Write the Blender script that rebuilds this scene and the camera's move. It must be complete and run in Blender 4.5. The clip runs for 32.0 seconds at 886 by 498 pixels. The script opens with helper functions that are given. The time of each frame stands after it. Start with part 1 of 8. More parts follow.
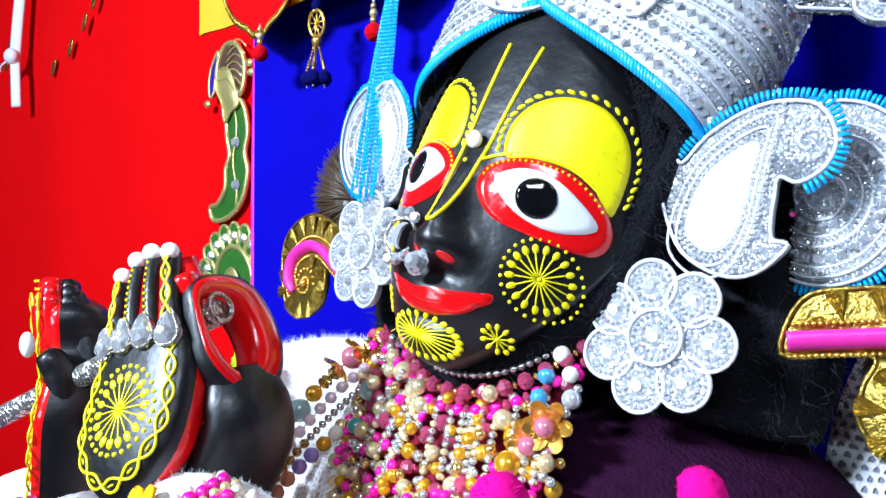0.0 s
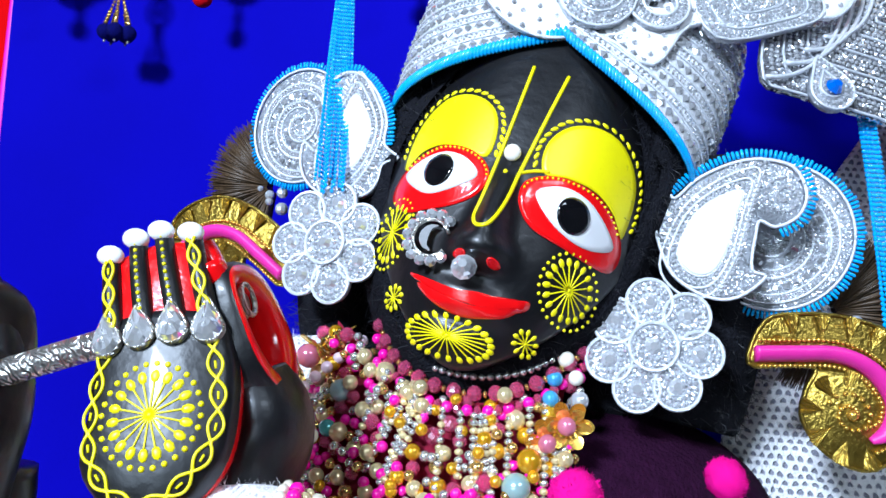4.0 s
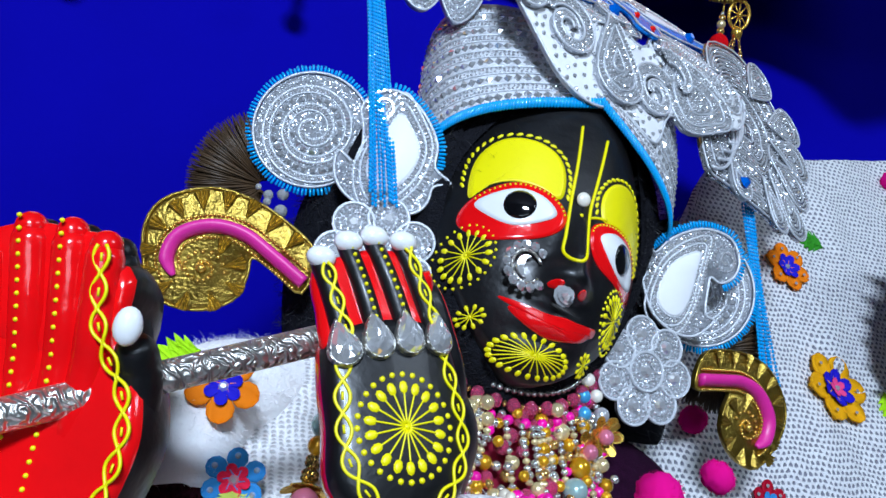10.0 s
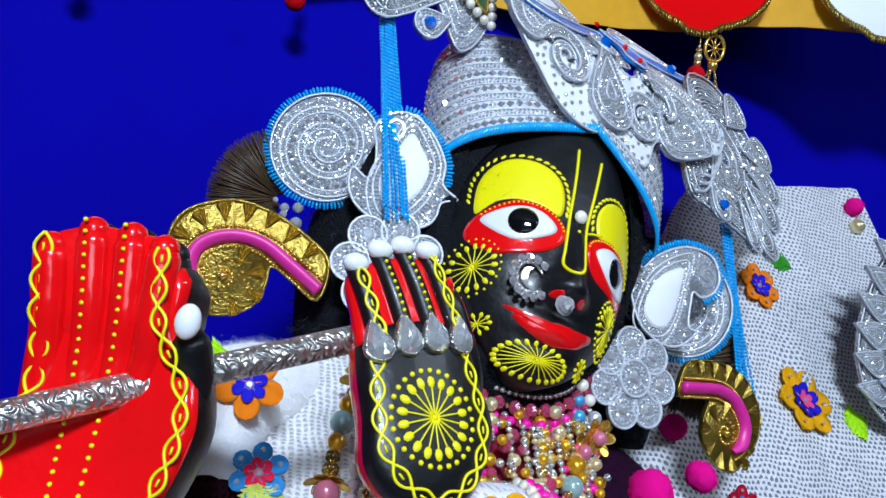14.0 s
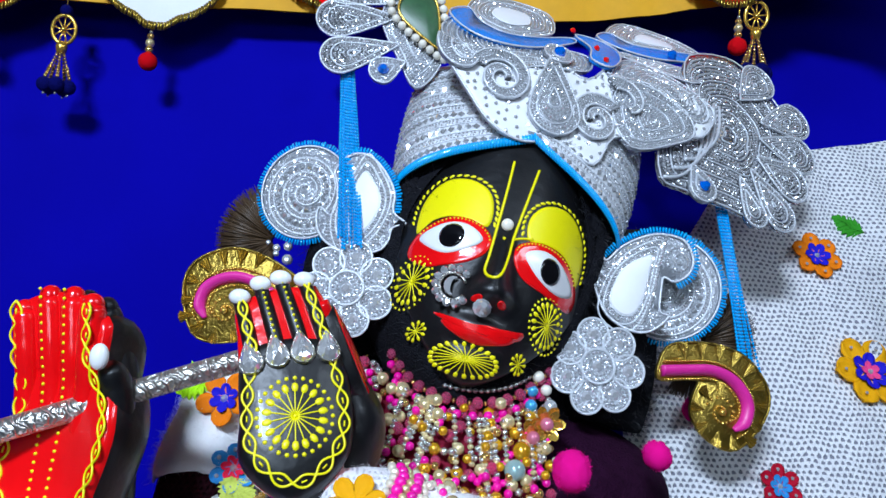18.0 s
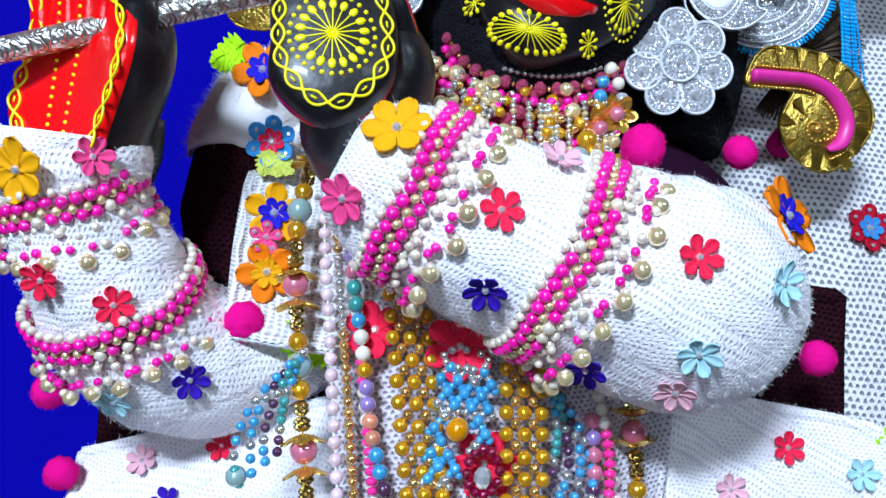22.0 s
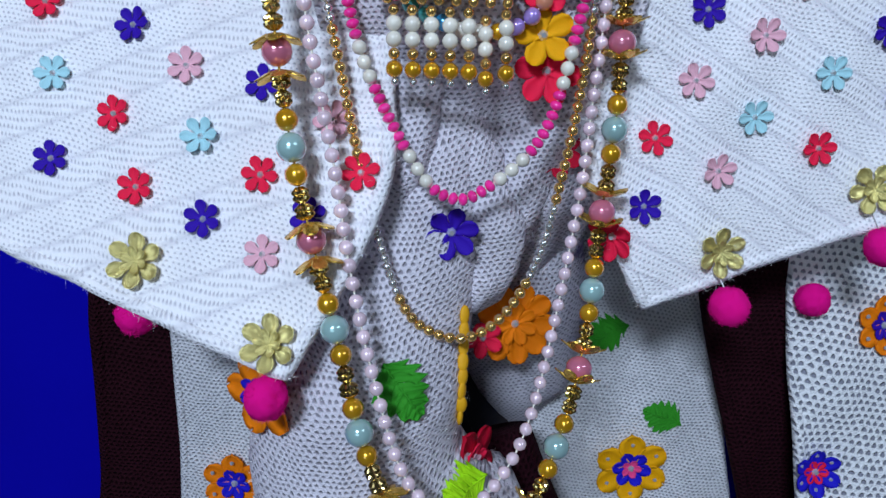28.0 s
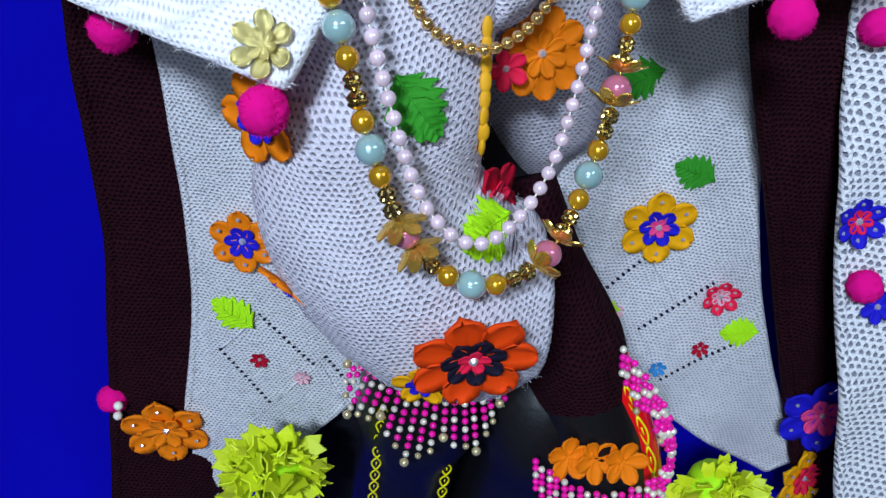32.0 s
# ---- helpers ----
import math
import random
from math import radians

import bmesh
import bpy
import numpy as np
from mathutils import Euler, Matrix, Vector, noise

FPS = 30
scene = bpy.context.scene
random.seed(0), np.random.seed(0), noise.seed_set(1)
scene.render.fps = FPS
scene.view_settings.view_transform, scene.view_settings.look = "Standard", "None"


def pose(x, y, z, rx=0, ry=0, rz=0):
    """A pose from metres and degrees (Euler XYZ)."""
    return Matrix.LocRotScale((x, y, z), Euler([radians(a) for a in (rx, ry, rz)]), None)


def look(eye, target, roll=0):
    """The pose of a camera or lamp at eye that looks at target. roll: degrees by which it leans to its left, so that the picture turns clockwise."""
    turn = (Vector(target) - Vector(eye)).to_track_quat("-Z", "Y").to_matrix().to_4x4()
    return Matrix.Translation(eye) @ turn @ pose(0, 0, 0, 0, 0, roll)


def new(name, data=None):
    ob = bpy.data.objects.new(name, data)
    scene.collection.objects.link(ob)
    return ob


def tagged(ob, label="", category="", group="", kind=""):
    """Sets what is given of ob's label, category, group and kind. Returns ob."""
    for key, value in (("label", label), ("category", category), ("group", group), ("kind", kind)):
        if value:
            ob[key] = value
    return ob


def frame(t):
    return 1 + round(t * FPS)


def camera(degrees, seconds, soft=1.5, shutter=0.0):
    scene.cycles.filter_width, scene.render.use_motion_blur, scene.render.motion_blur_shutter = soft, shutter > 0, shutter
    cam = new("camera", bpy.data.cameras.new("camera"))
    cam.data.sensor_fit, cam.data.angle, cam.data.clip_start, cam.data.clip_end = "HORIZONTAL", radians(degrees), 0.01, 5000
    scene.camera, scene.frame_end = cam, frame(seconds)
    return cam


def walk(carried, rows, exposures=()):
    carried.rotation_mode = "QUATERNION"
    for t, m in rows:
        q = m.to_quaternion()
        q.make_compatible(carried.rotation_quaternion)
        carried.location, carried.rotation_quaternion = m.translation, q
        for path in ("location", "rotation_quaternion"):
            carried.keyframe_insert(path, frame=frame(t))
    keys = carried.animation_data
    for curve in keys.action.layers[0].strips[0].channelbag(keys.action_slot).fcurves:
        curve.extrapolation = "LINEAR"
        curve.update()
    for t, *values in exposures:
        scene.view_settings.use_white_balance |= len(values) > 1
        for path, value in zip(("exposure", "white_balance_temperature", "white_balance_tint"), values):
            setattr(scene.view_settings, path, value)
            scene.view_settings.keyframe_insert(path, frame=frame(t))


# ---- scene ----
cam = camera(58.8, 32.0)
METRES, EYE, TILT, LEAN, TURN = 1.2, 1.2, 0.0, 0.0, 38.0
ROWS = [
    (0.0, 0.0, 0.0, 0.0, 0.0, 0.0, 0.0),
    (0.5, -0.0017, -0.0085, 0.0026, -0.04, 0.01, 0.07),
    (1.0, -0.0201, -0.0124, 0.0043, -1.21, 0.33, -0.34),
    (1.5, -0.0626, -0.0113, 0.0032, -6.18, -0.03, -0.79),
    (2.0, -0.0894, -0.0024, 0.0063, -11.6, -0.3, -1.69),
    (2.5, -0.1066, 0.0088, 0.0052, -15.33, -0.34, -2.57),
    (3.0, -0.1263, 0.0234, 0.0, -18.93, -0.26, -3.38),
    (3.5, -0.143, 0.0313, -0.0028, -22.88, 0.13, -4.2),
    (4.0, -0.1604, 0.0315, -0.0024, -26.24, 0.62, -4.88),
    (4.5, -0.1656, 0.0379, -0.0033, -29.48, 1.36, -5.61),
    (6.5, -0.2452, 0.0415, -0.0031, -38.53, 1.91, -5.71),
    (7.0, -0.2708, 0.0738, -0.0062, -43.11, 3.53, -6.43),
    (7.5, -0.2946, 0.0934, -0.0127, -47.3, 4.57, -7.51),
    (8.0, -0.3122, 0.1098, -0.0161, -50.14, 5.04, -8.43),
    (8.5, -0.3213, 0.1291, -0.0201, -52.1, 5.32, -9.05),
    (9.0, -0.3295, 0.1438, -0.0223, -54.08, 5.68, -9.58),
    (9.5, -0.339, 0.1549, -0.025, -55.27, 5.81, -9.68),
    (10.0, -0.3445, 0.1609, -0.0295, -56.88, 5.75, -9.74),
    (10.5, -0.3524, 0.1685, -0.0341, -57.75, 5.62, -9.64),
    (11.0, -0.3623, 0.1737, -0.0414, -58.0, 5.52, -9.57),
    (11.5, -0.3703, 0.1744, -0.0437, -58.41, 5.47, -9.63),
    (12.0, -0.3757, 0.1754, -0.0447, -59.75, 5.85, -10.09),
    (12.5, -0.3814, 0.1679, -0.0406, -60.5, 6.55, -10.38),
    (13.0, -0.3793, 0.1639, -0.0402, -60.03, 7.21, -10.54),
    (13.5, -0.3807, 0.1625, -0.0392, -59.51, 7.62, -10.5),
    (14.0, -0.3785, 0.1628, -0.0406, -59.41, 7.67, -10.34),
    (14.5, -0.3765, 0.1595, -0.0409, -57.91, 7.64, -9.48),
    (16.5, -0.3581, 0.0729, -0.0315, -46.67, 5.87, -6.79),
    (17.0, -0.3489, 0.0503, -0.0265, -44.49, 5.83, -6.02),
    (17.5, -0.3357, 0.0321, -0.0198, -42.64, 5.65, -5.39),
    (18.0, -0.3196, 0.0003, -0.0161, -41.68, 5.4, -5.16),
    (18.5, -0.3109, 0.0032, -0.0103, -41.24, 5.4, -4.8),
    (19.0, -0.314, 0.01, -0.014, -40.8, 5.03, -3.45),
    (19.5, -0.3033, 0.007, -0.031, -39.81, 2.56, -4.74),
    (20.0, -0.2851, 0.0003, -0.053, -37.99, -0.52, -6.48),
    (20.5, -0.2763, -0.0016, -0.0708, -37.4, -2.46, -7.0),
    (21.0, -0.2737, 0.0057, -0.0841, -37.14, -3.07, -7.04),
    (21.5, -0.2728, 0.0166, -0.1004, -37.0, -3.77, -7.3),
    (22.0, -0.2784, 0.0266, -0.1143, -37.16, -5.11, -7.68),
    (22.5, -0.2762, 0.024, -0.1277, -37.62, -6.48, -7.97),
    (23.0, -0.2775, 0.0217, -0.1402, -37.73, -7.21, -8.03),
    (23.5, -0.2748, 0.014, -0.1478, -37.73, -7.74, -8.09),
    (24.0, -0.276, 0.0162, -0.1619, -37.32, -9.27, -7.72),
    (24.5, -0.2725, 0.016, -0.1774, -37.1, -11.6, -7.13),
    (25.0, -0.2729, 0.0079, -0.179, -37.73, -13.61, -6.56),
    (25.5, -0.2709, 0.0081, -0.1916, -38.34, -15.54, -7.01),
    (27.5, -0.2588, 0.0163, -0.2212, -38.39, -24.0, -8.66),
    (28.0, -0.2594, 0.0177, -0.2319, -38.19, -26.39, -8.64),
    (28.5, -0.2609, 0.0155, -0.2382, -37.81, -28.66, -8.7),
    (29.0, -0.2585, 0.0167, -0.2475, -37.74, -30.67, -8.49),
    (29.5, -0.2554, 0.0174, -0.2566, -37.91, -32.34, -8.19),
    (30.0, -0.2533, 0.0188, -0.2628, -37.94, -34.03, -7.92),
    (30.5, -0.2507, 0.019, -0.2692, -37.88, -35.17, -7.62),
    (31.0, -0.2503, 0.0199, -0.2746, -37.81, -36.38, -7.5),
    (31.5, -0.2509, 0.0215, -0.2804, -37.75, -37.88, -7.69),
    (32.0, -0.2497, 0.0228, -0.289, -37.83, -39.3, -7.81),
]
EXPOSURES = [(0.0, 0.5), (1.5, 0.5), (3.0, 0.4), (4.5, -0.1), (7.0, -0.55), (9.0, -0.65), (14.0, -0.65), (19.0, -0.6), (21.0, -0.75), (22.0, -0.3), (23.0, -0.5), (24.0, -0.98), (25.5, -0.86), (28.0, -1.0), (30.0, -0.93), (32.0, -0.5)]
walk(cam, [(t, pose(0, 0, EYE, TILT, LEAN, TURN) @ pose(METRES * x, METRES * y, METRES * z, 90 + pitch, roll, yaw)) for t, x, y, z, yaw, pitch, roll in ROWS], EXPOSURES)

# ---- light ----
world = bpy.data.worlds.new("world")
scene.world = world
world.use_nodes = True
world.node_tree.nodes["Background"].inputs[0].default_value = (0.65, 0.8, 1.0, 1)
world.node_tree.nodes["Background"].inputs[1].default_value = 0.02


def area(name, eye, target, sx, sy, watts, color=(1, 1, 1)):
    data = bpy.data.lights.new(name, "AREA")
    data.shape, data.size, data.size_y, data.energy, data.color = "RECTANGLE", sx, sy, watts, color
    ob = new(name, data)
    ob.matrix_world = look(eye, target)
    return ob


area("ceiling_lamp", (-1.0, -1.65, 2.4), (-0.25, 0.35, 0.9), 0.5, 0.22, 124, (0.645, 0.8, 1.02))
# Weak fill from the upper right, added beside the main lamp.
area("ceiling_lamp", (0.9, -1.0, 2.55), (-0.2, 0.35, 1.0), 0.9, 0.3, 16, (0.68, 0.82, 1))
# Low frontal fill, added to lift the lower clothes; no known lamp there.
area("front_fill", (-0.9, -2.2, 1.5), (-0.3, 0.35, 0.7), 1.2, 0.5, 13, (0.63, 0.83, 1))

# ---- building helpers ----
V = Vector


class Build:
    """Collects vertices and faces, with a material slot for each face."""

    def __init__(self):
        self.v, self.f, self.m = [], [], []

    def add(self, verts, faces, mi=0):
        o = len(self.v)
        self.v.extend([tuple(p) for p in verts])
        self.f.extend([tuple(i + o for i in q) for q in faces])
        self.m.extend([mi] * len(faces))

    def grid(self, fn, nu, nv, mi=0, wrap=False):
        verts = [fn(i / nu, j / nv) for j in range(nv + 1) for i in range(nu + (0 if wrap else 1))]
        w = nu if wrap else nu + 1
        faces = [(j * w + i, j * w + (i + 1) % w, (j + 1) * w + (i + 1) % w, (j + 1) * w + i) for j in range(nv) for i in range(nu)]
        self.add(verts, faces, mi)

    def tube(self, path, r, n=8, mi=0, flat=1.0, up=None):
        path = [V(p) for p in path]
        k = len(path)
        rs = r if hasattr(r, "__len__") else [r] * k
        verts, side = [], None
        for i, p in enumerate(path):
            t = (path[min(i + 1, k - 1)] - path[max(i - 1, 0)]).normalized()
            if up is not None:
                side = t.cross(V(up))
            elif side is None:
                side = t.orthogonal()
            else:
                side = side - t * side.dot(t)
            side = side.normalized()
            other = t.cross(side)
            for a in range(n):
                c, s = math.cos(2 * math.pi * a / n), math.sin(2 * math.pi * a / n)
                verts.append(p + side * (c * rs[i]) + other * (s * rs[i] * flat))
        faces = [(i * n + a, i * n + (a + 1) % n, (i + 1) * n + (a + 1) % n, (i + 1) * n + a) for i in range(k - 1) for a in range(n)]
        faces.append(tuple(range(n))[::-1])
        faces.append(tuple((k - 1) * n + a for a in range(n)))
        self.add(verts, faces, mi)

    def ball(self, c, r, mi=0, n=10, k=7, axes=(1, 1, 1), turn=None):
        c = V(c)
        verts = []
        for j in range(1, k):
            a = math.pi * j / k
            for i in range(n):
                b = 2 * math.pi * i / n
                verts.append(V((math.sin(a) * math.cos(b) * axes[0], math.sin(a) * math.sin(b) * axes[1], math.cos(a) * axes[2])) * r)
        verts += [V((0, 0, r * axes[2])), V((0, 0, -r * axes[2]))]
        if turn is not None:
            verts = [turn @ p for p in verts]
        verts = [c + p for p in verts]
        faces = [(j * n + i, (j + 1) * n + i, (j + 1) * n + (i + 1) % n, j * n + (i + 1) % n) for j in range(k - 2) for i in range(n)]
        faces += [(len(verts) - 2, i, (i + 1) % n) for i in range(n)]
        faces += [(len(verts) - 1, (k - 2) * n + (i + 1) % n, (k - 2) * n + i) for i in range(n)]
        self.add(verts, faces, mi)

    def dome(self, c, normal, r, h, mi=0, n=8, stretch=1.0, along=None):
        """A raised dot on a surface; stretched along a direction where given."""
        c, w = V(c), V(normal).normalized()
        a = V(along) - w * V(along).dot(w) if along is not None else w.orthogonal()
        a = a.normalized()
        b = w.cross(a)
        verts = []
        for s, q in ((1.0, -0.15), (0.8, 0.62), (0.42, 0.95)):
            for i in range(n):
                t = 2 * math.pi * i / n
                verts.append(c + a * (math.cos(t) * r * s * stretch) + b * (math.sin(t) * r * s) + w * (h * q))
        verts.append(c + w * h)
        faces = [(j * n + i, j * n + (i + 1) % n, (j + 1) * n + (i + 1) % n, (j + 1) * n + i) for j in range(2) for i in range(n)]
        faces += [(2 * n + i, 2 * n + (i + 1) % n, 3 * n) for i in range(n)]
        self.add(verts, faces, mi)

    def gem(self, c, normal, r, h, mi=0, n=6, spin=0.0):
        """A cut stone: flat table, sloping facets."""
        c, w = V(c), V(normal).normalized()
        a = w.orthogonal().normalized()
        b = w.cross(a)
        verts = [c + (a * math.cos(spin + 2 * math.pi * i / n) + b * math.sin(spin + 2 * math.pi * i / n)) * (r * s) + w * (h * q) for s, q in ((1, 0), (0.5, 1)) for i in range(n)]
        faces = [(i, (i + 1) % n, n + (i + 1) % n, n + i) for i in range(n)] + [tuple(n + i for i in range(n))]
        self.add(verts, faces, mi)

    def plate(self, outline, place, thick, mi=0, mi_side=None):
        """A flat piece with a given 2D outline (counter-clockwise as seen from the front); place maps (a, b, depth) to the world."""
        n = len(outline)
        cx = sum(p[0] for p in outline) / n
        cy = sum(p[1] for p in outline) / n
        verts = [place(a, b, thick) for a, b in outline] + [place(a, b, 0.25 * thick) for a, b in outline]
        verts += [place(cx + (a - cx) * 0.94, cy + (b - cy) * 0.94, 0) for a, b in outline]
        self.add(verts, [(i, (i + 1) % n, n + (i + 1) % n, n + i) for i in range(n)], mi if mi_side is None else mi_side)
        o = len(self.v) - 3 * n
        self.f += [(o + n + i, o + n + (i + 1) % n, o + 2 * n + (i + 1) % n, o + 2 * n + i) for i in range(n)]
        self.m += [mi] * n
        self.f += [tuple(o + 2 * n + i for i in range(n)), tuple(o + i for i in range(n))[::-1]]
        self.m += [mi, mi]

    def mesh(self, name, mats, base=(0, 0, 0), smooth=True):
        me = bpy.data.meshes.new(name)
        b = V(base)
        me.from_pydata([V(p) - b for p in self.v], [], self.f)
        for mat in mats if hasattr(mats, "__len__") else [mats]:
            me.materials.append(mat)
        me.polygons.foreach_set("material_index", self.m)
        me.polygons.foreach_set("use_smooth", [smooth] * len(self.f))
        me.update()
        return me


def thing(name, label, category, base=(0, 0, 0), group="", kind=""):
    ob = new(name)
    ob.location = base
    ob.empty_display_size = 0.01
    return tagged(ob, label, category, group, kind)


def base_of(ob):
    p = V((0, 0, 0))
    while ob is not None:
        p += ob.location
        ob = ob.parent
    return p


STUFF = {"sequin_field", "stone_band", "mirror_row", "bead_string", "bead_fringe", "beaded_rim", "bristle_tuft", "bead_edging", "stone_cluster"}


def part(name, build, mats, parent, label="", smooth=True):
    """Links what was built, in world places, as one mesh under a thing or a part."""
    ob = new(name, build.mesh(name, mats, base_of(parent), smooth))
    ob.parent = parent
    return tagged(ob, label, kind="stuff" if name in STUFF else "")


def whole(name, build, mats, label, category, base=(0, 0, 0), group="", kind="", smooth=True):
    """A thing that is one mesh."""
    ob = new(name, build.mesh(name, mats, base, smooth))
    ob.location = base
    return tagged(ob, label, category, group, kind)


def smooth_path(pts, n=8):
    """A Catmull-Rom curve through the points."""
    pts = [V(p) for p in pts]
    out = []
    for i in range(len(pts) - 1):
        a, b, c, d = pts[max(i - 1, 0)], pts[i], pts[i + 1], pts[min(i + 2, len(pts) - 1)]
        for k in range(n):
            t = k / n
            out.append(0.5 * ((2 * b) + (c - a) * t + (2 * a - 5 * b + 4 * c - d) * t * t + (3 * b - a - 3 * c + d) * t ** 3))
    out.append(pts[-1])
    return out


def evenly(path, step):
    """Points along a path at an even step, with the direction there."""
    path = [V(p) for p in path]
    out, left = [], 0.0
    for a, b in zip(path, path[1:]):
        d = (b - a).length
        while left <= d and d > 1e-9:
            out.append((a.lerp(b, left / d), (b - a).normalized()))
            left += step
        left -= d
    return out


def closed(outline, n=6):
    """A smooth closed 2D outline through the given corners."""
    k = len(outline)
    pts = [V((a, b, 0)) for a, b in outline]
    out = []
    for i in range(k):
        a, b, c, d = pts[i - 1], pts[i], pts[(i + 1) % k], pts[(i + 2) % k]
        for j in range(n):
            t = j / n
            q = 0.5 * ((2 * b) + (c - a) * t + (2 * a - 5 * b + 4 * c - d) * t * t + (3 * b - a - 3 * c + d) * t ** 3)
            out.append((q.x, q.y))
    return out


def scaled(outline, s, cx=None, cy=None):
    cx = sum(p[0] for p in outline) / len(outline) if cx is None else cx
    cy = sum(p[1] for p in outline) / len(outline) if cy is None else cy
    return [(cx + (a - cx) * s, cy + (b - cy) * s) for a, b in outline]


# ---- materials ----
def material(name, color, rough=0.5, metal=0.0, vary=0.15, scale=60.0, bump=0.0, bump_scale=400.0, coat=0.0, sheen=0.0, trans=0.0, spec=0.5, sss=0.0, random_hue=0.0):
    mat = bpy.data.materials.new(name)
    mat.use_nodes = True
    nt = mat.node_tree
    p = nt.nodes["Principled BSDF"]
    p.inputs["Roughness"].default_value, p.inputs["Metallic"].default_value = rough, metal
    p.inputs["Coat Weight"].default_value, p.inputs["Sheen Weight"].default_value = coat, sheen
    p.inputs["Transmission Weight"].default_value, p.inputs["Specular IOR Level"].default_value = trans, spec
    p.inputs["Subsurface Weight"].default_value = sss
    p.inputs["Subsurface Scale"].default_value = 0.003
    tex = nt.nodes.new("ShaderNodeTexCoord")
    no = nt.nodes.new("ShaderNodeTexNoise")
    no.inputs["Scale"].default_value, no.inputs["Detail"].default_value = scale, 5
    nt.links.new(tex.outputs["Object"], no.inputs["Vector"])
    mix = nt.nodes.new("ShaderNodeMixRGB")
    mix.inputs[1].default_value = (*[c * (1 - vary) for c in color], 1)
    mix.inputs[2].default_value = (*[min(1, c * (1 + vary)) for c in color], 1)
    nt.links.new(no.outputs["Fac"], mix.inputs[0])
    out = mix.outputs[0]
    if random_hue:
        info = nt.nodes.new("ShaderNodeObjectInfo")
        hs = nt.nodes.new("ShaderNodeHueSaturation")
        ma = nt.nodes.new("ShaderNodeMapRange")
        ma.inputs["To Min"].default_value, ma.inputs["To Max"].default_value = 1 - random_hue, 1 + random_hue
        nt.links.new(info.outputs["Random"], ma.inputs["Value"])
        nt.links.new(ma.outputs[0], hs.inputs["Value"])
        nt.links.new(out, hs.inputs["Color"])
        out = hs.outputs[0]
    nt.links.new(out, p.inputs["Base Color"])
    if bump:
        n2 = nt.nodes.new("ShaderNodeTexNoise")
        n2.inputs["Scale"].default_value, n2.inputs["Detail"].default_value = bump_scale, 4
        nt.links.new(tex.outputs["Object"], n2.inputs["Vector"])
        bu = nt.nodes.new("ShaderNodeBump")
        bu.inputs["Strength"].default_value, bu.inputs["Distance"].default_value = bump, 0.002
        nt.links.new(n2.outputs["Fac"], bu.inputs["Height"])
        nt.links.new(bu.outputs[0], p.inputs["Normal"])
    return mat


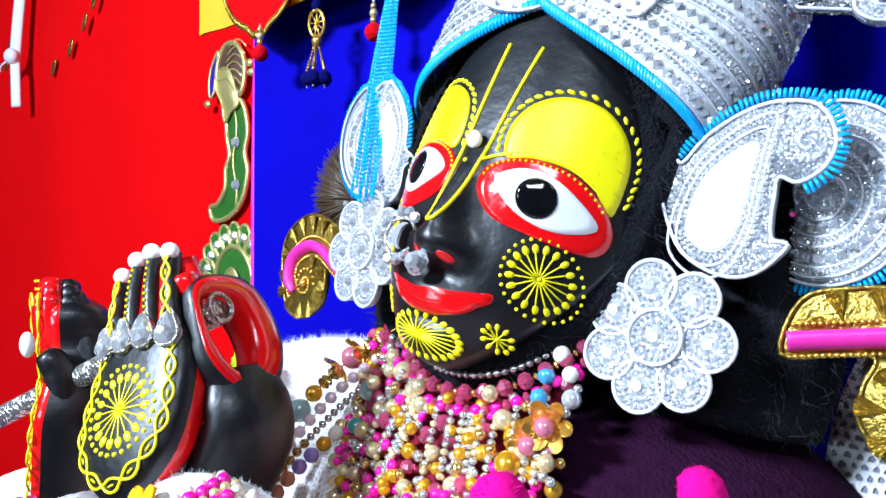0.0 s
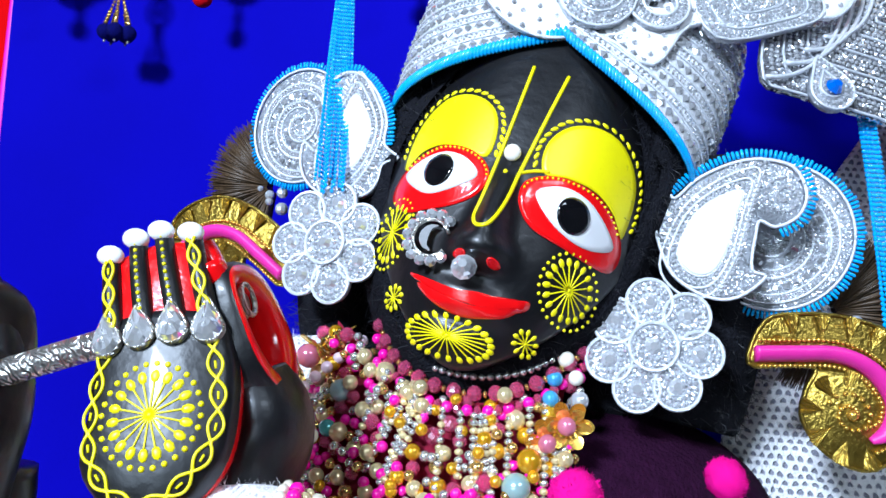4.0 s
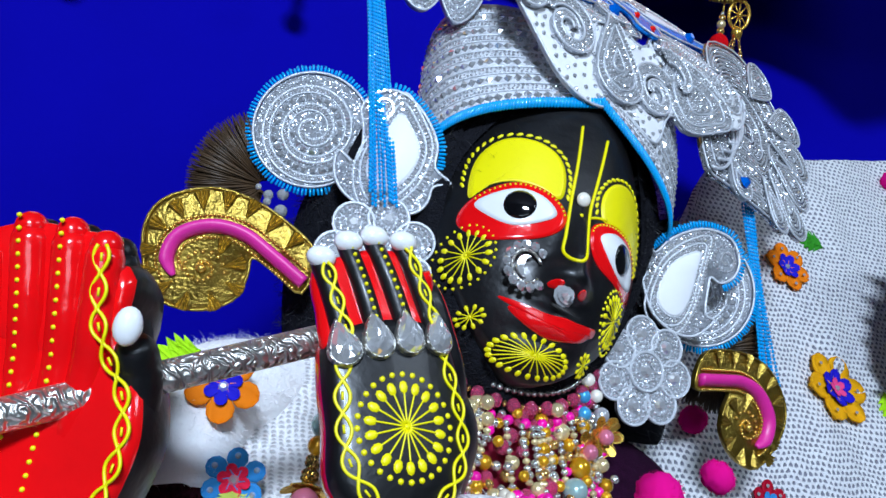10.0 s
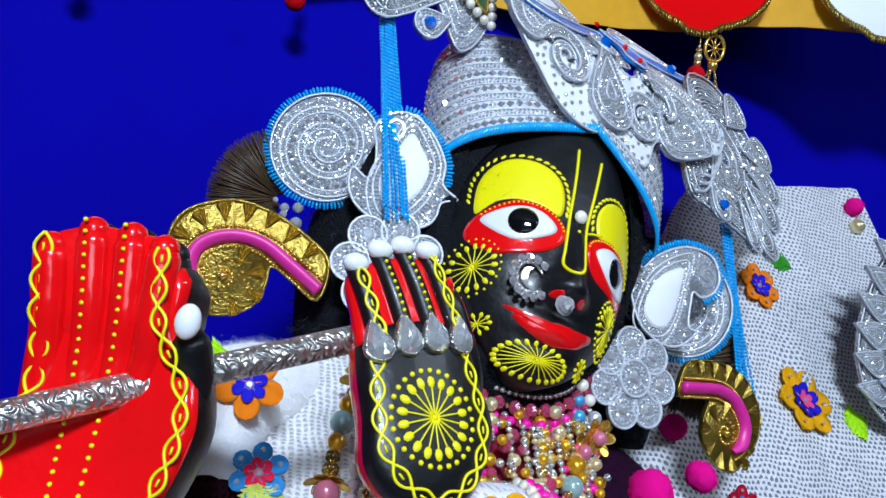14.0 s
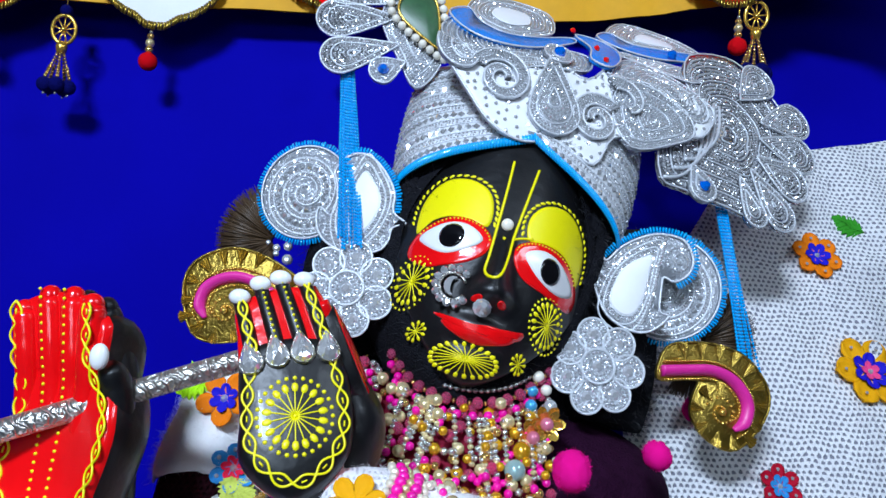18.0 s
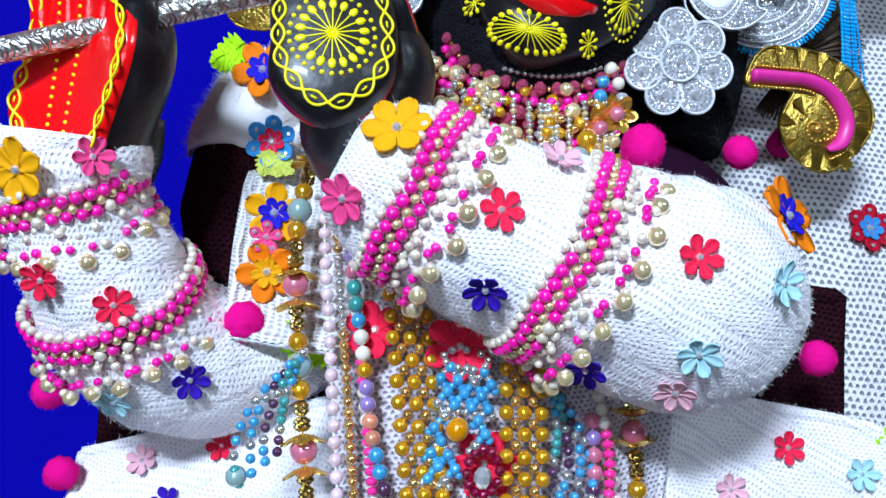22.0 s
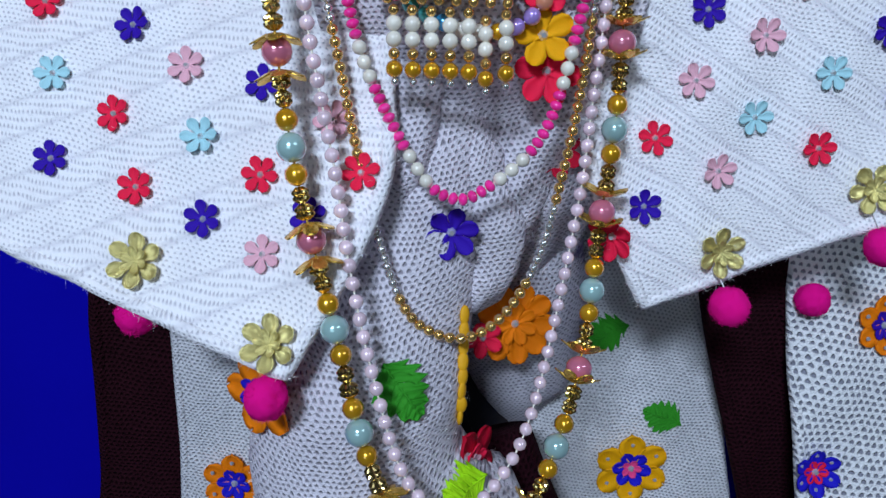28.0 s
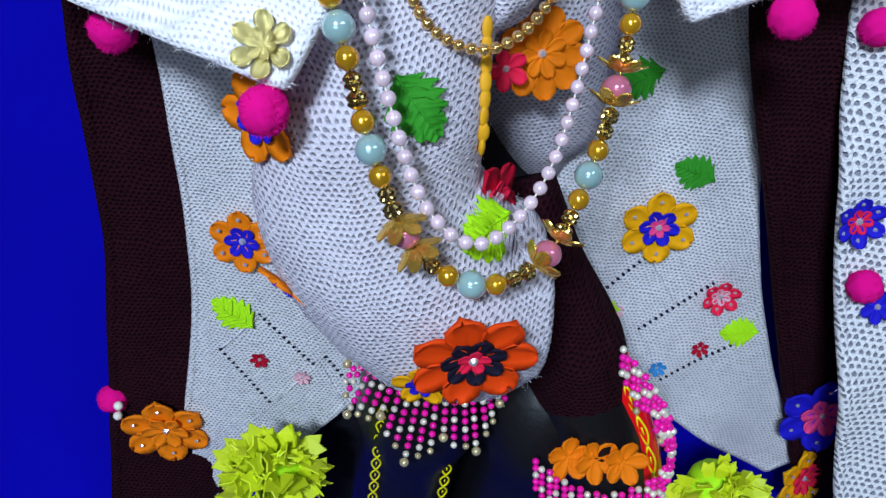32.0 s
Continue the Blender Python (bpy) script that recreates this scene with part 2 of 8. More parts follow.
def knit(name, color, sx=0.0028, sz=0.0021, turn=0.0, depth=0.7, vary=0.1, hole=(0.3, 0.75), gap_color=(0.45, 0.44, 0.5), stagger=0.5, rib=None, sheen=0.05, wobble=0.5):
    """Knitted wool: rows of loops with a small gap between them, and a fuzzy grain over it.
    rib: (degrees, metres) of slanting bands in which bumpy moss stitch and long plain stitch take turns."""
    mat = material(name, color, 0.95, vary=vary, scale=45, sheen=sheen, spec=0.06)
    nt = mat.node_tree
    p = nt.nodes["Principled BSDF"]
    tex = nt.nodes.new("ShaderNodeTexCoord")

    def m(op, a, b=None):
        q = nt.nodes.new("ShaderNodeMath")
        q.operation = op
        for i, s in enumerate((a, b)):
            if s is None:
                continue
            if isinstance(s, (int, float)):
                q.inputs[i].default_value = s
            else:
                nt.links.new(s, q.inputs[i])
        return q.outputs[0]

    def noise_of(scale, detail):
        q = nt.nodes.new("ShaderNodeTexNoise")
        q.inputs["Scale"].default_value, q.inputs["Detail"].default_value = scale, detail
        nt.links.new(tex.outputs["Object"], q.inputs["Vector"])
        return q

    def turned(degrees):
        mp = nt.nodes.new("ShaderNodeMapping")
        mp.inputs["Rotation"].default_value = (0, radians(degrees), 0)
        nt.links.new(tex.outputs["Object"], mp.inputs["Vector"])
        sp = nt.nodes.new("ShaderNodeSeparateXYZ")
        nt.links.new(mp.outputs[0], sp.inputs[0])
        return sp.outputs["X"], sp.outputs["Z"]

    soft = nt.nodes.new("ShaderNodeSeparateColor")
    nt.links.new(noise_of(30, 3).outputs["Color"], soft.inputs[0])
    wx, wz = (m("MULTIPLY", m("SUBTRACT", soft.outputs[k], 0.5), sx * 6 * wobble) for k in (0, 1))
    fine = noise_of(700, 4).outputs["Fac"]
    patch = noise_of(160, 2).outputs["Fac"]

    def cells(x, z, cx, cz, r0, r1, shift=0.5):
        """1 on the loops, 0 in the gaps between them, on staggered rows."""
        v = m("DIVIDE", m("ADD", z, wz), cz)
        u = m("ADD", m("DIVIDE", m("ADD", x, wx), cx), m("MULTIPLY", m("FLOORED_MODULO", m("FLOOR", v), 2.0), shift))
        fu, fv = (m("MULTIPLY", m("SUBTRACT", m("FRACT", q), 0.5), 2.0) for q in (u, v))
        fv = m("ADD", fv, m("MULTIPLY", m("ABSOLUTE", fu), 0.5))
        d = m("SQRT", m("ADD", m("MULTIPLY", fu, fu), m("MULTIPLY", fv, fv)))
        rg = nt.nodes.new("ShaderNodeMapRange")
        rg.interpolation_type = "SMOOTHSTEP"
        rg.inputs["From Min"].default_value, rg.inputs["From Max"].default_value = r0, r1
        nt.links.new(m("ADD", d, m("MULTIPLY", m("SUBTRACT", patch, 0.5), 0.6)), rg.inputs["Value"])
        return rg.outputs[0]

    x, z = turned(turn)
    loops = cells(x, z, sx, sz, hole[0], hole[1], stagger)
    if rib:
        xb, zb = turned(rib[0])
        across = m("FRACT", m("DIVIDE", m("ADD", zb, wz), rib[1]))
        xl, zl = turned(rib[0] * 0.5 - 8)
        plain = cells(xl, zl, sx * 0.8, sz * 1.7, hole[0] * 0.4, hole[1] * 1.1, stagger)
        band = m("GREATER_THAN", across, 0.52)
        seam = m("MINIMUM", 1.0, m("MULTIPLY", m("MINIMUM", m("ABSOLUTE", m("SUBTRACT", across, 0.52)), m("MINIMUM", across, m("SUBTRACT", 1.0, across))), 16.0))
        loops = m("ADD", m("MULTIPLY", loops, m("SUBTRACT", 1.0, band)), m("MULTIPLY", plain, band))
        loops = m("MULTIPLY", loops, m("ADD", 0.55, m("MULTIPLY", seam, 0.45)))
    height = m("ADD", loops, m("MULTIPLY", fine, 1.1))
    bu = nt.nodes.new("ShaderNodeBump")
    bu.inputs["Strength"].default_value, bu.inputs["Distance"].default_value = depth, sx * 0.45
    nt.links.new(height, bu.inputs["Height"])
    nt.links.new(bu.outputs[0], p.inputs["Normal"])
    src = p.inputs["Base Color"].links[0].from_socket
    # The shade down between loops and at band seams is mixed into the colour.
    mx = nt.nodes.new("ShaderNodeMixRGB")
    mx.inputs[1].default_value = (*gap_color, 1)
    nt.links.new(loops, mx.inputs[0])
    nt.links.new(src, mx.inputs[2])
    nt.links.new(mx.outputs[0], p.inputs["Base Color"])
    return mat


def sparkle(name, color, scale=900.0, bump=1.0, rough=0.18, metal=0.9):
    """Metal thread and sequins: small facets that turn every way."""
    mat = material(name, color, rough, metal, vary=0.25, scale=300)
    nt = mat.node_tree
    p = nt.nodes["Principled BSDF"]
    tex = nt.nodes.new("ShaderNodeTexCoord")
    vo = nt.nodes.new("ShaderNodeTexVoronoi")
    vo.inputs["Scale"].default_value = scale
    nt.links.new(tex.outputs["Object"], vo.inputs["Vector"])
    geo = nt.nodes.new("ShaderNodeNewGeometry")
    mixv = nt.nodes.new("ShaderNodeMixRGB")
    mixv.inputs[0].default_value = 0.28 * bump
    vm = nt.nodes.new("ShaderNodeVectorMath")
    vm.operation = "MULTIPLY_ADD"
    vm.inputs[1].default_value, vm.inputs[2].default_value = (2, 2, 2), (-1, -1, -1)
    nt.links.new(vo.outputs["Color"], vm.inputs[0])
    nt.links.new(geo.outputs["Normal"], mixv.inputs[1])
    nt.links.new(vm.outputs[0], mixv.inputs[2])
    nz = nt.nodes.new("ShaderNodeVectorMath")
    nz.operation = "NORMALIZE"
    nt.links.new(mixv.outputs[0], nz.inputs[0])
    nt.links.new(nz.outputs[0], p.inputs["Normal"])
    return mat


M_BLACK = material("black_lacquer", (0.004, 0.004, 0.005), 0.4, vary=0.4, bump=0.3, bump_scale=110, coat=0.08, spec=0.5)
M_RED = material("red_lacquer", (0.85, 0.004, 0.006), 0.17, vary=0.08, bump=0.5, bump_scale=60, coat=0.5, spec=0.5)
M_YELLOW = material("yellow_paint", (0.9, 0.78, 0.0), 0.4, vary=0.05, bump=0.05)
M_WHITE = material("white_enamel", (0.86, 0.86, 0.86), 0.22, vary=0.03, coat=0.4)
M_PUPIL = material("pupil_black", (0.004, 0.004, 0.005), 0.06, vary=0.0, coat=1.0)
M_SILVER = sparkle("silver_thread", (0.52, 0.54, 0.58), 1500, 1.3, 0.28, 0.6)
M_CROWN = sparkle("crown_silver_cloth", (0.74, 0.75, 0.78), 1300, 0.7, 0.4, 0.25)
M_SILVER2 = sparkle("silver_sequins", (0.52, 0.53, 0.56), 800, 1.3)
M_METAL = material("engraved_silver", (0.66, 0.63, 0.58), 0.32, 0.9, vary=0.3, scale=160, bump=0.0)


def engrave(mat):
    """Chased scrolls: warped diagonal bands as relief."""
    nt = mat.node_tree
    tex = nt.nodes.new("ShaderNodeTexCoord")
    wv = nt.nodes.new("ShaderNodeTexWave")
    wv.wave_type, wv.bands_direction = "BANDS", "DIAGONAL"
    wv.inputs["Scale"].default_value, wv.inputs["Distortion"].default_value = 105, 11
    wv.inputs["Detail"].default_value, wv.inputs["Detail Scale"].default_value = 1.0, 1.6
    nt.links.new(tex.outputs["Object"], wv.inputs["Vector"])
    bu = nt.nodes.new("ShaderNodeBump")
    bu.inputs["Strength"].default_value, bu.inputs["Distance"].default_value = 0.7, 0.0013
    nt.links.new(wv.outputs["Fac"], bu.inputs["Height"])
    nt.links.new(bu.outputs[0], nt.nodes["Principled BSDF"].inputs["Normal"])


engrave(M_METAL)
M_PIPE = material("silver_piping", (0.7, 0.72, 0.76), 0.35, 0.3, vary=0.3, scale=700, bump=0.3, bump_scale=1500)
M_FELT_WHITE = material("white_satin", (0.82, 0.82, 0.84), 0.5, vary=0.05, bump=0.1)
M_CRYSTAL = material("clear_crystal", (0.8, 0.82, 0.87), 0.08, 0.64, vary=0.25, scale=500)
M_MIRROR = material("cut_mirror", (0.76, 0.78, 0.82), 0.05, 0.7, vary=0.3, scale=300)
M_BLUEBEAD = material("turquoise_glass_beads", (0.0, 0.36, 0.85), 0.12, vary=0.3, scale=500, coat=0.7)
M_BLUEGEM = material("blue_gem", (0.0, 0.16, 0.75), 0.05, 0.3, vary=0.1, coat=1)
M_GOLD = material("gold_metal", (0.82, 0.5, 0.09), 0.24, 0.8, vary=0.2, scale=200)
M_GOLDFOIL = material("gold_foil", (0.42, 0.28, 0.05), 0.3, 0.9, vary=0.6, scale=140, bump=0.6, bump_scale=420)
M_PINKSATIN = material("pink_satin", (0.75, 0.025, 0.3), 0.4, vary=0.15, bump=0.2, bump_scale=120)
M_FUR = material("black_wool", (0.01, 0.01, 0.013), 0.9, vary=0.6, scale=200, bump=1.0, bump_scale=600, spec=0.05)
M_MAROON = knit("maroon_wool", (0.026, 0.005, 0.009), 0.0040, 0.0034, 0, 1.0, 0.3, (0.1, 0.95), (0.013, 0.0025, 0.0045), 0.5, sheen=0.0)
M_PLUM = material("plum_velvet", (0.022, 0.004, 0.018), 0.95, vary=0.5, scale=140, bump=1.0, bump_scale=450, spec=0.05)
M_BLUE = material("blue_satin_cloth", (0.002, 0.001, 0.32), 0.8, vary=0.15, scale=6, bump=0.05, bump_scale=900, spec=0.04)
M_REDCLOTH = material("red_satin_cloth", (0.85, 0.002, 0.004), 0.8, vary=0.06, scale=8, bump=0.05, bump_scale=900, spec=0.04)
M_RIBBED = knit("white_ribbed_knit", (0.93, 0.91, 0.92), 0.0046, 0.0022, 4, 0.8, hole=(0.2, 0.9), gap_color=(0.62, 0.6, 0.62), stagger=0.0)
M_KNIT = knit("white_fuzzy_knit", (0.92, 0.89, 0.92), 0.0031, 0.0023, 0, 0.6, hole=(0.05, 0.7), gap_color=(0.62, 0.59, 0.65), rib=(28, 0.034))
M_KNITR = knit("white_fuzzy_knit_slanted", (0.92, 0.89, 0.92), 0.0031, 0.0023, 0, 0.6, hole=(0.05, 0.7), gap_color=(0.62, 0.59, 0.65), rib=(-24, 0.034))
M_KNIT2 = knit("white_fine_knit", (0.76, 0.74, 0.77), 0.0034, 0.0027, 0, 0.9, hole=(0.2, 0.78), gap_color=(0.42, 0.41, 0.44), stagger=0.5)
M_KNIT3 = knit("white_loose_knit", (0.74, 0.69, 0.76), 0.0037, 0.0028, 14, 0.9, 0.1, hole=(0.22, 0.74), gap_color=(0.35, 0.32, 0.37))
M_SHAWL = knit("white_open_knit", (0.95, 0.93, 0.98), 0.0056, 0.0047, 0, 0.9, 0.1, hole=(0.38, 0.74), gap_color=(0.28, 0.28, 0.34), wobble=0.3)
M_WOOL = material("white_fleece", (0.94, 0.93, 0.93), 0.95, vary=0.08, scale=80, bump=0.4, bump_scale=500, sheen=0.15, spec=0.1)
# Unseen walls: dark so that little light bounces or shows in metal.
M_WALL = material("dark_unseen_wall", (0.05, 0.05, 0.055), 0.8, vary=0.05, scale=3, bump=0.05)
M_YELLOWCLOTH = material("yellow_cloth", (0.75, 0.36, 0.0), 0.7, vary=0.12, bump=0.1)

# ---- the setting ----
def slab(x0, x1, y0, y1, z0, z1):
    b = Build()
    b.add([(x, y, z) for z in (z0, z1) for y in (y0, y1) for x in (x0, x1)], [(0, 2, 3, 1), (4, 5, 7, 6), (0, 1, 5, 4), (2, 6, 7, 3), (0, 4, 6, 2), (1, 3, 7, 5)])
    return b


# Added shell out of view; its darkness limits fill and reflections.
for nm, dims in (("floor", (-3.2, 3.0, -3.2, 1.6, -0.1, 0)), ("ceiling", (-3.2, 3.0, -3.2, 1.6, 2.8, 2.9)), ("wall_north", (-3.2, 3.0, 1.5, 1.6, 0, 2.8)),
                 ("wall_south", (-3.2, 3.0, -3.2, -3.1, 0, 2.8)), ("wall_west", (-3.2, -3.1, -3.1, 1.5, 0, 2.8)), ("wall_east", (2.9, 3.0, -3.1, 1.5, 0, 2.8))):
    whole(nm, slab(*dims), M_WALL, "unseen room surface, kept dark to cut bounce light and reflections", "room", kind="structure", smooth=False)


def curtain(name, x0, x1, y, z0, z1, amp, wave, mat, label, sweep=0.0):
    b = Build()

    def f(u, v):
        x = x0 + (x1 - x0) * u
        z = z0 + (z1 - z0) * v
        return (x, y - sweep * max(0, (0.85 - z) / 0.75) ** 1.15 + amp * math.sin(x * wave + 0.6 * math.sin(x * wave * 0.37) + 0.8 * v) + amp * 0.6 * math.sin(x * wave * 2.3 + 2), z0 + (z1 - z0) * v)

    b.grid(f, 120, 12)
    b.grid(lambda u, v: (f(u, v)[0], f(u, v)[1] + 0.004, f(u, v)[2]), 120, 12)
    return whole(name, b, mat, label, "curtain", kind="structure")


curtain("backdrop_blue", -0.868, 1.3, 0.70, 0.1, 1.75, 0.010, 8, M_BLUE, "deep blue satin curtain hanging behind the statue", 0.47)
curtain("backdrop_red", -2.6, -0.5, 1.06, 0.2, 2.2, 0.006, 7, M_REDCLOTH, "bright red satin curtain with gold applique")
altar = whole("altar", slab(-0.95, 0.9, 0.05, 1.0, 0.0, 0.13), M_BLUE, "low altar covered in deep blue cloth", "altar", kind="structure", smooth=False)

# ---- the statue's head ----
HA, HB = radians(12), radians(16.5)
HX = V((math.cos(HA), 0, -math.sin(HA)))
HU = V((math.sin(HA) * math.cos(HB), math.sin(HB), math.cos(HA) * math.cos(HB)))
HY = HU.cross(HX)
HEYE = V((-0.231, 0.324, 1.232))


def head(u, d, v):
    """Face coordinates in millimetres (to the right, into the head, up) to the world."""
    return HEYE + (HX * u + HY * d + HU * v) * 0.001


def face_width(v):
    return 74 * (1 - 0.00003 * (v - 20) ** 2)


def bump2(u, v, cu, cv, ru, rv):
    return math.exp(-((u - cu) / ru) ** 2 - ((v - cv) / rv) ** 2)


def face_depth(u, v):
    q = min(abs(u / face_width(v)), 1.3)
    d = -11 + 45 * q ** 2.4
    d += 11 * (v / 95) ** 2 if v > 0 else 11 * (v / 76) ** 4
    # nose: ridge, tip, wings
    if -46 < v < 22:
        t = (22 - v) / 60
        d -= 15 * math.exp(-(u / (5.5 + 5 * t)) ** 2) * min(1, t * 1.35) * (1 if v > -36 else max(0, 1 - ((-36 - v) / 10) ** 2))
    d -= 6 * bump2(u, v, -10, -35, 7, 7) + 6 * bump2(u, v, 10, -35, 7, 7)
    # mouth, chin, cheeks, eyeballs
    d -= 4.0 * bump2(u, v, 0, -57, 24, 4.5) + 4.5 * bump2(u, v, 0, -64, 19, 4.5)
    d += 2.5 * bump2(u, v, 0, -71, 16, 3.5)
    d -= 4 * bump2(u, v, 0, -80, 22, 10)
    d -= 3.5 * (bump2(u, v, -37, 3, 16, 10) + bump2(u, v, 37, 0, 16, 10))
    d -= 2 * (bump2(u, v, -42, -30, 18, 16) + bump2(u, v, 42, -32, 18, 16))
    return d


def on_face(u, v, lift=0.0):
    return head(u, face_depth(u, v) - lift, v)


statue = Build()
S_BLACK, S_RED, S_YEL, S_WHITE, S_PUPIL = range(5)
STATUE_MATS = [M_BLACK, M_RED, M_YELLOW, M_WHITE, M_PUPIL]


def head_surface(s, t):
    a = 2 * math.pi * s
    if t <= 0.8:
        r = (t / 0.8) ** 0.8
        v = 8 + math.sin(a) * (112 if math.sin(a) > 0 else 101) * r
        u = math.cos(a) * r * 1.02 * face_width(8 + (v - 8) * 1.0) * (1.0 if r < 0.01 else 1.0)
        return head(u, min(face_depth(u, v), 62), v)
    k = (t - 0.8) / 0.2
    v = 8 + math.sin(a) * (112 if math.sin(a) > 0 else 101)
    u = math.cos(a) * 1.02 * face_width(v)
    d0 = min(face_depth(u, v), 62)
    w = math.cos(k * math.pi / 2)
    return head(u * w, d0 + (125 - d0) * math.sin(k * math.pi / 2), 8 + (v - 8) * w)


statue.grid(head_surface, 96, 70, S_BLACK, wrap=True)


def inside(pt, poly):
    x, y = pt
    c = False
    for (x1, y1), (x2, y2) in zip(poly, poly[1:] + poly[:1]):
        if (y1 > y) != (y2 > y) and x < (x2 - x1) * (y - y1) / (y2 - y1) + x1:
            c = not c
    return c


def paint(outline, lift, mi, place=None, rings=7, hub=None):
    """A patch of paint that follows the surface, its rim sunk into it; the outline is star-shaped about its hub."""
    place = place or on_face
    n = len(outline)
    cx, cy = hub or (sum(p[0] for p in outline) / n, sum(p[1] for p in outline) / n)
    verts = [place(cx, cy, lift)]
    for k in range(1, rings + 1):
        s = k / rings
        verts += [place(cx + (a - cx) * s, cy + (b - cy) * s, lift) for a, b in outline]
    verts += [place(a, b, -0.3) for a, b in outline]
    faces = [(0, 1 + i, 1 + (i + 1) % n) for i in range(n)]
    for k in range(rings):
        o = 1 + k * n
        faces += [(o + i, o + n + i, o + n + (i + 1) % n, o + (i + 1) % n) for i in range(n)]
    statue.add(verts, faces, mi)


def line(pts, r, mi, place=None, flat=0.6, closed_line=False):
    place = place or on_face
    pts = [V((a, b, 0)) for a, b in pts]
    path = evenly(smooth_path(pts, 6), 1.6)
    statue.tube([place(p.x, p.y, 0.15) for p, _ in path], r * 0.001, 6, mi)


def dot(u, v, r, mi=S_YEL, place=None, normal=None, stretch=1.0, toward=None):
    place = place or on_face
    c = place(u, v, 0.0)
    nrm = (place(u + 1, v, 0) - place(u - 1, v, 0)).cross(place(u, v + 1, 0) - place(u, v - 1, 0))
    along = None if toward is None else place(u + toward[0], v + toward[1], 0) - c
    statue.dome(c, nrm, r * 0.001, 0.0009, mi, 8, stretch, along)


def rosette(cu, cv, ru, rv, petals, place=None, turn=0.0, ring=True, fat=0.078, reach=0.73):
    """A painted wheel: drop-shaped petals on thin spokes, a ring of dots round them."""
    ct, st = math.cos(turn), math.sin(turn)

    def at(a, s):
        x, y = math.cos(a) * ru * s, math.sin(a) * rv * s
        return cu + x * ct - y * st, cv + x * st + y * ct

    for i in range(petals):
        a = 2 * math.pi * (i + 0.5) / petals
        p, q = at(a, 0.06), at(a, reach - 0.03)
        line([p, at(a, 0.34), q], 0.42, S_YEL, place)
        w = at(a, reach)
        dot(w[0], w[1], fat * (ru + rv) / 2 + 0.3, S_YEL, place, stretch=1.45, toward=(q[0] - p[0], q[1] - p[1]))
    if ring:
        for i in range(int(petals * 1.6)):
            w = at(2 * math.pi * i / int(petals * 1.6), 0.97)
            dot(w[0], w[1], 0.055 * (ru + rv) / 2 + 0.12, S_YEL, place)
    dot(cu, cv, 1.4, S_YEL, place)


# brows, eyes
brow_r = closed([(17, 15), (14, 30), (21, 44), (35, 52), (50, 52), (61, 42), (66, 26), (65, 3), (58, 11), (46, 17), (30, 17)], 5)
brow_l = closed([(-14, 15), (-13, 30), (-19, 44), (-33, 52), (-49, 52), (-59, 42), (-63, 26), (-61, 5), (-54, 14), (-42, 19), (-27, 18)], 5)
paint(brow_r, 0.5, S_YEL, rings=9, hub=(42, 33))
paint(brow_l, 0.5, S_YEL, rings=9, hub=(-38, 35))
red_r = closed([(9, 4), (14, 11), (27, 16), (46, 16), (60, 8), (67, -5), (64, -17), (53, -20), (38, -19), (21, -16), (11, -7)], 5)
red_l = closed([(-9, 5), (-15, 13), (-27, 18), (-42, 18), (-56, 9), (-63, -4), (-61, -15), (-48, -22), (-36, -20), (-22, -15), (-11, -6)], 5)
paint(red_r, 0.9, S_RED, rings=8, hub=(38, -2))
paint(red_l, 0.9, S_RED, rings=8, hub=(-37, -1))
eye_r = closed([(17, 2), (24, 9), (35, 11.5), (48, 8), (62, -4), (54, -12), (42, -14), (28, -9)], 5)
eye_l = closed([(-15, 3), (-23, 11), (-36, 14), (-48, 10), (-58, 1), (-50, -7), (-38, -11), (-25, -6)], 5)
paint(eye_r, 1.5, S_WHITE, rings=6, hub=(40, -1))
paint(eye_l, 1.5, S_WHITE, rings=6, hub=(-37, 2))
for cu, cv, ru in ((38.5, -1.5, 8.6), (-37, 2.5, 8.4)):
    paint([(cu + ru * math.cos(a * math.pi / 12), cv + 1.12 * ru * math.sin(a * math.pi / 12)) for a in range(24)], 2.1, S_PUPIL, rings=5)
for poly, hub in ((brow_r, (42, 33)), (brow_l, (-38, 35))):
    # drops round the upper rim of each brow patch
    path = evenly([V((a, b, 0)) for a, b in poly[2:36]], 4.3)
    for p, d in path:
        o = V((p.x - hub[0], p.y - hub[1], 0)).normalized()
        if p.y > hub[1] - 22:
            dot(p.x + o.x * 3.2, p.y + o.y * 3.2, 1.25, stretch=2.0, toward=(o.x * 0.4 - d.x, o.y * 0.4 - d.y))
for poly, hub in ((red_r, (38, -2)), (red_l, (-37, -1))):
    for p, d in evenly([V((a, b, 0)) for a, b in poly[:28]], 2.9):
        o = V((p.x - hub[0], p.y - hub[1], 0)).normalized()
        if p.y > 3:
            dot(p.x - o.x * 1.4, p.y - o.y * 1.4, 0.75, place=lambda u, v, l: on_face(u, v, l + 0.9))
# the mark on brow and nose
line([(-7, 76), (-7, 45), (-7.5, 12), (-8, -8), (-8.5, -20), (-5, -26), (0, -26), (3, -20), (5, -6), (6, 12), (9.5, 45), (13, 76)], 1.15, S_YEL)
line([(5.5, 10), (12, 14), (20, 16.5)], 1.0, S_YEL)
dot(-1, 8, 1.3)
# cheeks and chin
rosette(47, -37, 15.5, 19, 18, fat=0.085)
rosette(-54, -33, 13, 20, 16, fat=0.09)
rosette(34, -70, 6.8, 6.8, 10, ring=False, fat=0.16, reach=0.8)
rosette(-41, -67, 6.8, 6.8, 10, ring=False, fat=0.16, reach=0.8)
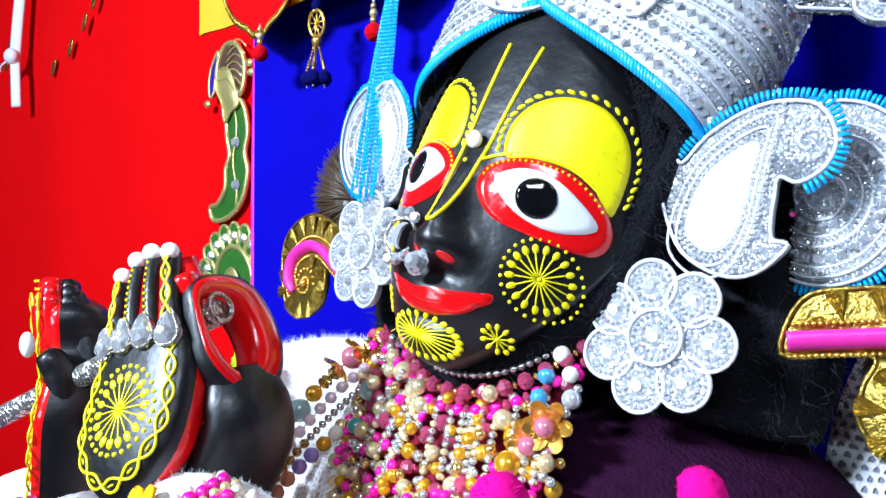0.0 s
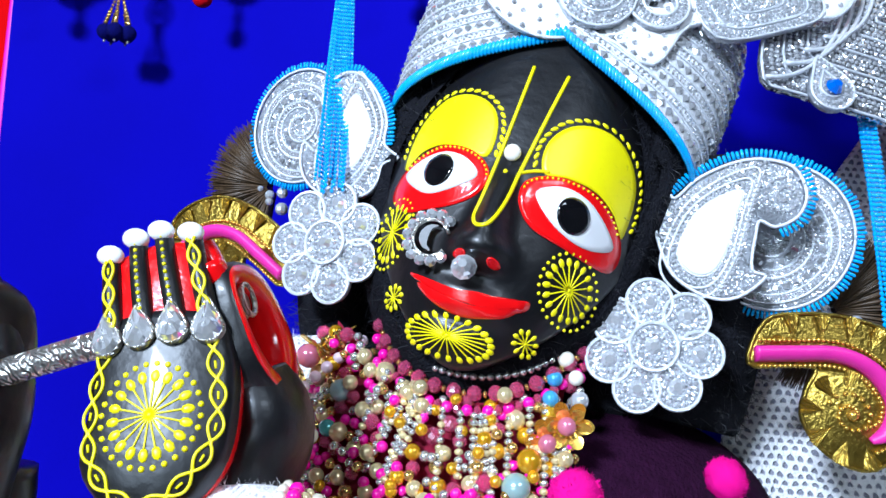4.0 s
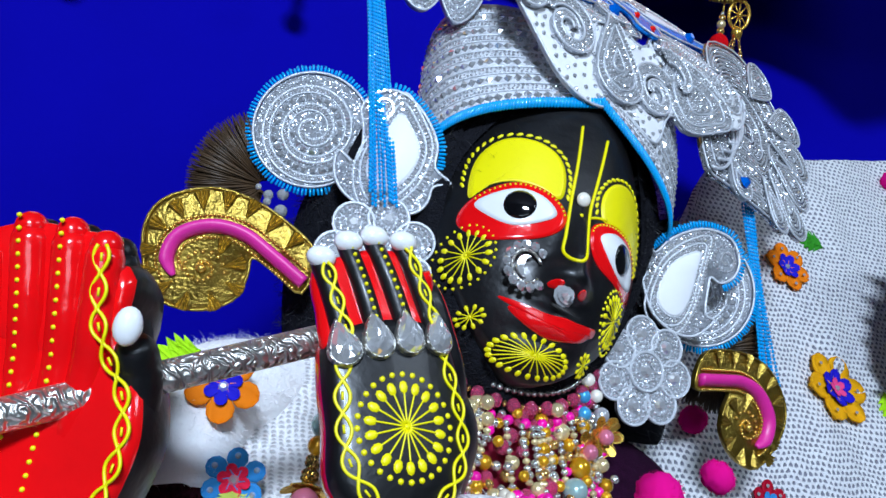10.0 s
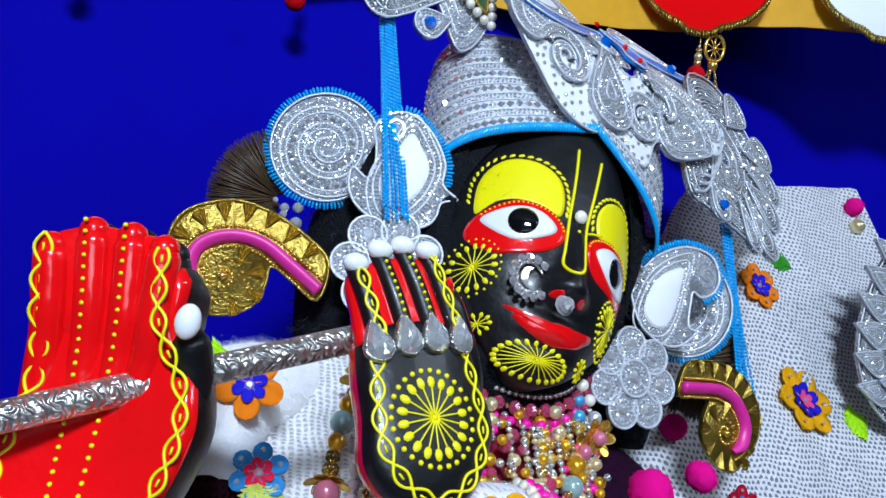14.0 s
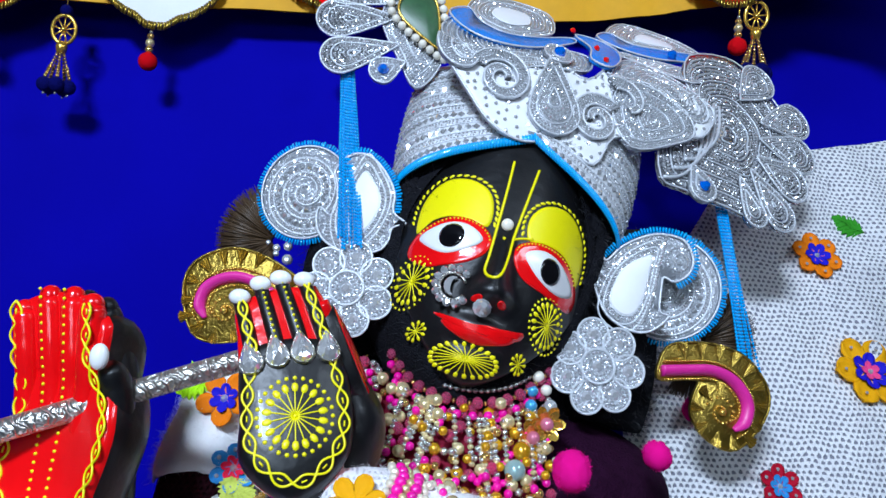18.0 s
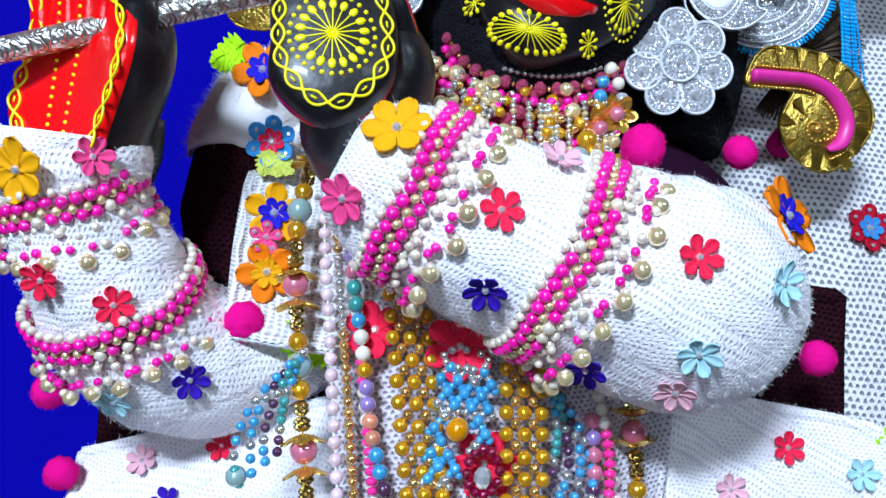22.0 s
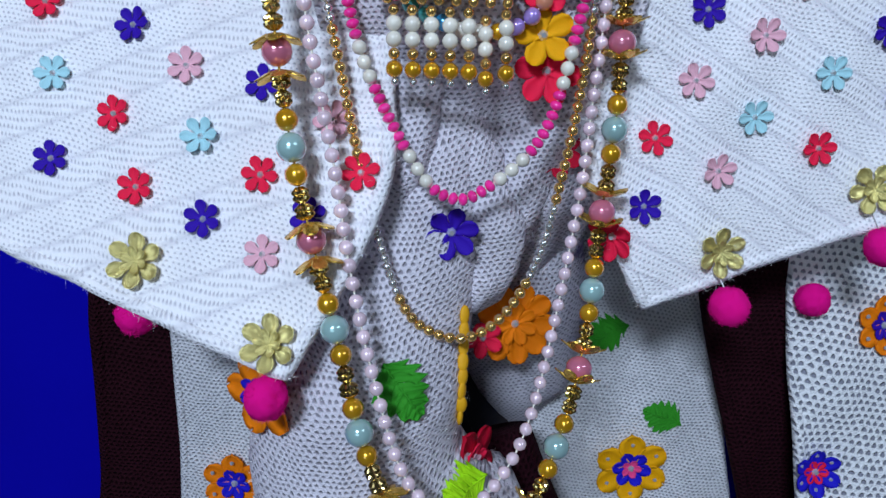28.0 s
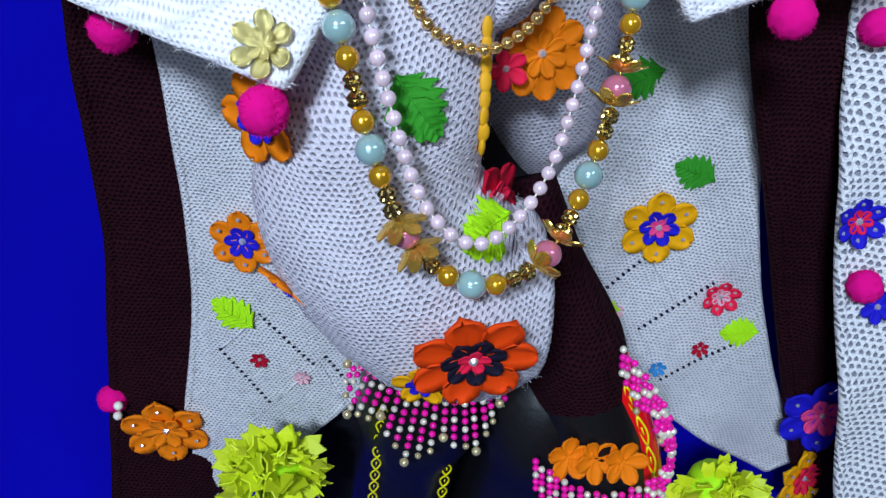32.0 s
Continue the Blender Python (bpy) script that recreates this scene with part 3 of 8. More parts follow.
rosette(-4, -80, 25, 10.5, 24, turn=0.04, ring=False, fat=0.08, reach=0.92)
# lips
paint(closed([(-33, -54), (-18, -56.5), (-6, -58), (6, -56), (18, -55), (30, -51), (30, -56), (20, -61), (0, -63), (-16, -61), (-29, -57)], 4), 0.6, S_RED, rings=5, hub=(-2, -59.5))
paint(closed([(-27, -58.5), (-12, -62), (2, -63.5), (16, -61), (27, -56.5), (20, -64), (3, -69), (-11, -68), (-22, -63.5)], 4), 0.9, S_RED, rings=5, hub=(0, -65))
for cu in (-9, 9):
    paint([(cu + 3.6 * math.cos(a * math.pi / 8), -41.5 + 2.0 * math.sin(a * math.pi / 8)) for a in range(16)], 0.5, S_RED, rings=3)


# ---- the statue's hands ----
def hand_place(origin, right, up, bow):
    """Flat coordinates (mm) on a curved palm to the world; lift goes out of it."""
    right, up = V(right).normalized(), V(up)
    up = (up - right * up.dot(right)).normalized()
    out = right.cross(up).normalized()

    def f(a, b, lift=0.0):
        return V(origin) + (right * a + up * b + out * (lift - bow(a, b))) * 0.001

    return f


def chain(pts, w, place, step=11.0):
    """A painted chain of open links with a dash in each."""
    path = evenly(smooth_path([V((a, b, 0)) for a, b in pts], 8), step / 8)
    left, right_ = [], []
    for i, (p, d) in enumerate(path):
        s = abs(math.sin(math.pi * i / 8)) * w
        left.append((p.x - d.y * s, p.y + d.x * s))
        right_.append((p.x + d.y * s, p.y - d.x * s))
        if i % 8 == 4:
            line([(p.x - d.x * 2, p.y - d.y * 2), (p.x, p.y), (p.x + d.x * 2, p.y + d.y * 2)], 0.55, S_YEL, place)
    line(left, 0.75, S_YEL, place)
    line(right_, 0.75, S_YEL, place)


# near hand: the back of the hand towards the room
near = hand_place((-0.350, 0.1985, 1.124), (0.98, 0.16, 0.1), (-0.12, 0.42, 1), lambda a, b: (a / 32) ** 2 * 5 + max(0, -b - 14) ** 2 * 0.008)


def palm(place, outline, thick, mi_front, mi_back, mi_side, mi_edge=None):
    """A hand's body: rounded slab, the outline in mm, front and back painted differently."""
    n = len(outline)
    cx, cy = sum(p[0] for p in outline) / n, sum(p[1] for p in outline) / n
    t = thick
    prof = [(0.0, 0, mi_front), (0.3, 0, mi_front), (0.6, 0, mi_front), (0.84, -0.3, mi_front), (0.93, -1.3, mi_front), (0.975, -0.16 * t, mi_side), (1.0, -0.3 * t, mi_side), (1.0, -0.45 * t, mi_side), (0.98, -0.62 * t, mi_side), (0.93, -0.78 * t, mi_side), (0.83, -0.91 * t, mi_side), (0.65, -0.98 * t, mi_back), (0.35, -t, mi_back), (0.0, -t, mi_back)]
    verts = [place(cx + (a - cx) * s, cy + (b - cy) * s, l) for s, l, _ in prof for a, b in outline]
    base = len(statue.v)
    statue.add(verts, [], mi_front)
    for k, (_, deep, m0) in enumerate(prof[:-1]):
        m0 = mi_edge if mi_edge is not None and deep <= -0.3 * t else m0
        for i in range(n):
            j = (i + 1) % n
            statue.f.append((base + k * n + i, base + (k + 1) * n + i, base + (k + 1) * n + j, base + k * n + j))
            statue.m.append(m0)


palm(near, closed([(-29, 2), (-30, 22), (-28, 40), (-14, 46), (4, 48), (23, 45), (30, 30), (33, 8), (31, -16), (20, -33), (2, -44), (-16, -36), (-29, -20)], 4), 26, S_BLACK, S_RED, S_BLACK, S_RED)
near_tips = ((-30, 72), (-18.5, 79), (-7, 82), (6.5, 81))
near_roots = ((-22, 36), (-8.5, 39), (5, 41), (18.5, 42))
# the red web between the fingers
palm(lambda a, b, l=0.0: near(a, b, l - 1.6), closed([(-27, 30), (-31, 50), (-32, 68), (-19, 75), (-7, 78), (7, 77), (15, 60), (23, 35), (0, 26)], 3), 12, S_RED, S_RED, S_RED)
for (a0, b0), (a1, b1) in zip(near_roots, near_tips):
    path = [near(a0 + (a1 - a0) * t, b0 + (b1 - b0) * t, -2.6 + 1.8 * math.sin(math.pi * max(0, t))) for t in np.linspace(-0.15, 1, 14)]
    statue.tube(path, [0.0046 - 0.0005 * i / 13 for i in range(14)], 12, S_BLACK)
    statue.ball(near(a1, b1, 0.6), 0.0059, S_WHITE, 14, 10, (1.08, 0.7, 0.8))
for i in (1, 2):
    (a0, b0), (a1, b1) = near_roots[i], near_tips[i]
    for k in range(11):
        t = 0.06 + 0.086 * k
        dot(a0 + (a1 - a0) * t, b0 + (b1 - b0) * t, 0.95, place=lambda u, v, l: near(u, v, l + 2.1 + 1.8 * math.sin(math.pi * t) - 0.5 * t))
for i in (0, 3):
    (a0, b0), (a1, b1) = near_roots[i], near_tips[i]
    chain([(a0 + (a1 - a0) * t, b0 + (b1 - b0) * t) for t in (-0.05, 0.3, 0.6, 0.93)], 2.5, lambda u, v, l: near(u, v, l + 3.0), 12)
chain([(-23, 32), (-25, 6), (-23, -14), (-13, -29), (1, -35), (15, -28), (25, -13), (27, 6), (20, 38)], 3.0, near, 13)
rosette(0.5, 0, 21, 22, 18, near)
# thumb and forefinger close into a loop behind the flute
HOLE = V((-0.325, 0.247, 1.155))


def ring_at(a, b, l=0.0):
    """Flat coordinates (mm) across the opening between thumb and forefinger."""
    return HOLE + (V((0, 1, 0)) * a + V((-0.46, 0, 0.888)) * b + V((0.888, 0, 0.46)) * l) * 0.001


outer = closed([(-22, 12), (-19, 28), (-11, 35), (4, 36), (19, 31), (27, 14), (28, -6), (20, -23), (4, -32), (-12, -26), (-22, -10)], 5)
inner = closed([(-15, 10), (-15, 19), (-11, 23), (-2, 22), (5, 17), (9, 8), (9, -4), (5, -13), (-2, -17), (-8, -13), (-13, -2)], 5)
nr = len(outer)
base = len(statue.v)
section = [(0.0, 0, 0), (-0.1, -5, 0), (-0.17, -12, 0), (-0.1, -19, 0), (0.3, -23, 0), (0.8, -21, 0), (1.02, -14, 1), (1.06, -6, 1), (1.0, 0, 1), (0.8, 2.6, 1), (0.5, 3.6, 1), (0.2, 2.4, 0)]
for f, l, _ in section:
    statue.v.extend([tuple(ring_at(o[0] + (q[0] - o[0]) * f, o[1] + (q[1] - o[1]) * f, l)) for o, q in zip(outer, inner)])
for k in range(len(section)):
    k2 = (k + 1) % len(section)
    for i in range(nr):
        j = (i + 1) % nr
        statue.f.append((base + k * nr + i, base + k * nr + j, base + k2 * nr + j, base + k2 * nr + i))
        statue.m.append(S_RED if section[k][2] else S_BLACK)
# the inner side of the forefinger, red from tip to loop
fore = smooth_path([near(9, 79, -9), near(16, 66, -12), near(21, 54, -17), ring_at(-15, 36, -6), ring_at(-13, 30, -6)], 6)
statue.tube(fore, [0.0055 + 0.002 * i / (len(fore) - 1) for i in range(len(fore))], 14, S_RED)
# heel of the hand and wrist
heel = smooth_path([ring_at(2, -16, -10), ring_at(2, -30, -9), ring_at(1, -44, -12), (-0.322, 0.241, 1.085), (-0.328, 0.238, 1.06), (-0.318, 0.24, 1.04)], 5)
statue.tube(heel, list(np.interp(np.linspace(0, 1, len(heel)), (0, 0.2, 0.45, 0.7, 1), (0.020, 0.0245, 0.025, 0.024, 0.022))), 28, S_BLACK, 0.62, (0.888, 0, 0.46))
statue.tube(smooth_path([near(0, -14, -22), near(3, -32, -23), (-0.338, 0.235, 1.066), (-0.318, 0.24, 1.05)], 4), [0.018] * 5 + [0.02] * 8, 16, S_BLACK)

# far hand: the red palm towards the room
far_flat = hand_place((-0.477, 0.228, 1.1272), (0.88, -0.475, 0.0), (0.0, 0.16, 1), lambda a, b: -((a / 30) ** 2 * 4) - max(0, b - 2) * 0.16 + max(0, -b - 30) * 0.02)


def far(a, b, lift=0.0):
    return far_flat(a * 1.12, b, lift)


palm(far, closed([(-39, 40), (-36, 8), (-34, -14), (-38, -36), (-40, -66), (-18, -92), (14, -90), (27, -54), (33, -28), (31, -12), (25, 2), (15, 16), (12, 42)], 4), 40, S_RED, S_BLACK, S_BLACK)
far_roots = ((-33, 12), (-19, 16), (-5.5, 16), (6, 14))
far_tips = ((-37, 38), (-24, 48), (-9.5, 49), (4, 46))
palm(lambda a, b, l=0.0: far(a, b, l + 1.6), closed([(-38, 10), (-41, 38), (-26, 50), (-8, 51), (7, 47), (11, 12), (-10, 0)], 4), 14, S_RED, S_BLACK, S_BLACK)
for (a0, b0), (a1, b1) in zip(far_roots, far_tips):
    for lift, mi in ((-1.0, S_RED), (-11, S_BLACK)):
        path = [far(a0 + (a1 - a0) * t - 3 * max(0, -t), b0 + (b1 - b0) * t, lift - 5 * max(0, -t)) for t in np.linspace(-1.6, 1, 20)]
        statue.tube(path, [0.0075] * 19 + [0.006], 14, mi)
        statue.ball(path[-1], 0.0064, mi, 12, 8)
for i in (1, 2):
    (a0, b0), (a1, b1) = far_roots[i], far_tips[i]
    for k in range(27):
        t = 1.08 - 0.15 * k
        w = 0 if t > 0 else -t
        dot(a0 + (a1 - a0) * t - 3 * w, b0 + (b1 - b0) * t, 1.05, place=lambda u, v, l: far(u, v, l + (6.5 if t > 0 else max(0.2, 6.6 + 5 * t))))
chain([(-37, 42), (-35, 22), (-33, 6), (-30.5, -12), (-33, -36), (-33, -62), (-15, -84), (12, -82), (23, -56), (28, -28), (24, -8), (15, 7), (9.5, 20), (8, 32), (6, 46)], 3.0, lambda u, v, l: far(u, v, l + 0.2 + (5.5 if v > 12 else max(0, 5.5 - 0.19 * (12 - v)) if u < 0 else min(5.5, max(0, v + 10) * 0.25))), 13)
thumb = smooth_path([far(20, -30, -15), far(22, -10, -12), far(22, 4, -7), far(23, 13, 0)], 5)
statue.tube(thumb, list(np.interp(np.linspace(0, 1, len(thumb)), (0, 0.6, 0.85, 1), (0.0105, 0.0095, 0.008, 0.005))), 18, S_BLACK)
statue.tube(smooth_path([far(3, 46, -11), far(4, 30, -17), far(7, 10, -21), far(11, -14, -23)], 5), [0.007 + 0.006 * math.sin(1.57 * i / 15) for i in range(16)], 20, S_BLACK)
statue.ball(far(24, 17, 8), 0.0066, S_WHITE, 14, 10, (0.8, 0.6, 1.12))
statue.tube(smooth_path([far(-4, -50, -34), far(-4, -75, -36), (-0.486, 0.252, 1.03), (-0.482, 0.245, 0.99)], 4), [0.022] * 5 + [0.024] * 8, 16, S_BLACK)

# neck, trunk, legs under the clothes
statue.tube(smooth_path([(-0.235, 0.375, 1.17), (-0.24, 0.39, 1.10), (-0.24, 0.395, 1.02)], 4), 0.034, 16, S_BLACK)
statue.tube(smooth_path([(-0.24, 0.42, 1.10), (-0.24, 0.455, 1.0), (-0.235, 0.45, 0.85), (-0.225, 0.42, 0.7), (-0.21, 0.35, 0.5), (-0.2, 0.33, 0.14)], 4), [0.05, 0.07, 0.08, 0.085, 0.085, 0.085, 0.08, 0.08] + [0.085] * 13, 20, S_BLACK)
for px, py in ((-0.205, 0.235), (-0.115, 0.23)):
    statue.tube(smooth_path([(px, py + 0.05, 0.52 if px < -0.15 else 0.43), (px, py, 0.40), (px - 0.005, py, 0.28), (px, py - 0.01, 0.135)], 4), [0.05] * 6 + [0.042] * 7, 20, S_BLACK)
for px in (-0.236, -0.182):
    shin = lambda u, v, l, px=px: V((px + u * 0.001, 0.1955 - l * 0.001 + 0.00006 * u * u, 0.42 + v * 0.001))
    chain([(0, -5), (0, -60), (1, -120), (0, -180)], 3.4, shin, 15)
# the crossing foot, its sole edged in red with a painted chain
foot = smooth_path([(-0.15, 0.26, 0.53), (-0.12, 0.228, 0.47), (-0.08, 0.21, 0.40), (-0.055, 0.2, 0.32), (-0.06, 0.2, 0.25)], 6)
statue.tube(foot, [0.022 + 0.0015 * i for i in range(12)] + [0.04] * 13, 20, S_BLACK)
statue.tube([p + V((0.034, -0.012, -0.004)) for p in foot[6:]], 0.016, 12, S_RED)
edge_pts = [p + V((0.04, -0.027, 0)) for p in foot[7:]]
edge_at = lambda u, v, l: V((np.interp(v, range(len(edge_pts)), [p.x for p in edge_pts]) + u * 0.001, np.interp(v, range(len(edge_pts)), [p.y for p in edge_pts]) - l * 0.001 + 0.001, np.interp(v, range(len(edge_pts)), [p.z for p in edge_pts])))
for k in range(8):
    v0 = k * 2.1
    for s_ in (-1, 1):
        statue.tube([edge_at(s_ * 3.2 * math.sin(math.pi * t), v0 + 2.1 * t, 0.4) for t in np.linspace(0, 1, 8)], 0.0008, 6, S_YEL)
    statue.tube([edge_at(0, v0 + 0.8, 0.4), edge_at(0, v0 + 1.3, 0.4)], 0.0007, 6, S_YEL)
whole("statue", statue, STATUE_MATS, "black lacquered statue with painted face and red palms", "statue", (-0.23, 0.35, 0.13))


# ---- clothes ----
def cloth(name, left, right, depth, mat, label, category, thick=0.004, nu=40, nv=40, wave=0.0, lift=None):
    """A hanging cloth between two edge curves, given as (x, z) from top to bottom; depth gives y."""
    lp, rp = smooth_path([(a, 0, b) for a, b in left], 10), smooth_path([(a, 0, b) for a, b in right], 10)

    def pick(path, v):
        q = v * (len(path) - 1)
        i = min(int(q), len(path) - 2)
        return path[i].lerp(path[i + 1], q - i)

    def f(u, v, back=0.0):
        p = pick(lp, v).lerp(pick(rp, v), u)
        y = depth(p.x, p.z) + wave * noise.noise(V((p.x * 22, 3, p.z * 14)))
        if lift:
            y -= lift(u, v)
        return V((p.x, y + back, p.z))

    b = Build()
    b.grid(lambda u, v: f(u, v), nu, nv)
    b.grid(lambda u, v: f(1 - u, v, thick), nu, nv)
    # rounded rim that closes the two faces
    rim = [f(u, 0, thick / 2) for u in np.linspace(0, 1, nu + 1)] + [f(1, v, thick / 2) for v in np.linspace(0, 1, nv + 1)][1:]
    rim += [f(u, 1, thick / 2) for u in np.linspace(1, 0, nu + 1)][1:] + [f(0, v, thick / 2) for v in np.linspace(1, 0, nv + 1)][1:]
    b.tube(rim, thick * 0.75, 6)
    return whole(name, b, mat, label, category, base=tuple(f(0.5, 1)))


def cape_left(x, z):
    return 0.226 + 0.63 * (z - 0.778) - 0.3 * (x + 0.405)


def cape_right(x, z):
    return 0.24 + 0.27 * (z - 0.8)


def chest(x, z):
    return 0.262 + 0.30 * (z - 0.85) - 0.02 * math.cos((x + 0.225) * 22)


CAPE_L = cloth("cape", [(-0.494, 0.859), (-0.487, 0.80), (-0.486, 0.75), (-0.474, 0.708)], [(-0.29, 0.935), (-0.272, 0.83), (-0.266, 0.77), (-0.30, 0.69)], cape_left, M_KNIT,
      "white fuzzy knitted cape panel sewn with small felt flowers", "cape", 0.006, wave=0.006)
CAPE_R = cloth("cape", [(-0.185, 0.96), (-0.165, 0.84), (-0.151, 0.78), (-0.108, 0.712)], [(-0.012, 0.949), (0.006, 0.905), (0.02, 0.84), (0.036, 0.785)], cape_right, M_KNITR,
      "white fuzzy knitted cape panel sewn with small felt flowers", "cape", 0.006, wave=0.006)
def tunic_depth(x, z):
    """Close behind the beads on the chest, drawn in below them."""
    low = chest(x, max(z, 0.755)) + 0.012 + 0.55 * min(0.13, max(0, 0.755 - z))
    high = 0.236 + 0.28 * (z - 0.93) + 2.8 * (x + 0.25) ** 2
    f = min(1, max(0, (z - 0.79) / 0.07))
    return low + (high - low) * f * f * (3 - 2 * f)


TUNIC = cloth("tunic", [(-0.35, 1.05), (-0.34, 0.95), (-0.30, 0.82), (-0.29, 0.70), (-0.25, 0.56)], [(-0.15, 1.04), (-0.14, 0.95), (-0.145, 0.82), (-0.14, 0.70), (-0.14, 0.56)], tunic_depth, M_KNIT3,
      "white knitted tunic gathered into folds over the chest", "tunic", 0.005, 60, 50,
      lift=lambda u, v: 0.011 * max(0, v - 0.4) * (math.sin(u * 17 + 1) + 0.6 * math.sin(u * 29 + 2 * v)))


def shawl_depth(x, z):
    return 0.43 + (0.5 if z > 1.071 else 0.37) * (z - 1.071)


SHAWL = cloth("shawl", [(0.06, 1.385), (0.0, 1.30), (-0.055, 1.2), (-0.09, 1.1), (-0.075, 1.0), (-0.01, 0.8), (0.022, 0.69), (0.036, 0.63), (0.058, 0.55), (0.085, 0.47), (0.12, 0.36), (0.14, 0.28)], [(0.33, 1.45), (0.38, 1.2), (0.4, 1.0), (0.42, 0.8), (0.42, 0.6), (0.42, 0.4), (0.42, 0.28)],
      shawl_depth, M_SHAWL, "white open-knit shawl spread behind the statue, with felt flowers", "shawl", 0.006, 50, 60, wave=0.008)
# dark wool backing
WRAP_L = cloth("wool_wrap", [(-0.43, 1.03), (-0.45, 0.98), (-0.50, 0.9), (-0.475, 0.75), (-0.458, 0.65), (-0.455, 0.58), (-0.447, 0.497), (-0.447, 0.42), (-0.458, 0.24), (-0.46, 0.14)], [(-0.32, 1.04), (-0.33, 0.98), (-0.34, 0.9), (-0.36, 0.75), (-0.37, 0.65), (-0.365, 0.5), (-0.36, 0.40), (-0.37, 0.14)],
      lambda x, z: 0.33 - (1.05 - z) * 0.15 + 0.04, M_MAROON, "dark maroon knitted wool wrap behind the statue", "wrap", 0.008, 24, 50, wave=0.006)
WRAP_R = cloth("wool_wrap", [(-0.08, 1.02), (-0.06, 0.9), (-0.055, 0.78), (-0.036, 0.684), (0.025, 0.55), (0.08, 0.43), (0.15, 0.28), (0.2, 0.14)], [(-0.02, 1.02), (-0.01, 0.9), (0.0, 0.78), (0.018, 0.69), (0.062, 0.58), (0.105, 0.48), (0.228, 0.297), (0.3, 0.14)],
      lambda x, z: 0.33 - (1.02 - z) * 0.12 + 0.006, M_MAROON, "dark maroon knitted wool wrap behind the statue", "wrap", 0.008, 24, 50, wave=0.005)
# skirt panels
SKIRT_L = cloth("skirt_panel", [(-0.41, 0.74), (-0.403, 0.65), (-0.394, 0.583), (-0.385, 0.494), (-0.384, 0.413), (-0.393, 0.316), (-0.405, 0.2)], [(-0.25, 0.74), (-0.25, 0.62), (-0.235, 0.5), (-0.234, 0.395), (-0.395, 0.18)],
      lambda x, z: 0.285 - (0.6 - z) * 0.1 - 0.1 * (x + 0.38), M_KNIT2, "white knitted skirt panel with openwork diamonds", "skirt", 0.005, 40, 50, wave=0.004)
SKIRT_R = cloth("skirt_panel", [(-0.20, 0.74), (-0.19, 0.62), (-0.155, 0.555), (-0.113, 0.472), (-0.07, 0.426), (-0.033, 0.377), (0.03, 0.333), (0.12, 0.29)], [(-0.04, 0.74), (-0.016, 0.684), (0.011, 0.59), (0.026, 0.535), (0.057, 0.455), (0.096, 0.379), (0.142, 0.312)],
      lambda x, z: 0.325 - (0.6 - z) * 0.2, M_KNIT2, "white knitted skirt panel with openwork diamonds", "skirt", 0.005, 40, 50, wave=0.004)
# thigh wrapped in white knit, drawn up into a knot
b = Build()
b.tube(smooth_path([(-0.235, 0.27, 0.80), (-0.25, 0.235, 0.72), (-0.260, 0.205, 0.65), (-0.257, 0.19, 0.592), (-0.212, 0.185, 0.542), (-0.166, 0.195, 0.535)], 8),
       [0.035 + 0.03 * math.sin(min(1, i / 30) * math.pi / 2) - (0.008 * max(0, i - 34) / 6) for i in range(41)], 28)
b.v = [tuple(V(p) * 1.0 + V((0, -1, 0)) * (0.006 * noise.noise(V((p[0] * 14 + p[2] * 22, 0, p[2] * 9))) + 0.003 * noise.noise(V(p) * 45))) for p in b.v]
LEG = whole("leg_wrap", b, M_KNIT3, "bulging white knitted wrap over the bent leg", "wrap", (-0.2, 0.19, 0.5))
b = Build()
pts = smooth_path([(-0.195, 0.325, 0.80), (-0.18, 0.322, 0.72), (-0.168, 0.322, 0.66), (-0.155, 0.33, 0.60), (-0.143, 0.338, 0.545)], 8)
b.tube(pts, list(np.interp(np.linspace(0, 1, len(pts)), (0, 0.3, 0.55, 0.8, 1), (0.04, 0.05, 0.055, 0.048, 0.026))), 28)
b.v = [tuple(V(p) + V((0.002, -0.006, 0)) * noise.noise(V((p[0] * 60 + p[2] * 25, 2, p[2] * 12)))) for p in b.v]
whole("leg_wrap", b, M_KNIT3, "white knitted fold behind the wrapped leg", "wrap", (-0.15, 0.29, 0.48))
# gathered folds between the two cape panels
for k, (path, r) in enumerate((([(-0.232, 0.25, 0.84), (-0.228, 0.236, 0.80), (-0.213, 0.224, 0.765), (-0.198, 0.216, 0.73), (-0.205, 0.216, 0.705), (-0.222, 0.225, 0.69)], 0.016), ([(-0.172, 0.262, 0.84), (-0.182, 0.242, 0.79), (-0.192, 0.236, 0.745), (-0.202, 0.236, 0.70)], 0.02), ([(-0.258, 0.242, 0.86), (-0.256, 0.222, 0.80), (-0.262, 0.208, 0.75), (-0.262, 0.205, 0.70)], 0.017))):
    b = Build()
    pts = [p + V((0, 0.012, 0)) for p in smooth_path(path, 8)]
    b.tube(pts, [r * (0.55 + 0.6 * math.sin(math.pi * (0.1 + 0.75 * i / (len(pts) - 1)))) for i in range(len(pts))], 24)
    b.v = [tuple(V(p) + V((0.006, -0.005, 0.002)) * noise.noise(V(p) * 38) + V((0.002, -0.002, 0)) * noise.noise(V(p) * 90)) for p in b.v]
    whole("cloth_fold", b, M_KNIT3, "soft gathered fold of the white knitted tunic", "fold", tuple(pts[-1]), "gathered folds")
b = Build()
pts = smooth_path([(-0.165, 0.26, 0.575), (-0.145, 0.235, 0.53), (-0.12, 0.225, 0.486), (-0.1, 0.22, 0.442), (-0.078, 0.215, 0.38)], 6)
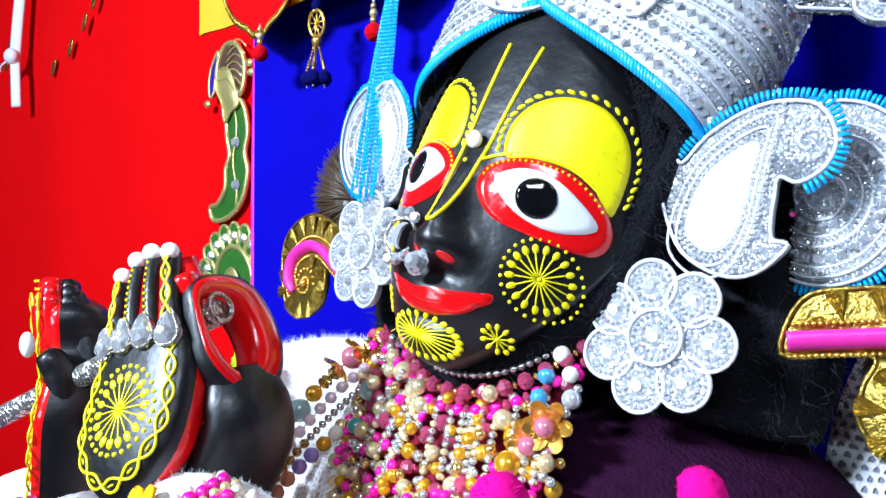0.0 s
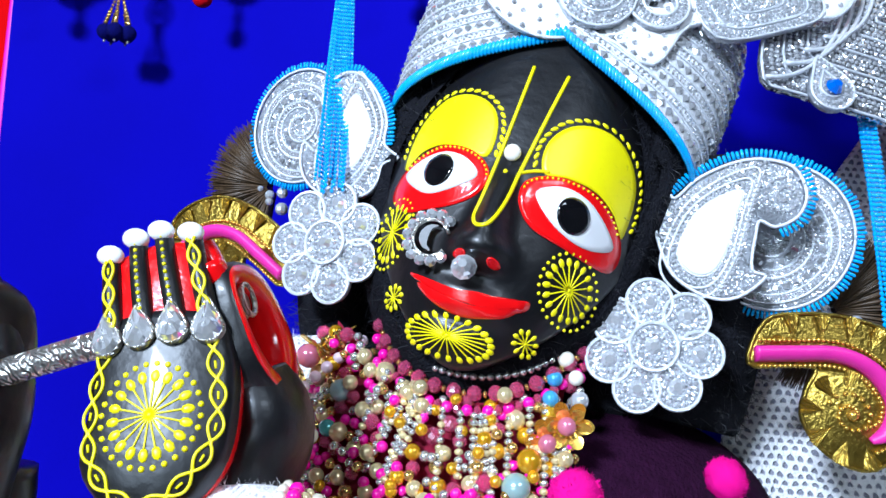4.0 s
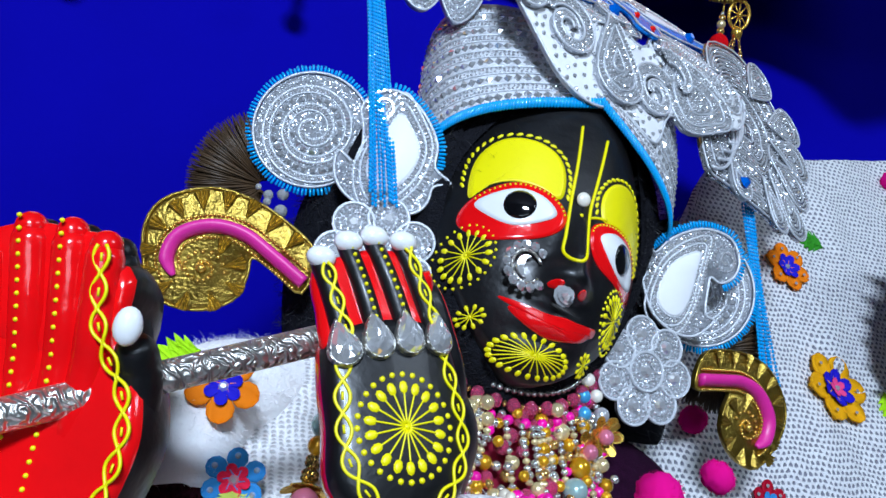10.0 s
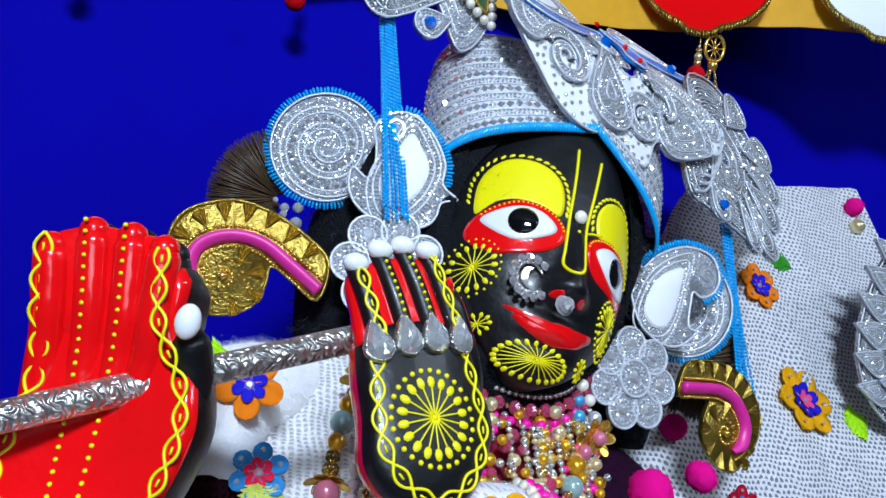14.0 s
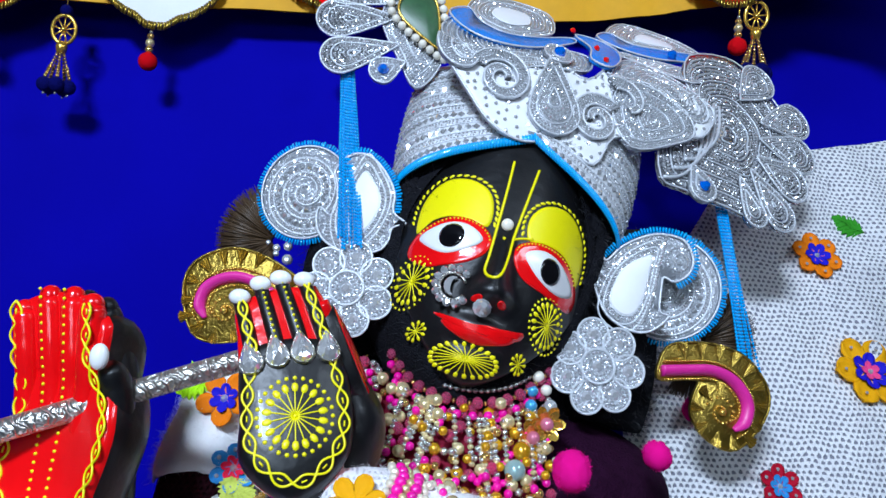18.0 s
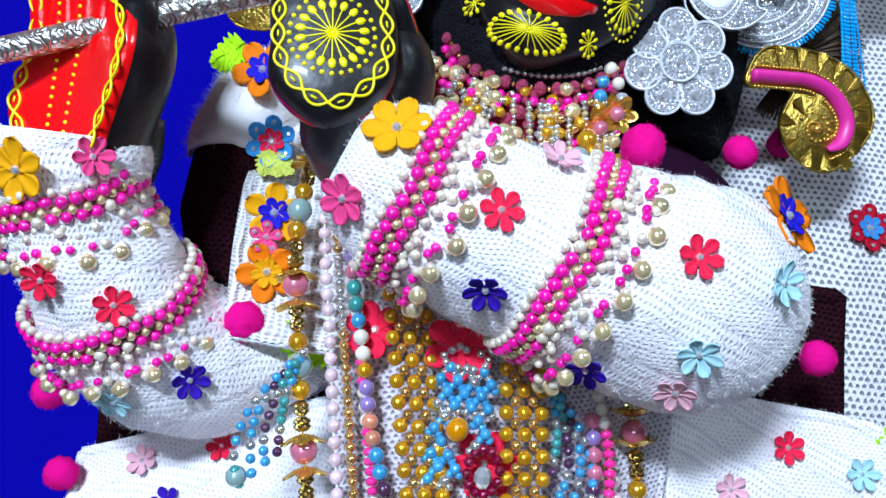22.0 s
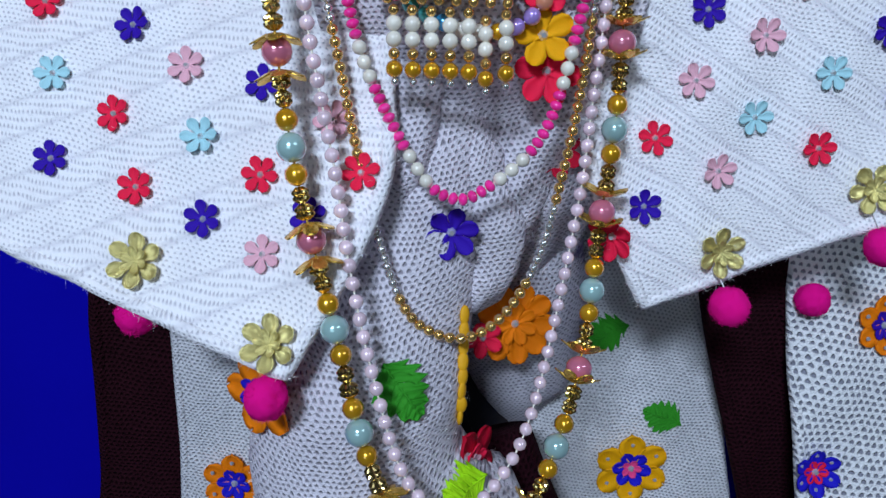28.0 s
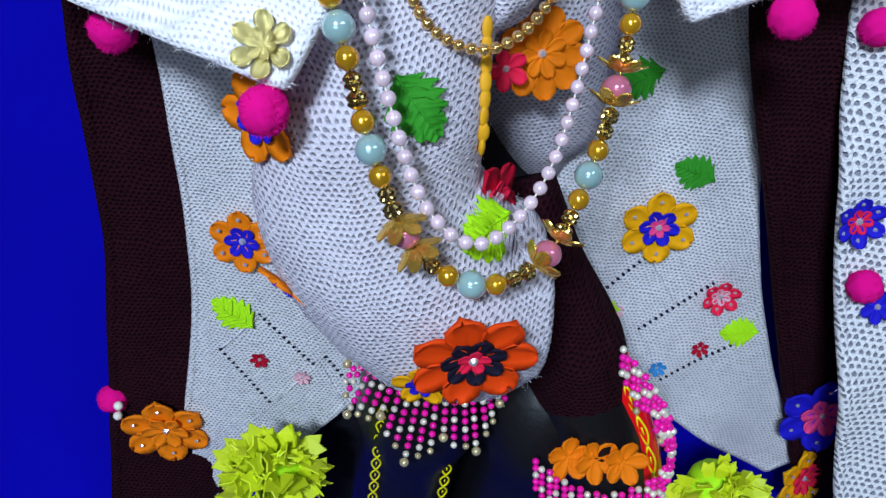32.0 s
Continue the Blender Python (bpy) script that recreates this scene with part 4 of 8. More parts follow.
b.tube(pts, [0.022 + 0.016 * min(1, i / 14) for i in range(len(pts))], 24)
whole("legging", b, M_MAROON, "dark maroon knitted legging on the crossing leg", "legging", (-0.065, 0.214, 0.4))
# dark skirt under it
cloth("underskirt", [(-0.26, 0.62), (-0.27, 0.5), (-0.34, 0.36), (-0.38, 0.24), (-0.38, 0.14)], [(-0.2, 0.60), (-0.14, 0.48), (-0.07, 0.37), (0.06, 0.24), (0.08, 0.14)],
      lambda x, z: 0.30 - 0.05 * math.cos((x + 0.17) * 9), M_FUR, "black velvet underskirt round the statue's legs", "skirt", 0.006, 30, 30, wave=0.008)


def sleeve(path, radii, mat, label, squash=1.0, n=36, folds=0.004):
    b = Build()
    pts = smooth_path(path, 8)
    k = len(pts)
    rs = np.interp(np.linspace(0, 1, k), np.linspace(0, 1, len(radii)), radii)
    b.tube(pts, list(rs), n)
    for i, p in enumerate(b.v[:k * n]):
        q = V(p)
        c = pts[i // n]
        o = (q - c)
        s = 1 + folds / max(o.length, 1e-4) * (noise.noise(q * 28) + 0.5 * noise.noise(q * 70))
        b.v[i] = tuple(c + V((o.x, o.y * squash, o.z)) * s)
    return whole("sleeve", b, mat, label, "sleeve", tuple(pts[-1]))


SLEEVE_R = [(-0.339, 0.2095, 1.069), (-0.334, 0.210, 1.067), (-0.317, 0.211, 1.06), (-0.285, 0.213, 1.047), (-0.217, 0.217, 1.029), (-0.168, 0.223, 1.021), (-0.145, 0.232, 1.025), (-0.124, 0.244, 1.038)]
SLEEVE_R_RAD = [0.02, 0.032, 0.04, 0.045, 0.053, 0.062, 0.06, 0.046]
SLEEVE_ROB = sleeve(SLEEVE_R, SLEEVE_R_RAD, M_KNITR, "white fuzzy knitted sleeve on the raised forearm, with small felt flowers", 0.85)
SLEEVE_L = [(-0.485, 0.235, 1.060), (-0.485, 0.235, 1.050), (-0.486, 0.236, 1.03), (-0.470, 0.245, 0.994), (-0.452, 0.265, 0.955), (-0.42, 0.29, 0.935), (-0.375, 0.315, 0.948), (-0.34, 0.33, 0.97)]
SLEEVE_L_RAD = [0.036, 0.039, 0.036, 0.041, 0.048, 0.048, 0.04, 0.035]
SLEEVE_LOB = sleeve(SLEEVE_L, SLEEVE_L_RAD, M_KNIT, "white fuzzy knitted sleeve on the bent forearm, with small felt flowers", 1.0)
# the other shoulder: white fleece over a maroon sleeve, a ribbed white yoke beside it
b = Build()
pts = smooth_path([(-0.352, 0.405, 1.112), (-0.385, 0.385, 1.112), (-0.414, 0.364, 1.104), (-0.425, 0.347, 1.086), (-0.43, 0.336, 1.068), (-0.43, 0.332, 1.058)], 8)
b.tube(pts, list(np.interp(np.linspace(0, 1, len(pts)), (0, 0.25, 0.5, 0.75, 1), (0.02, 0.030, 0.031, 0.028, 0.024))), 40)
for i, p in enumerate(b.v):
    q = V(p)
    b.v[i] = tuple(q + V((0.004, 0.004, 0.003)) * noise.noise(q * 32) + V((0, 0, 0.009 * noise.noise(V((q.x * 130, q.y * 130, 1))) if q.z < 1.064 else 0)))
SHOULDER = whole("shoulder_fleece", b, M_WOOL, "ragged white fleece lying over the shoulder", "fleece", (-0.42, 0.34, 1.05))
b = Build()
pts = smooth_path([(-0.415, 0.358, 1.085), (-0.424, 0.343, 1.06), (-0.426, 0.335, 1.02), (-0.415, 0.328, 0.985), (-0.40, 0.325, 0.945)], 8)
b.tube(pts, [0.025 + 0.006 * math.sin(math.pi * i / (len(pts) - 1)) for i in range(len(pts))], 28)
b.v = [tuple(V(p) + V((0.003, 0.004, 0)) * noise.noise(V(p) * 40)) for p in b.v]
whole("upper_sleeve", b, M_MAROON, "dark maroon knitted sleeve below the white fleece", "sleeve", (-0.40, 0.325, 0.94))
YOKE = cloth("yoke", [(-0.424, 1.128), (-0.42, 1.10), (-0.412, 1.06), (-0.406, 1.01), (-0.398, 0.96)], [(-0.335, 1.14), (-0.325, 1.09), (-0.318, 1.04), (-0.318, 1.0), (-0.33, 0.96)],
      lambda x, z: 0.277 + 0.72 * (z - 1.0) + 0.006 * math.sin((x + 0.42) * 40), M_RIBBED, "ribbed white knitted yoke with felt flowers", "yoke", 0.005, 30, 30, wave=0.005)
# velvet shoulders and the black wool wig
b = Build()
b.ball((-0.2, 0.415, 1.055), 0.1, 0, 40, 24, (1.35, 0.95, 0.66))
whole("velvet_bodice", b, M_PLUM, "plum velvet bodice over the shoulders", "bodice", (-0.215, 0.42, 1.0))


def wig_surface(s, t):
    a = 2 * math.pi * s
    v0 = 8 + math.sin(a) * (112 if math.sin(a) > 0 else 101)
    u0 = math.cos(a) * 1.02 * face_width(v0)
    d0 = min(face_depth(u0, v0), 62)
    # from the rim of the face outwards, then back
    prof = ((0.955, -9), (1.0, -7), (1.06, -4), (1.12, 6), (1.2, 22), (1.24, 45), (1.1, 75), (0.6, 95))
    q = t * (len(prof) - 1)
    i = min(int(q), len(prof) - 2)
    g = prof[i][0] + (prof[i + 1][0] - prof[i][0]) * (q - i)
    d = prof[i][1] + (prof[i + 1][1] - prof[i][1]) * (q - i)
    low = max(0, -math.sin(a))
    g2 = g
    return head(u0 * (1 + (g2 - 1) * (1 + 0.8 * low)), d0 + d + 26 * low, 8 + (v0 - 8) * g2)


b = Build()
b.grid(wig_surface, 72, 28, 0, wrap=True)
# full wool under the crown
cap = Build()
cap.ball((0, 0, 0), 1.0, 0, 48, 30)
for p in cap.v:
    u, v, d = 2 + 96 * p[0] * (1 + 0.02 * noise.noise(V(p) * 5)), 50 + 96 * p[2], 58 + 52 * p[1]
    if abs(u) < 0.97 * face_width(min(v, 104)) and v < 104:
        d = max(d, min(face_depth(u, v), 62) + 7)
    b.v.append(tuple(head(u, d, v)))
wn = len(b.v) - len(cap.v)
b.f.extend([tuple(i + wn for i in q) for q in cap.f])
b.m.extend([0] * len(cap.f))
WIG = whole("wig", b, M_FUR, "fluffy black wool wig framing the painted face", "wig", tuple(head(0, 80, 0)))
# the wool hangs in thick locks behind both ears down to the shoulders
for path, r in (([(-0.135, 0.42, 1.27), (-0.125, 0.425, 1.2), (-0.125, 0.42, 1.15), (-0.13, 0.415, 1.11)], 0.045),
                ([(-0.32, 0.42, 1.29), (-0.338, 0.425, 1.22), (-0.336, 0.422, 1.16), (-0.328, 0.415, 1.12)], 0.042),
                ([(-0.16, 0.405, 1.13), (-0.2, 0.41, 1.118), (-0.26, 0.412, 1.12), (-0.3, 0.41, 1.13)], 0.03)):
    pts = smooth_path(path, 6)
    b = Build()
    b.tube(pts, [r * (0.75 + 0.25 * math.sin(math.pi * (0.15 + 0.7 * i / (len(pts) - 1)))) for i in range(len(pts))], 20)
    part("lock", b, M_FUR, WIG, "thick lock of black wool")

# ---- flute ----
b = Build()
FL0, FL1 = V((-0.334, 0.243, 1.170)), V((-0.62, 0.2085, 1.057))
b.tube([FL0.lerp(FL1, t) for t in np.linspace(0, 1, 40)], 0.0066, 20)
flute = thing("flute", "engraved silver flute held between the statue's hands", "flute", tuple(FL0.lerp(FL1, 0.5)))
part("body", b, M_METAL, flute)
b = Build()
for k in range(5):
    c = FL0.lerp(FL1, -0.006 + 0.012 * k)
    d = (FL1 - FL0).normalized()
    e1 = d.orthogonal().normalized()
    e2 = d.cross(e1)
    b.tube([c + (e1 * math.cos(a) + e2 * math.sin(a)) * 0.0073 for a in np.linspace(0, 2 * math.pi, 25)], 0.0013, 6)
part("coil", b, M_METAL, flute, "wound wire at the flute's end")


# ---- loose fibres ----
def fuzz(ob, count, length, width, mat, name="fuzz", droop=0.2, seed=1, pick=None, curl=0.4):
    """Short loose fibres standing off a woolly surface, as thin slivers."""
    rg = random.Random(seed)
    me = ob.data
    polys = [p for p in me.polygons if pick is None or pick(p.center + ob.location)]
    weights = [p.area for p in polys]
    q = Build()
    for p in rg.choices(polys, weights, k=count):
        vs = [me.vertices[i].co for i in p.vertices]
        w = [rg.random() for _ in vs]
        s_ = sum(w)
        c_ = V((0, 0, 0))
        for a, v in zip(w, vs):
            c_ += v * (a / s_)
        n = p.normal
        d = (n + V((rg.gauss(0, 1), rg.gauss(0, 1), rg.gauss(0, 1) - droop)) * curl).normalized()
        ln = length * rg.uniform(0.4, 1.2)
        sd = d.orthogonal().normalized() * width
        m1 = c_ + d * ln * 0.5 + V((rg.gauss(0, 1), rg.gauss(0, 1), rg.gauss(0, 1))) * ln * 0.12
        e = c_ + d * ln * 0.8 + V((rg.gauss(0, 1), rg.gauss(0, 1), rg.gauss(0, 1) - droop)) * ln * 0.3
        q.add([c_ - sd, c_ + sd, m1 + sd * 0.7, m1 - sd * 0.7, e], [(0, 1, 2, 3), (3, 2, 4)])
    f = new(name, q.mesh(name, mat))
    f.parent = ob
    return tagged(f, kind="stuff")


M_FIBRE = material("white_fibre", (0.9, 0.89, 0.9), 0.9, vary=0.05, spec=0.05)
M_HAIR = material("black_fibre", (0.016, 0.016, 0.019), 0.5, vary=0.4, spec=0.4)
for k, ob in enumerate([o for o in WIG.children if o.name.startswith("lock")]):
    ob_fuzz = fuzz(ob, 2500, 0.012, 0.0002, M_HAIR, "loose_wool", 0.3, 50 + k, None, 0.9)
fuzz(WIG, 22000, 0.012, 0.0002, M_HAIR, "loose_wool", 0.3, 3, lambda c_: c_.y < 0.45, 0.9)
for k, ob in enumerate((SLEEVE_ROB, SLEEVE_LOB)):
    fuzz(ob, 13000, 0.0034, 0.00009, M_FIBRE, "loose_wool", 0.1, 10 + k, None, 0.7)
fuzz(SHOULDER, 7000, 0.0065, 0.0001, M_FIBRE, "loose_wool", 0.3, 12, None, 0.8)
for k, ob in enumerate((CAPE_L, CAPE_R)):
    fuzz(ob, 12000, 0.0045, 0.00009, M_FIBRE, "loose_wool", 0.1, 20 + k, None, 0.9)
for k, ob in enumerate((SHAWL, LEG)):
    fuzz(ob, 2500, 0.004, 0.0001, M_FIBRE, "loose_wool", 0.1, 30 + k, None, 0.9)
for k, ob in enumerate((WRAP_L, WRAP_R)):
    fuzz(ob, 2500, 0.004, 0.0001, M_MAROON, "loose_wool", 0.1, 40 + k, None, 0.9)


# ---- crown ----
def crown_at(ang, h, lift=0.0):
    """Angle in degrees from the front, height 0 (rim) to 1 (top)."""
    a = radians(ang)
    rim = 103 - 56 * (abs(ang) / 90) ** 0.85
    top = 176 - 8 * (ang / 90) ** 2
    v = rim + (top - rim) * h
    g = 1 + 0.11 * math.sin(h * 2.0)
    return head(3 + (93 * g + lift) * math.sin(a), 34 * h + (50 - (54 * g + lift) * math.cos(a) ** 0.8 if abs(ang) < 90 else 50 - (54 * g + lift) * math.cos(a)), v)


crown = thing("crown", "silver embroidered crown with mirror rows and blue beaded rim", "crown", tuple(head(0, 55, 110)))
b = Build()
b.grid(lambda u, v: crown_at(-112 + 224 * u, v), 90, 18)
b.grid(lambda u, v: head(3 + 93 * 1.1 * math.sin(radians(-112 + 224 * u)) * (1 - v), 84 - 59 * math.cos(radians(-112 + 224 * u)) * (1 - v), 176 - 8 * ((-112 + 224 * u) / 90) ** 2 * (1 - v) + 20 * math.sin(v * 1.57)), 80, 8)
part("cap", b, M_CROWN, crown)


def outward(ang, h):
    return crown_at(ang, h, 5) - crown_at(ang, h, 0)


# rows of square cut mirrors, each between raised cords, with two rows of small stones above it
unit = Build()
unit.gem((0, 0, 0), (0, 0, 1), 1.0, 0.55, 0, 4, math.pi / 4)
unit.v = [(x, y, z) if k < 4 else (x * 0.5, y * 0.5, z) for k, (x, y, z) in enumerate(unit.v)]
MIRROR = unit.mesh("mirror", M_MIRROR, smooth=False)
for row in range(6):
    h = 0.045 + 0.158 * row
    cords, stones = Build(), Build()
    for dh in (-0.045, 0.045, 0.108):
        cords.tube([crown_at(a, h + dh, 0.7) for a in np.linspace(-110, 110, 60)], 0.0006, 6)
    part("cord", cords, M_PIPE, crown)
    for k, a in enumerate(np.linspace(-108, 108, 52)):
        o = outward(a, h).normalized()
        o = (o + V((random.uniform(-.4, .4), random.uniform(-.1, .1), random.uniform(-.4, .4)))).normalized()
        along = (crown_at(a + 1, h) - crown_at(a - 1, h)).normalized()
        x = (along - o * along.dot(o)).normalized()
        mr = new("mirror", MIRROR)
        mr.parent = crown
        mr.matrix_local = Matrix.LocRotScale(crown_at(a, h, 0.3) - base_of(crown), Matrix((x, o.cross(x), o)).transposed().to_quaternion(), (0.0034, 0.0034, 0.0034))
    for a in np.linspace(-109, 109, 112):
        for dh in (0.063, 0.09):
            stones.gem(crown_at(a + dh * 9, h + dh, 0.3), outward(a, h) + V((random.uniform(-2, 2), 0, random.uniform(-2, 2))), 0.0012, 0.0011, 0, 6, random.random())
    part("stone_cluster", stones, M_CRYSTAL, crown, smooth=False)
rimb = Build()
for i, a in enumerate(np.linspace(-110, 110, 165)):
    rimb.ball(crown_at(a, -0.035, 0.8), 0.0019, 0, 6, 4, (0.9, 0.9, 2.1))
part("beaded_rim", rimb, M_BLUEBEAD, crown, "rim of turquoise glass beads")


def plane_place(depth):
    """Pieces of applique that lie on a sloping plane y = depth(x, z); outlines in metres."""
    e = 0.01
    n = V((depth(e, 0) - depth(0, 0), -e, depth(0, e) - depth(0, 0))).normalized()

    def place(x, z, d=0.0):
        return V((x, depth(x, z), z)) - n * d

    place.normal = n
    return place


def applique(parent, name, outline, place, thick=0.004, mat=None, rows=3, gem=0.0016, inset=None, label="", step=2.15, pipe=0.0008):
    """An embroidered piece: stiff base, piped edge, rings of sequins inside it, and sometimes a plain white field."""
    base = Build()
    base.plate(outline, place, thick)
    ob = part(name, base, mat or M_SILVER, parent, label)
    edge = Build()
    edge.tube([place(a, b, -0.0004) for a, b in outline + outline[:2]], pipe, 6)
    part("piping", edge, M_PIPE, ob)
    gems = Build()
    cx, cz = sum(p[0] for p in outline) / len(outline), sum(p[1] for p in outline) / len(outline)
    size = sum(math.hypot(p[0] - cx, p[1] - cz) for p in outline) / len(outline)
    gem *= 0.8
    rings = [s_ for s_ in np.arange(0.93, 0.08, -gem * 2.5 / size)] if rows else []
    cords = Build()
    for k, s_ in enumerate(rings):
        ring = scaled(outline, s_)
        if k % 4 == 2:
            cords.tube([place(a, b, -0.0003) for a, b in ring + ring[:2]], 0.0007, 5)
            continue
        if inset and s_ < inset:
            break
        for p, d in evenly([V((a, b, 0)) for a, b in ring + ring[:1]], gem * step):
            q = place(p.x, p.y, 0.0)
            nn = (place(p.x, p.y, -0.01) - q)
            gems.gem(q, nn + V((random.uniform(-1, 1), random.uniform(-1, 1), random.uniform(-1, 1))) * 0.004, gem * random.uniform(0.85, 1.1), gem * 0.8, 0, 6, random.random())
    if cords.v:
        part("cord", cords, M_PIPE, ob)
    if gems.v:
        part("sequin_field", gems, M_CRYSTAL, ob, smooth=False)
    if inset:
        field = Build()
        field.plate(scaled(outline, inset), lambda a, b, d: place(a, b, d - 0.0016), 0.0012)
        part("white_field", field, M_FELT_WHITE, ob, "plain white satin field")
    return ob


def drop(cx, cz, r, length, turn, n=26):
    """A teardrop outline: round at the centre, its point at the given length and turn (degrees from up, clockwise)."""
    t = radians(turn)
    out = []
    for i in range(n):
        a = 2 * math.pi * i / n
        x, y = r * math.sin(a) * (1 - 0.0 * math.cos(a)), -r * math.cos(a)
        if y > 0:
            s = y / r
            x *= 1 - 0.75 * s ** 1.3
            y = y * (length / r)
        out.append((cx + x * math.cos(t) + y * math.sin(t), cz - x * math.sin(t) + y * math.cos(t)))
    return out[::1]


mid = plane_place(lambda x, z: 0.383 + 0.3 * (x + 0.2) + 0.45 * (z - 1.40) + 0.8 * max(0, z - 1.398))
wing = plane_place(lambda x, z: 0.408 + 0.429 * (x + 0.005) + 0.536 * (z - 1.29))
leaf = plane_place(lambda x, z: 0.398 + 0.1 * (x + 0.35) + 0.2 * (z - 1.38))
finial = thing("crown_ornament", "silver sequin swirls with blue glitter bands on the crown", "ornament", (-0.18, 0.42, 1.40))
# front motif: an upright drop with a pair of swirls
applique(finial, "drop", drop(-0.193, 1.352, 0.0215, 0.055, 0), lambda a, b, d=0.0: mid(a, b, d - 0.004), rows=4, gem=0.0017)
applique(finial, "boss", [(-0.186 + 0.013 * math.sin(-a), 1.412 + 0.013 * math.cos(a)) for a in np.linspace(0, 2 * math.pi, 17)[:-1]], lambda a, b, d=0.0: mid(a, b, d - 0.005), rows=2)


def swirl(cx, cz, r, turns, start, wide, flip=1, n=44):
    """A curled band: outline of a spiral that narrows to its eye."""
    outer, inner = [], []
    for i in range(n):
        t = i / (n - 1)
        a = radians(start) + flip * 2 * math.pi * turns * t
        rr = r * (1 - 0.72 * t)
        w = wide * (1 - 0.55 * t)
        outer.append((cx + rr * math.cos(a), cz + rr * math.sin(a)))
        inner.append((cx + (rr - w) * math.cos(a), cz + (rr - w) * math.sin(a)))
    return outer, inner


def swirl_band(parent, cx, cz, r, turns, start, wide, place, flip=1, mat=None, gem=0.0016, name="swirl"):
    o, i = swirl(cx, cz, r, turns, start, wide, flip)
    base = Build()
    n = len(o)
    verts = [place(a, b, 0) for a, b in o] + [place(a, b, 0) for a, b in i] + [place(a, b, 0.004) for a, b in o] + [place(a, b, 0.004) for a, b in i]
    faces = []
    for k in range(n - 1):
        faces += [(k, k + 1, n + k + 1, n + k), (2 * n + k, 3 * n + k, 3 * n + k + 1, 2 * n + k + 1), (k, 2 * n + k, 2 * n + k + 1, k + 1), (n + k, n + k + 1, 3 * n + k + 1, 3 * n + k)]
    base.add(verts, faces)
    ob = part(name, base, mat or M_SILVER, parent)
    edge = Build()
    for line_ in (o, i):
        edge.tube([place(a, b, -0.0005) for a, b in line_], 0.001, 6)
    part("piping", edge, M_PIPE, ob)
    gems = Build()
    for f in (0.15, 0.38, 0.62, 0.85):
        for p, d in evenly([V((a + (c - a) * f, b + (e - b) * f, 0)) for (a, b), (c, e) in zip(o, i)], gem * 1.7):
            q = place(p.x, p.y, 0)
            gems.gem(q, place(p.x, p.y, -0.01) - q + V((random.uniform(-1, 1), 0, random.uniform(-1, 1))) * 0.004, gem * 0.75, gem * 0.6, 0, 6)
    part("sequin_field", gems, M_CRYSTAL, ob, smooth=False)
    return ob


lifted = lambda a, b, d=0.0: mid(a, b, d - 0.003)
FIELD = closed([(-0.282, 1.393), (-0.261, 1.357), (-0.242, 1.333), (-0.218, 1.323), (-0.188, 1.328), (-0.159, 1.313), (-0.14, 1.341), (-0.112, 1.345), (-0.077, 1.356), (-0.052, 1.36), (-0.039, 1.388), (-0.067, 1.405), (-0.1, 1.425), (-0.133, 1.418), (-0.16, 1.392), (-0.194, 1.404), (-0.237, 1.391), (-0.264, 1.403)], 4)
fb = Build()
fb.plate(FIELD, lambda a, b, d: mid(a, b, d + 0.0005), 0.003)
field_ob = part("white_field", fb, M_FELT_WHITE, finial, "white satin field with scattered clear stones")
edge = Build()
edge.tube([mid(a, b, 0.0006) for a, b in FIELD + FIELD[:2]], 0.0011, 6)
part("piping", edge, M_PIPE, field_ob)


def within(a, b, poly):
    """True where the flat point lies inside the outline."""
    ins = False
    for (x0, y0), (x1, y1) in zip(poly, poly[1:] + poly[:1]):
        if (y0 > b) != (y1 > b) and a < x0 + (b - y0) * (x1 - x0) / (y1 - y0):
            ins = not ins
    return ins


fg = Build()
frg = random.Random(12)
for i in range(34):
    for k in range(18):
        fx, fz = -0.29 + 0.0085 * i + frg.uniform(-0.0022, 0.0022), 1.30 + 0.0085 * k + 0.0042 * (i % 2) + frg.uniform(-0.0022, 0.0022)
        if within(fx, fz, FIELD):
            fg.gem(mid(fx, fz, 0.0002), mid(fx, fz, -0.01) - mid(fx, fz, 0) + V((frg.uniform(-1, 1), 0, frg.uniform(-1, 1))) * 0.003, 0.0018, 0.0013, 0, 6, frg.random())
part("stone_cluster", fg, M_CRYSTAL, field_ob, smooth=False)
swirl_band(finial, -0.236, 1.374, 0.028, 1.4, 150, 0.011, lifted, -1)
swirl_band(finial, -0.156, 1.352, 0.026, 1.4, 40, 0.0105, lifted, 1)
applique(finial, "field", closed([(-0.125, 1.335), (-0.14, 1.37), (-0.12, 1.40), (-0.075, 1.385), (-0.062, 1.36), (-0.085, 1.345)], 4), mid, rows=3)
swirl_band(finial, -0.262, 1.392, 0.03, 0.45, 150, 0.012, lifted, 1)
swirl_band(finial, -0.128, 1.372, 0.028, 0.5, 120, 0.012, lifted, -1)
# broad silver fields with blue glitter bands above
M_GLITTER = sparkle("blue_glitter", (0.0, 0.24, 0.8), 1400, 0.9, 0.25, 0.15)
applique(finial, "field", closed([(-0.285, 1.415), (-0.27, 1.39), (-0.235, 1.385), (-0.2, 1.395), (-0.16, 1.40), (-0.155, 1.425), (-0.2, 1.425), (-0.25, 1.415), (-0.275, 1.44)], 4), mid, rows=3)
applique(finial, "blue_band", closed([(-0.28, 1.445), (-0.264, 1.42), (-0.236, 1.411), (-0.203, 1.417), (-0.166, 1.438), (-0.166, 1.447), (-0.2, 1.434), (-0.23, 1.429), (-0.252, 1.44), (-0.262, 1.46)], 4), lifted, mat=M_GLITTER, rows=0, label="blue glitter band")
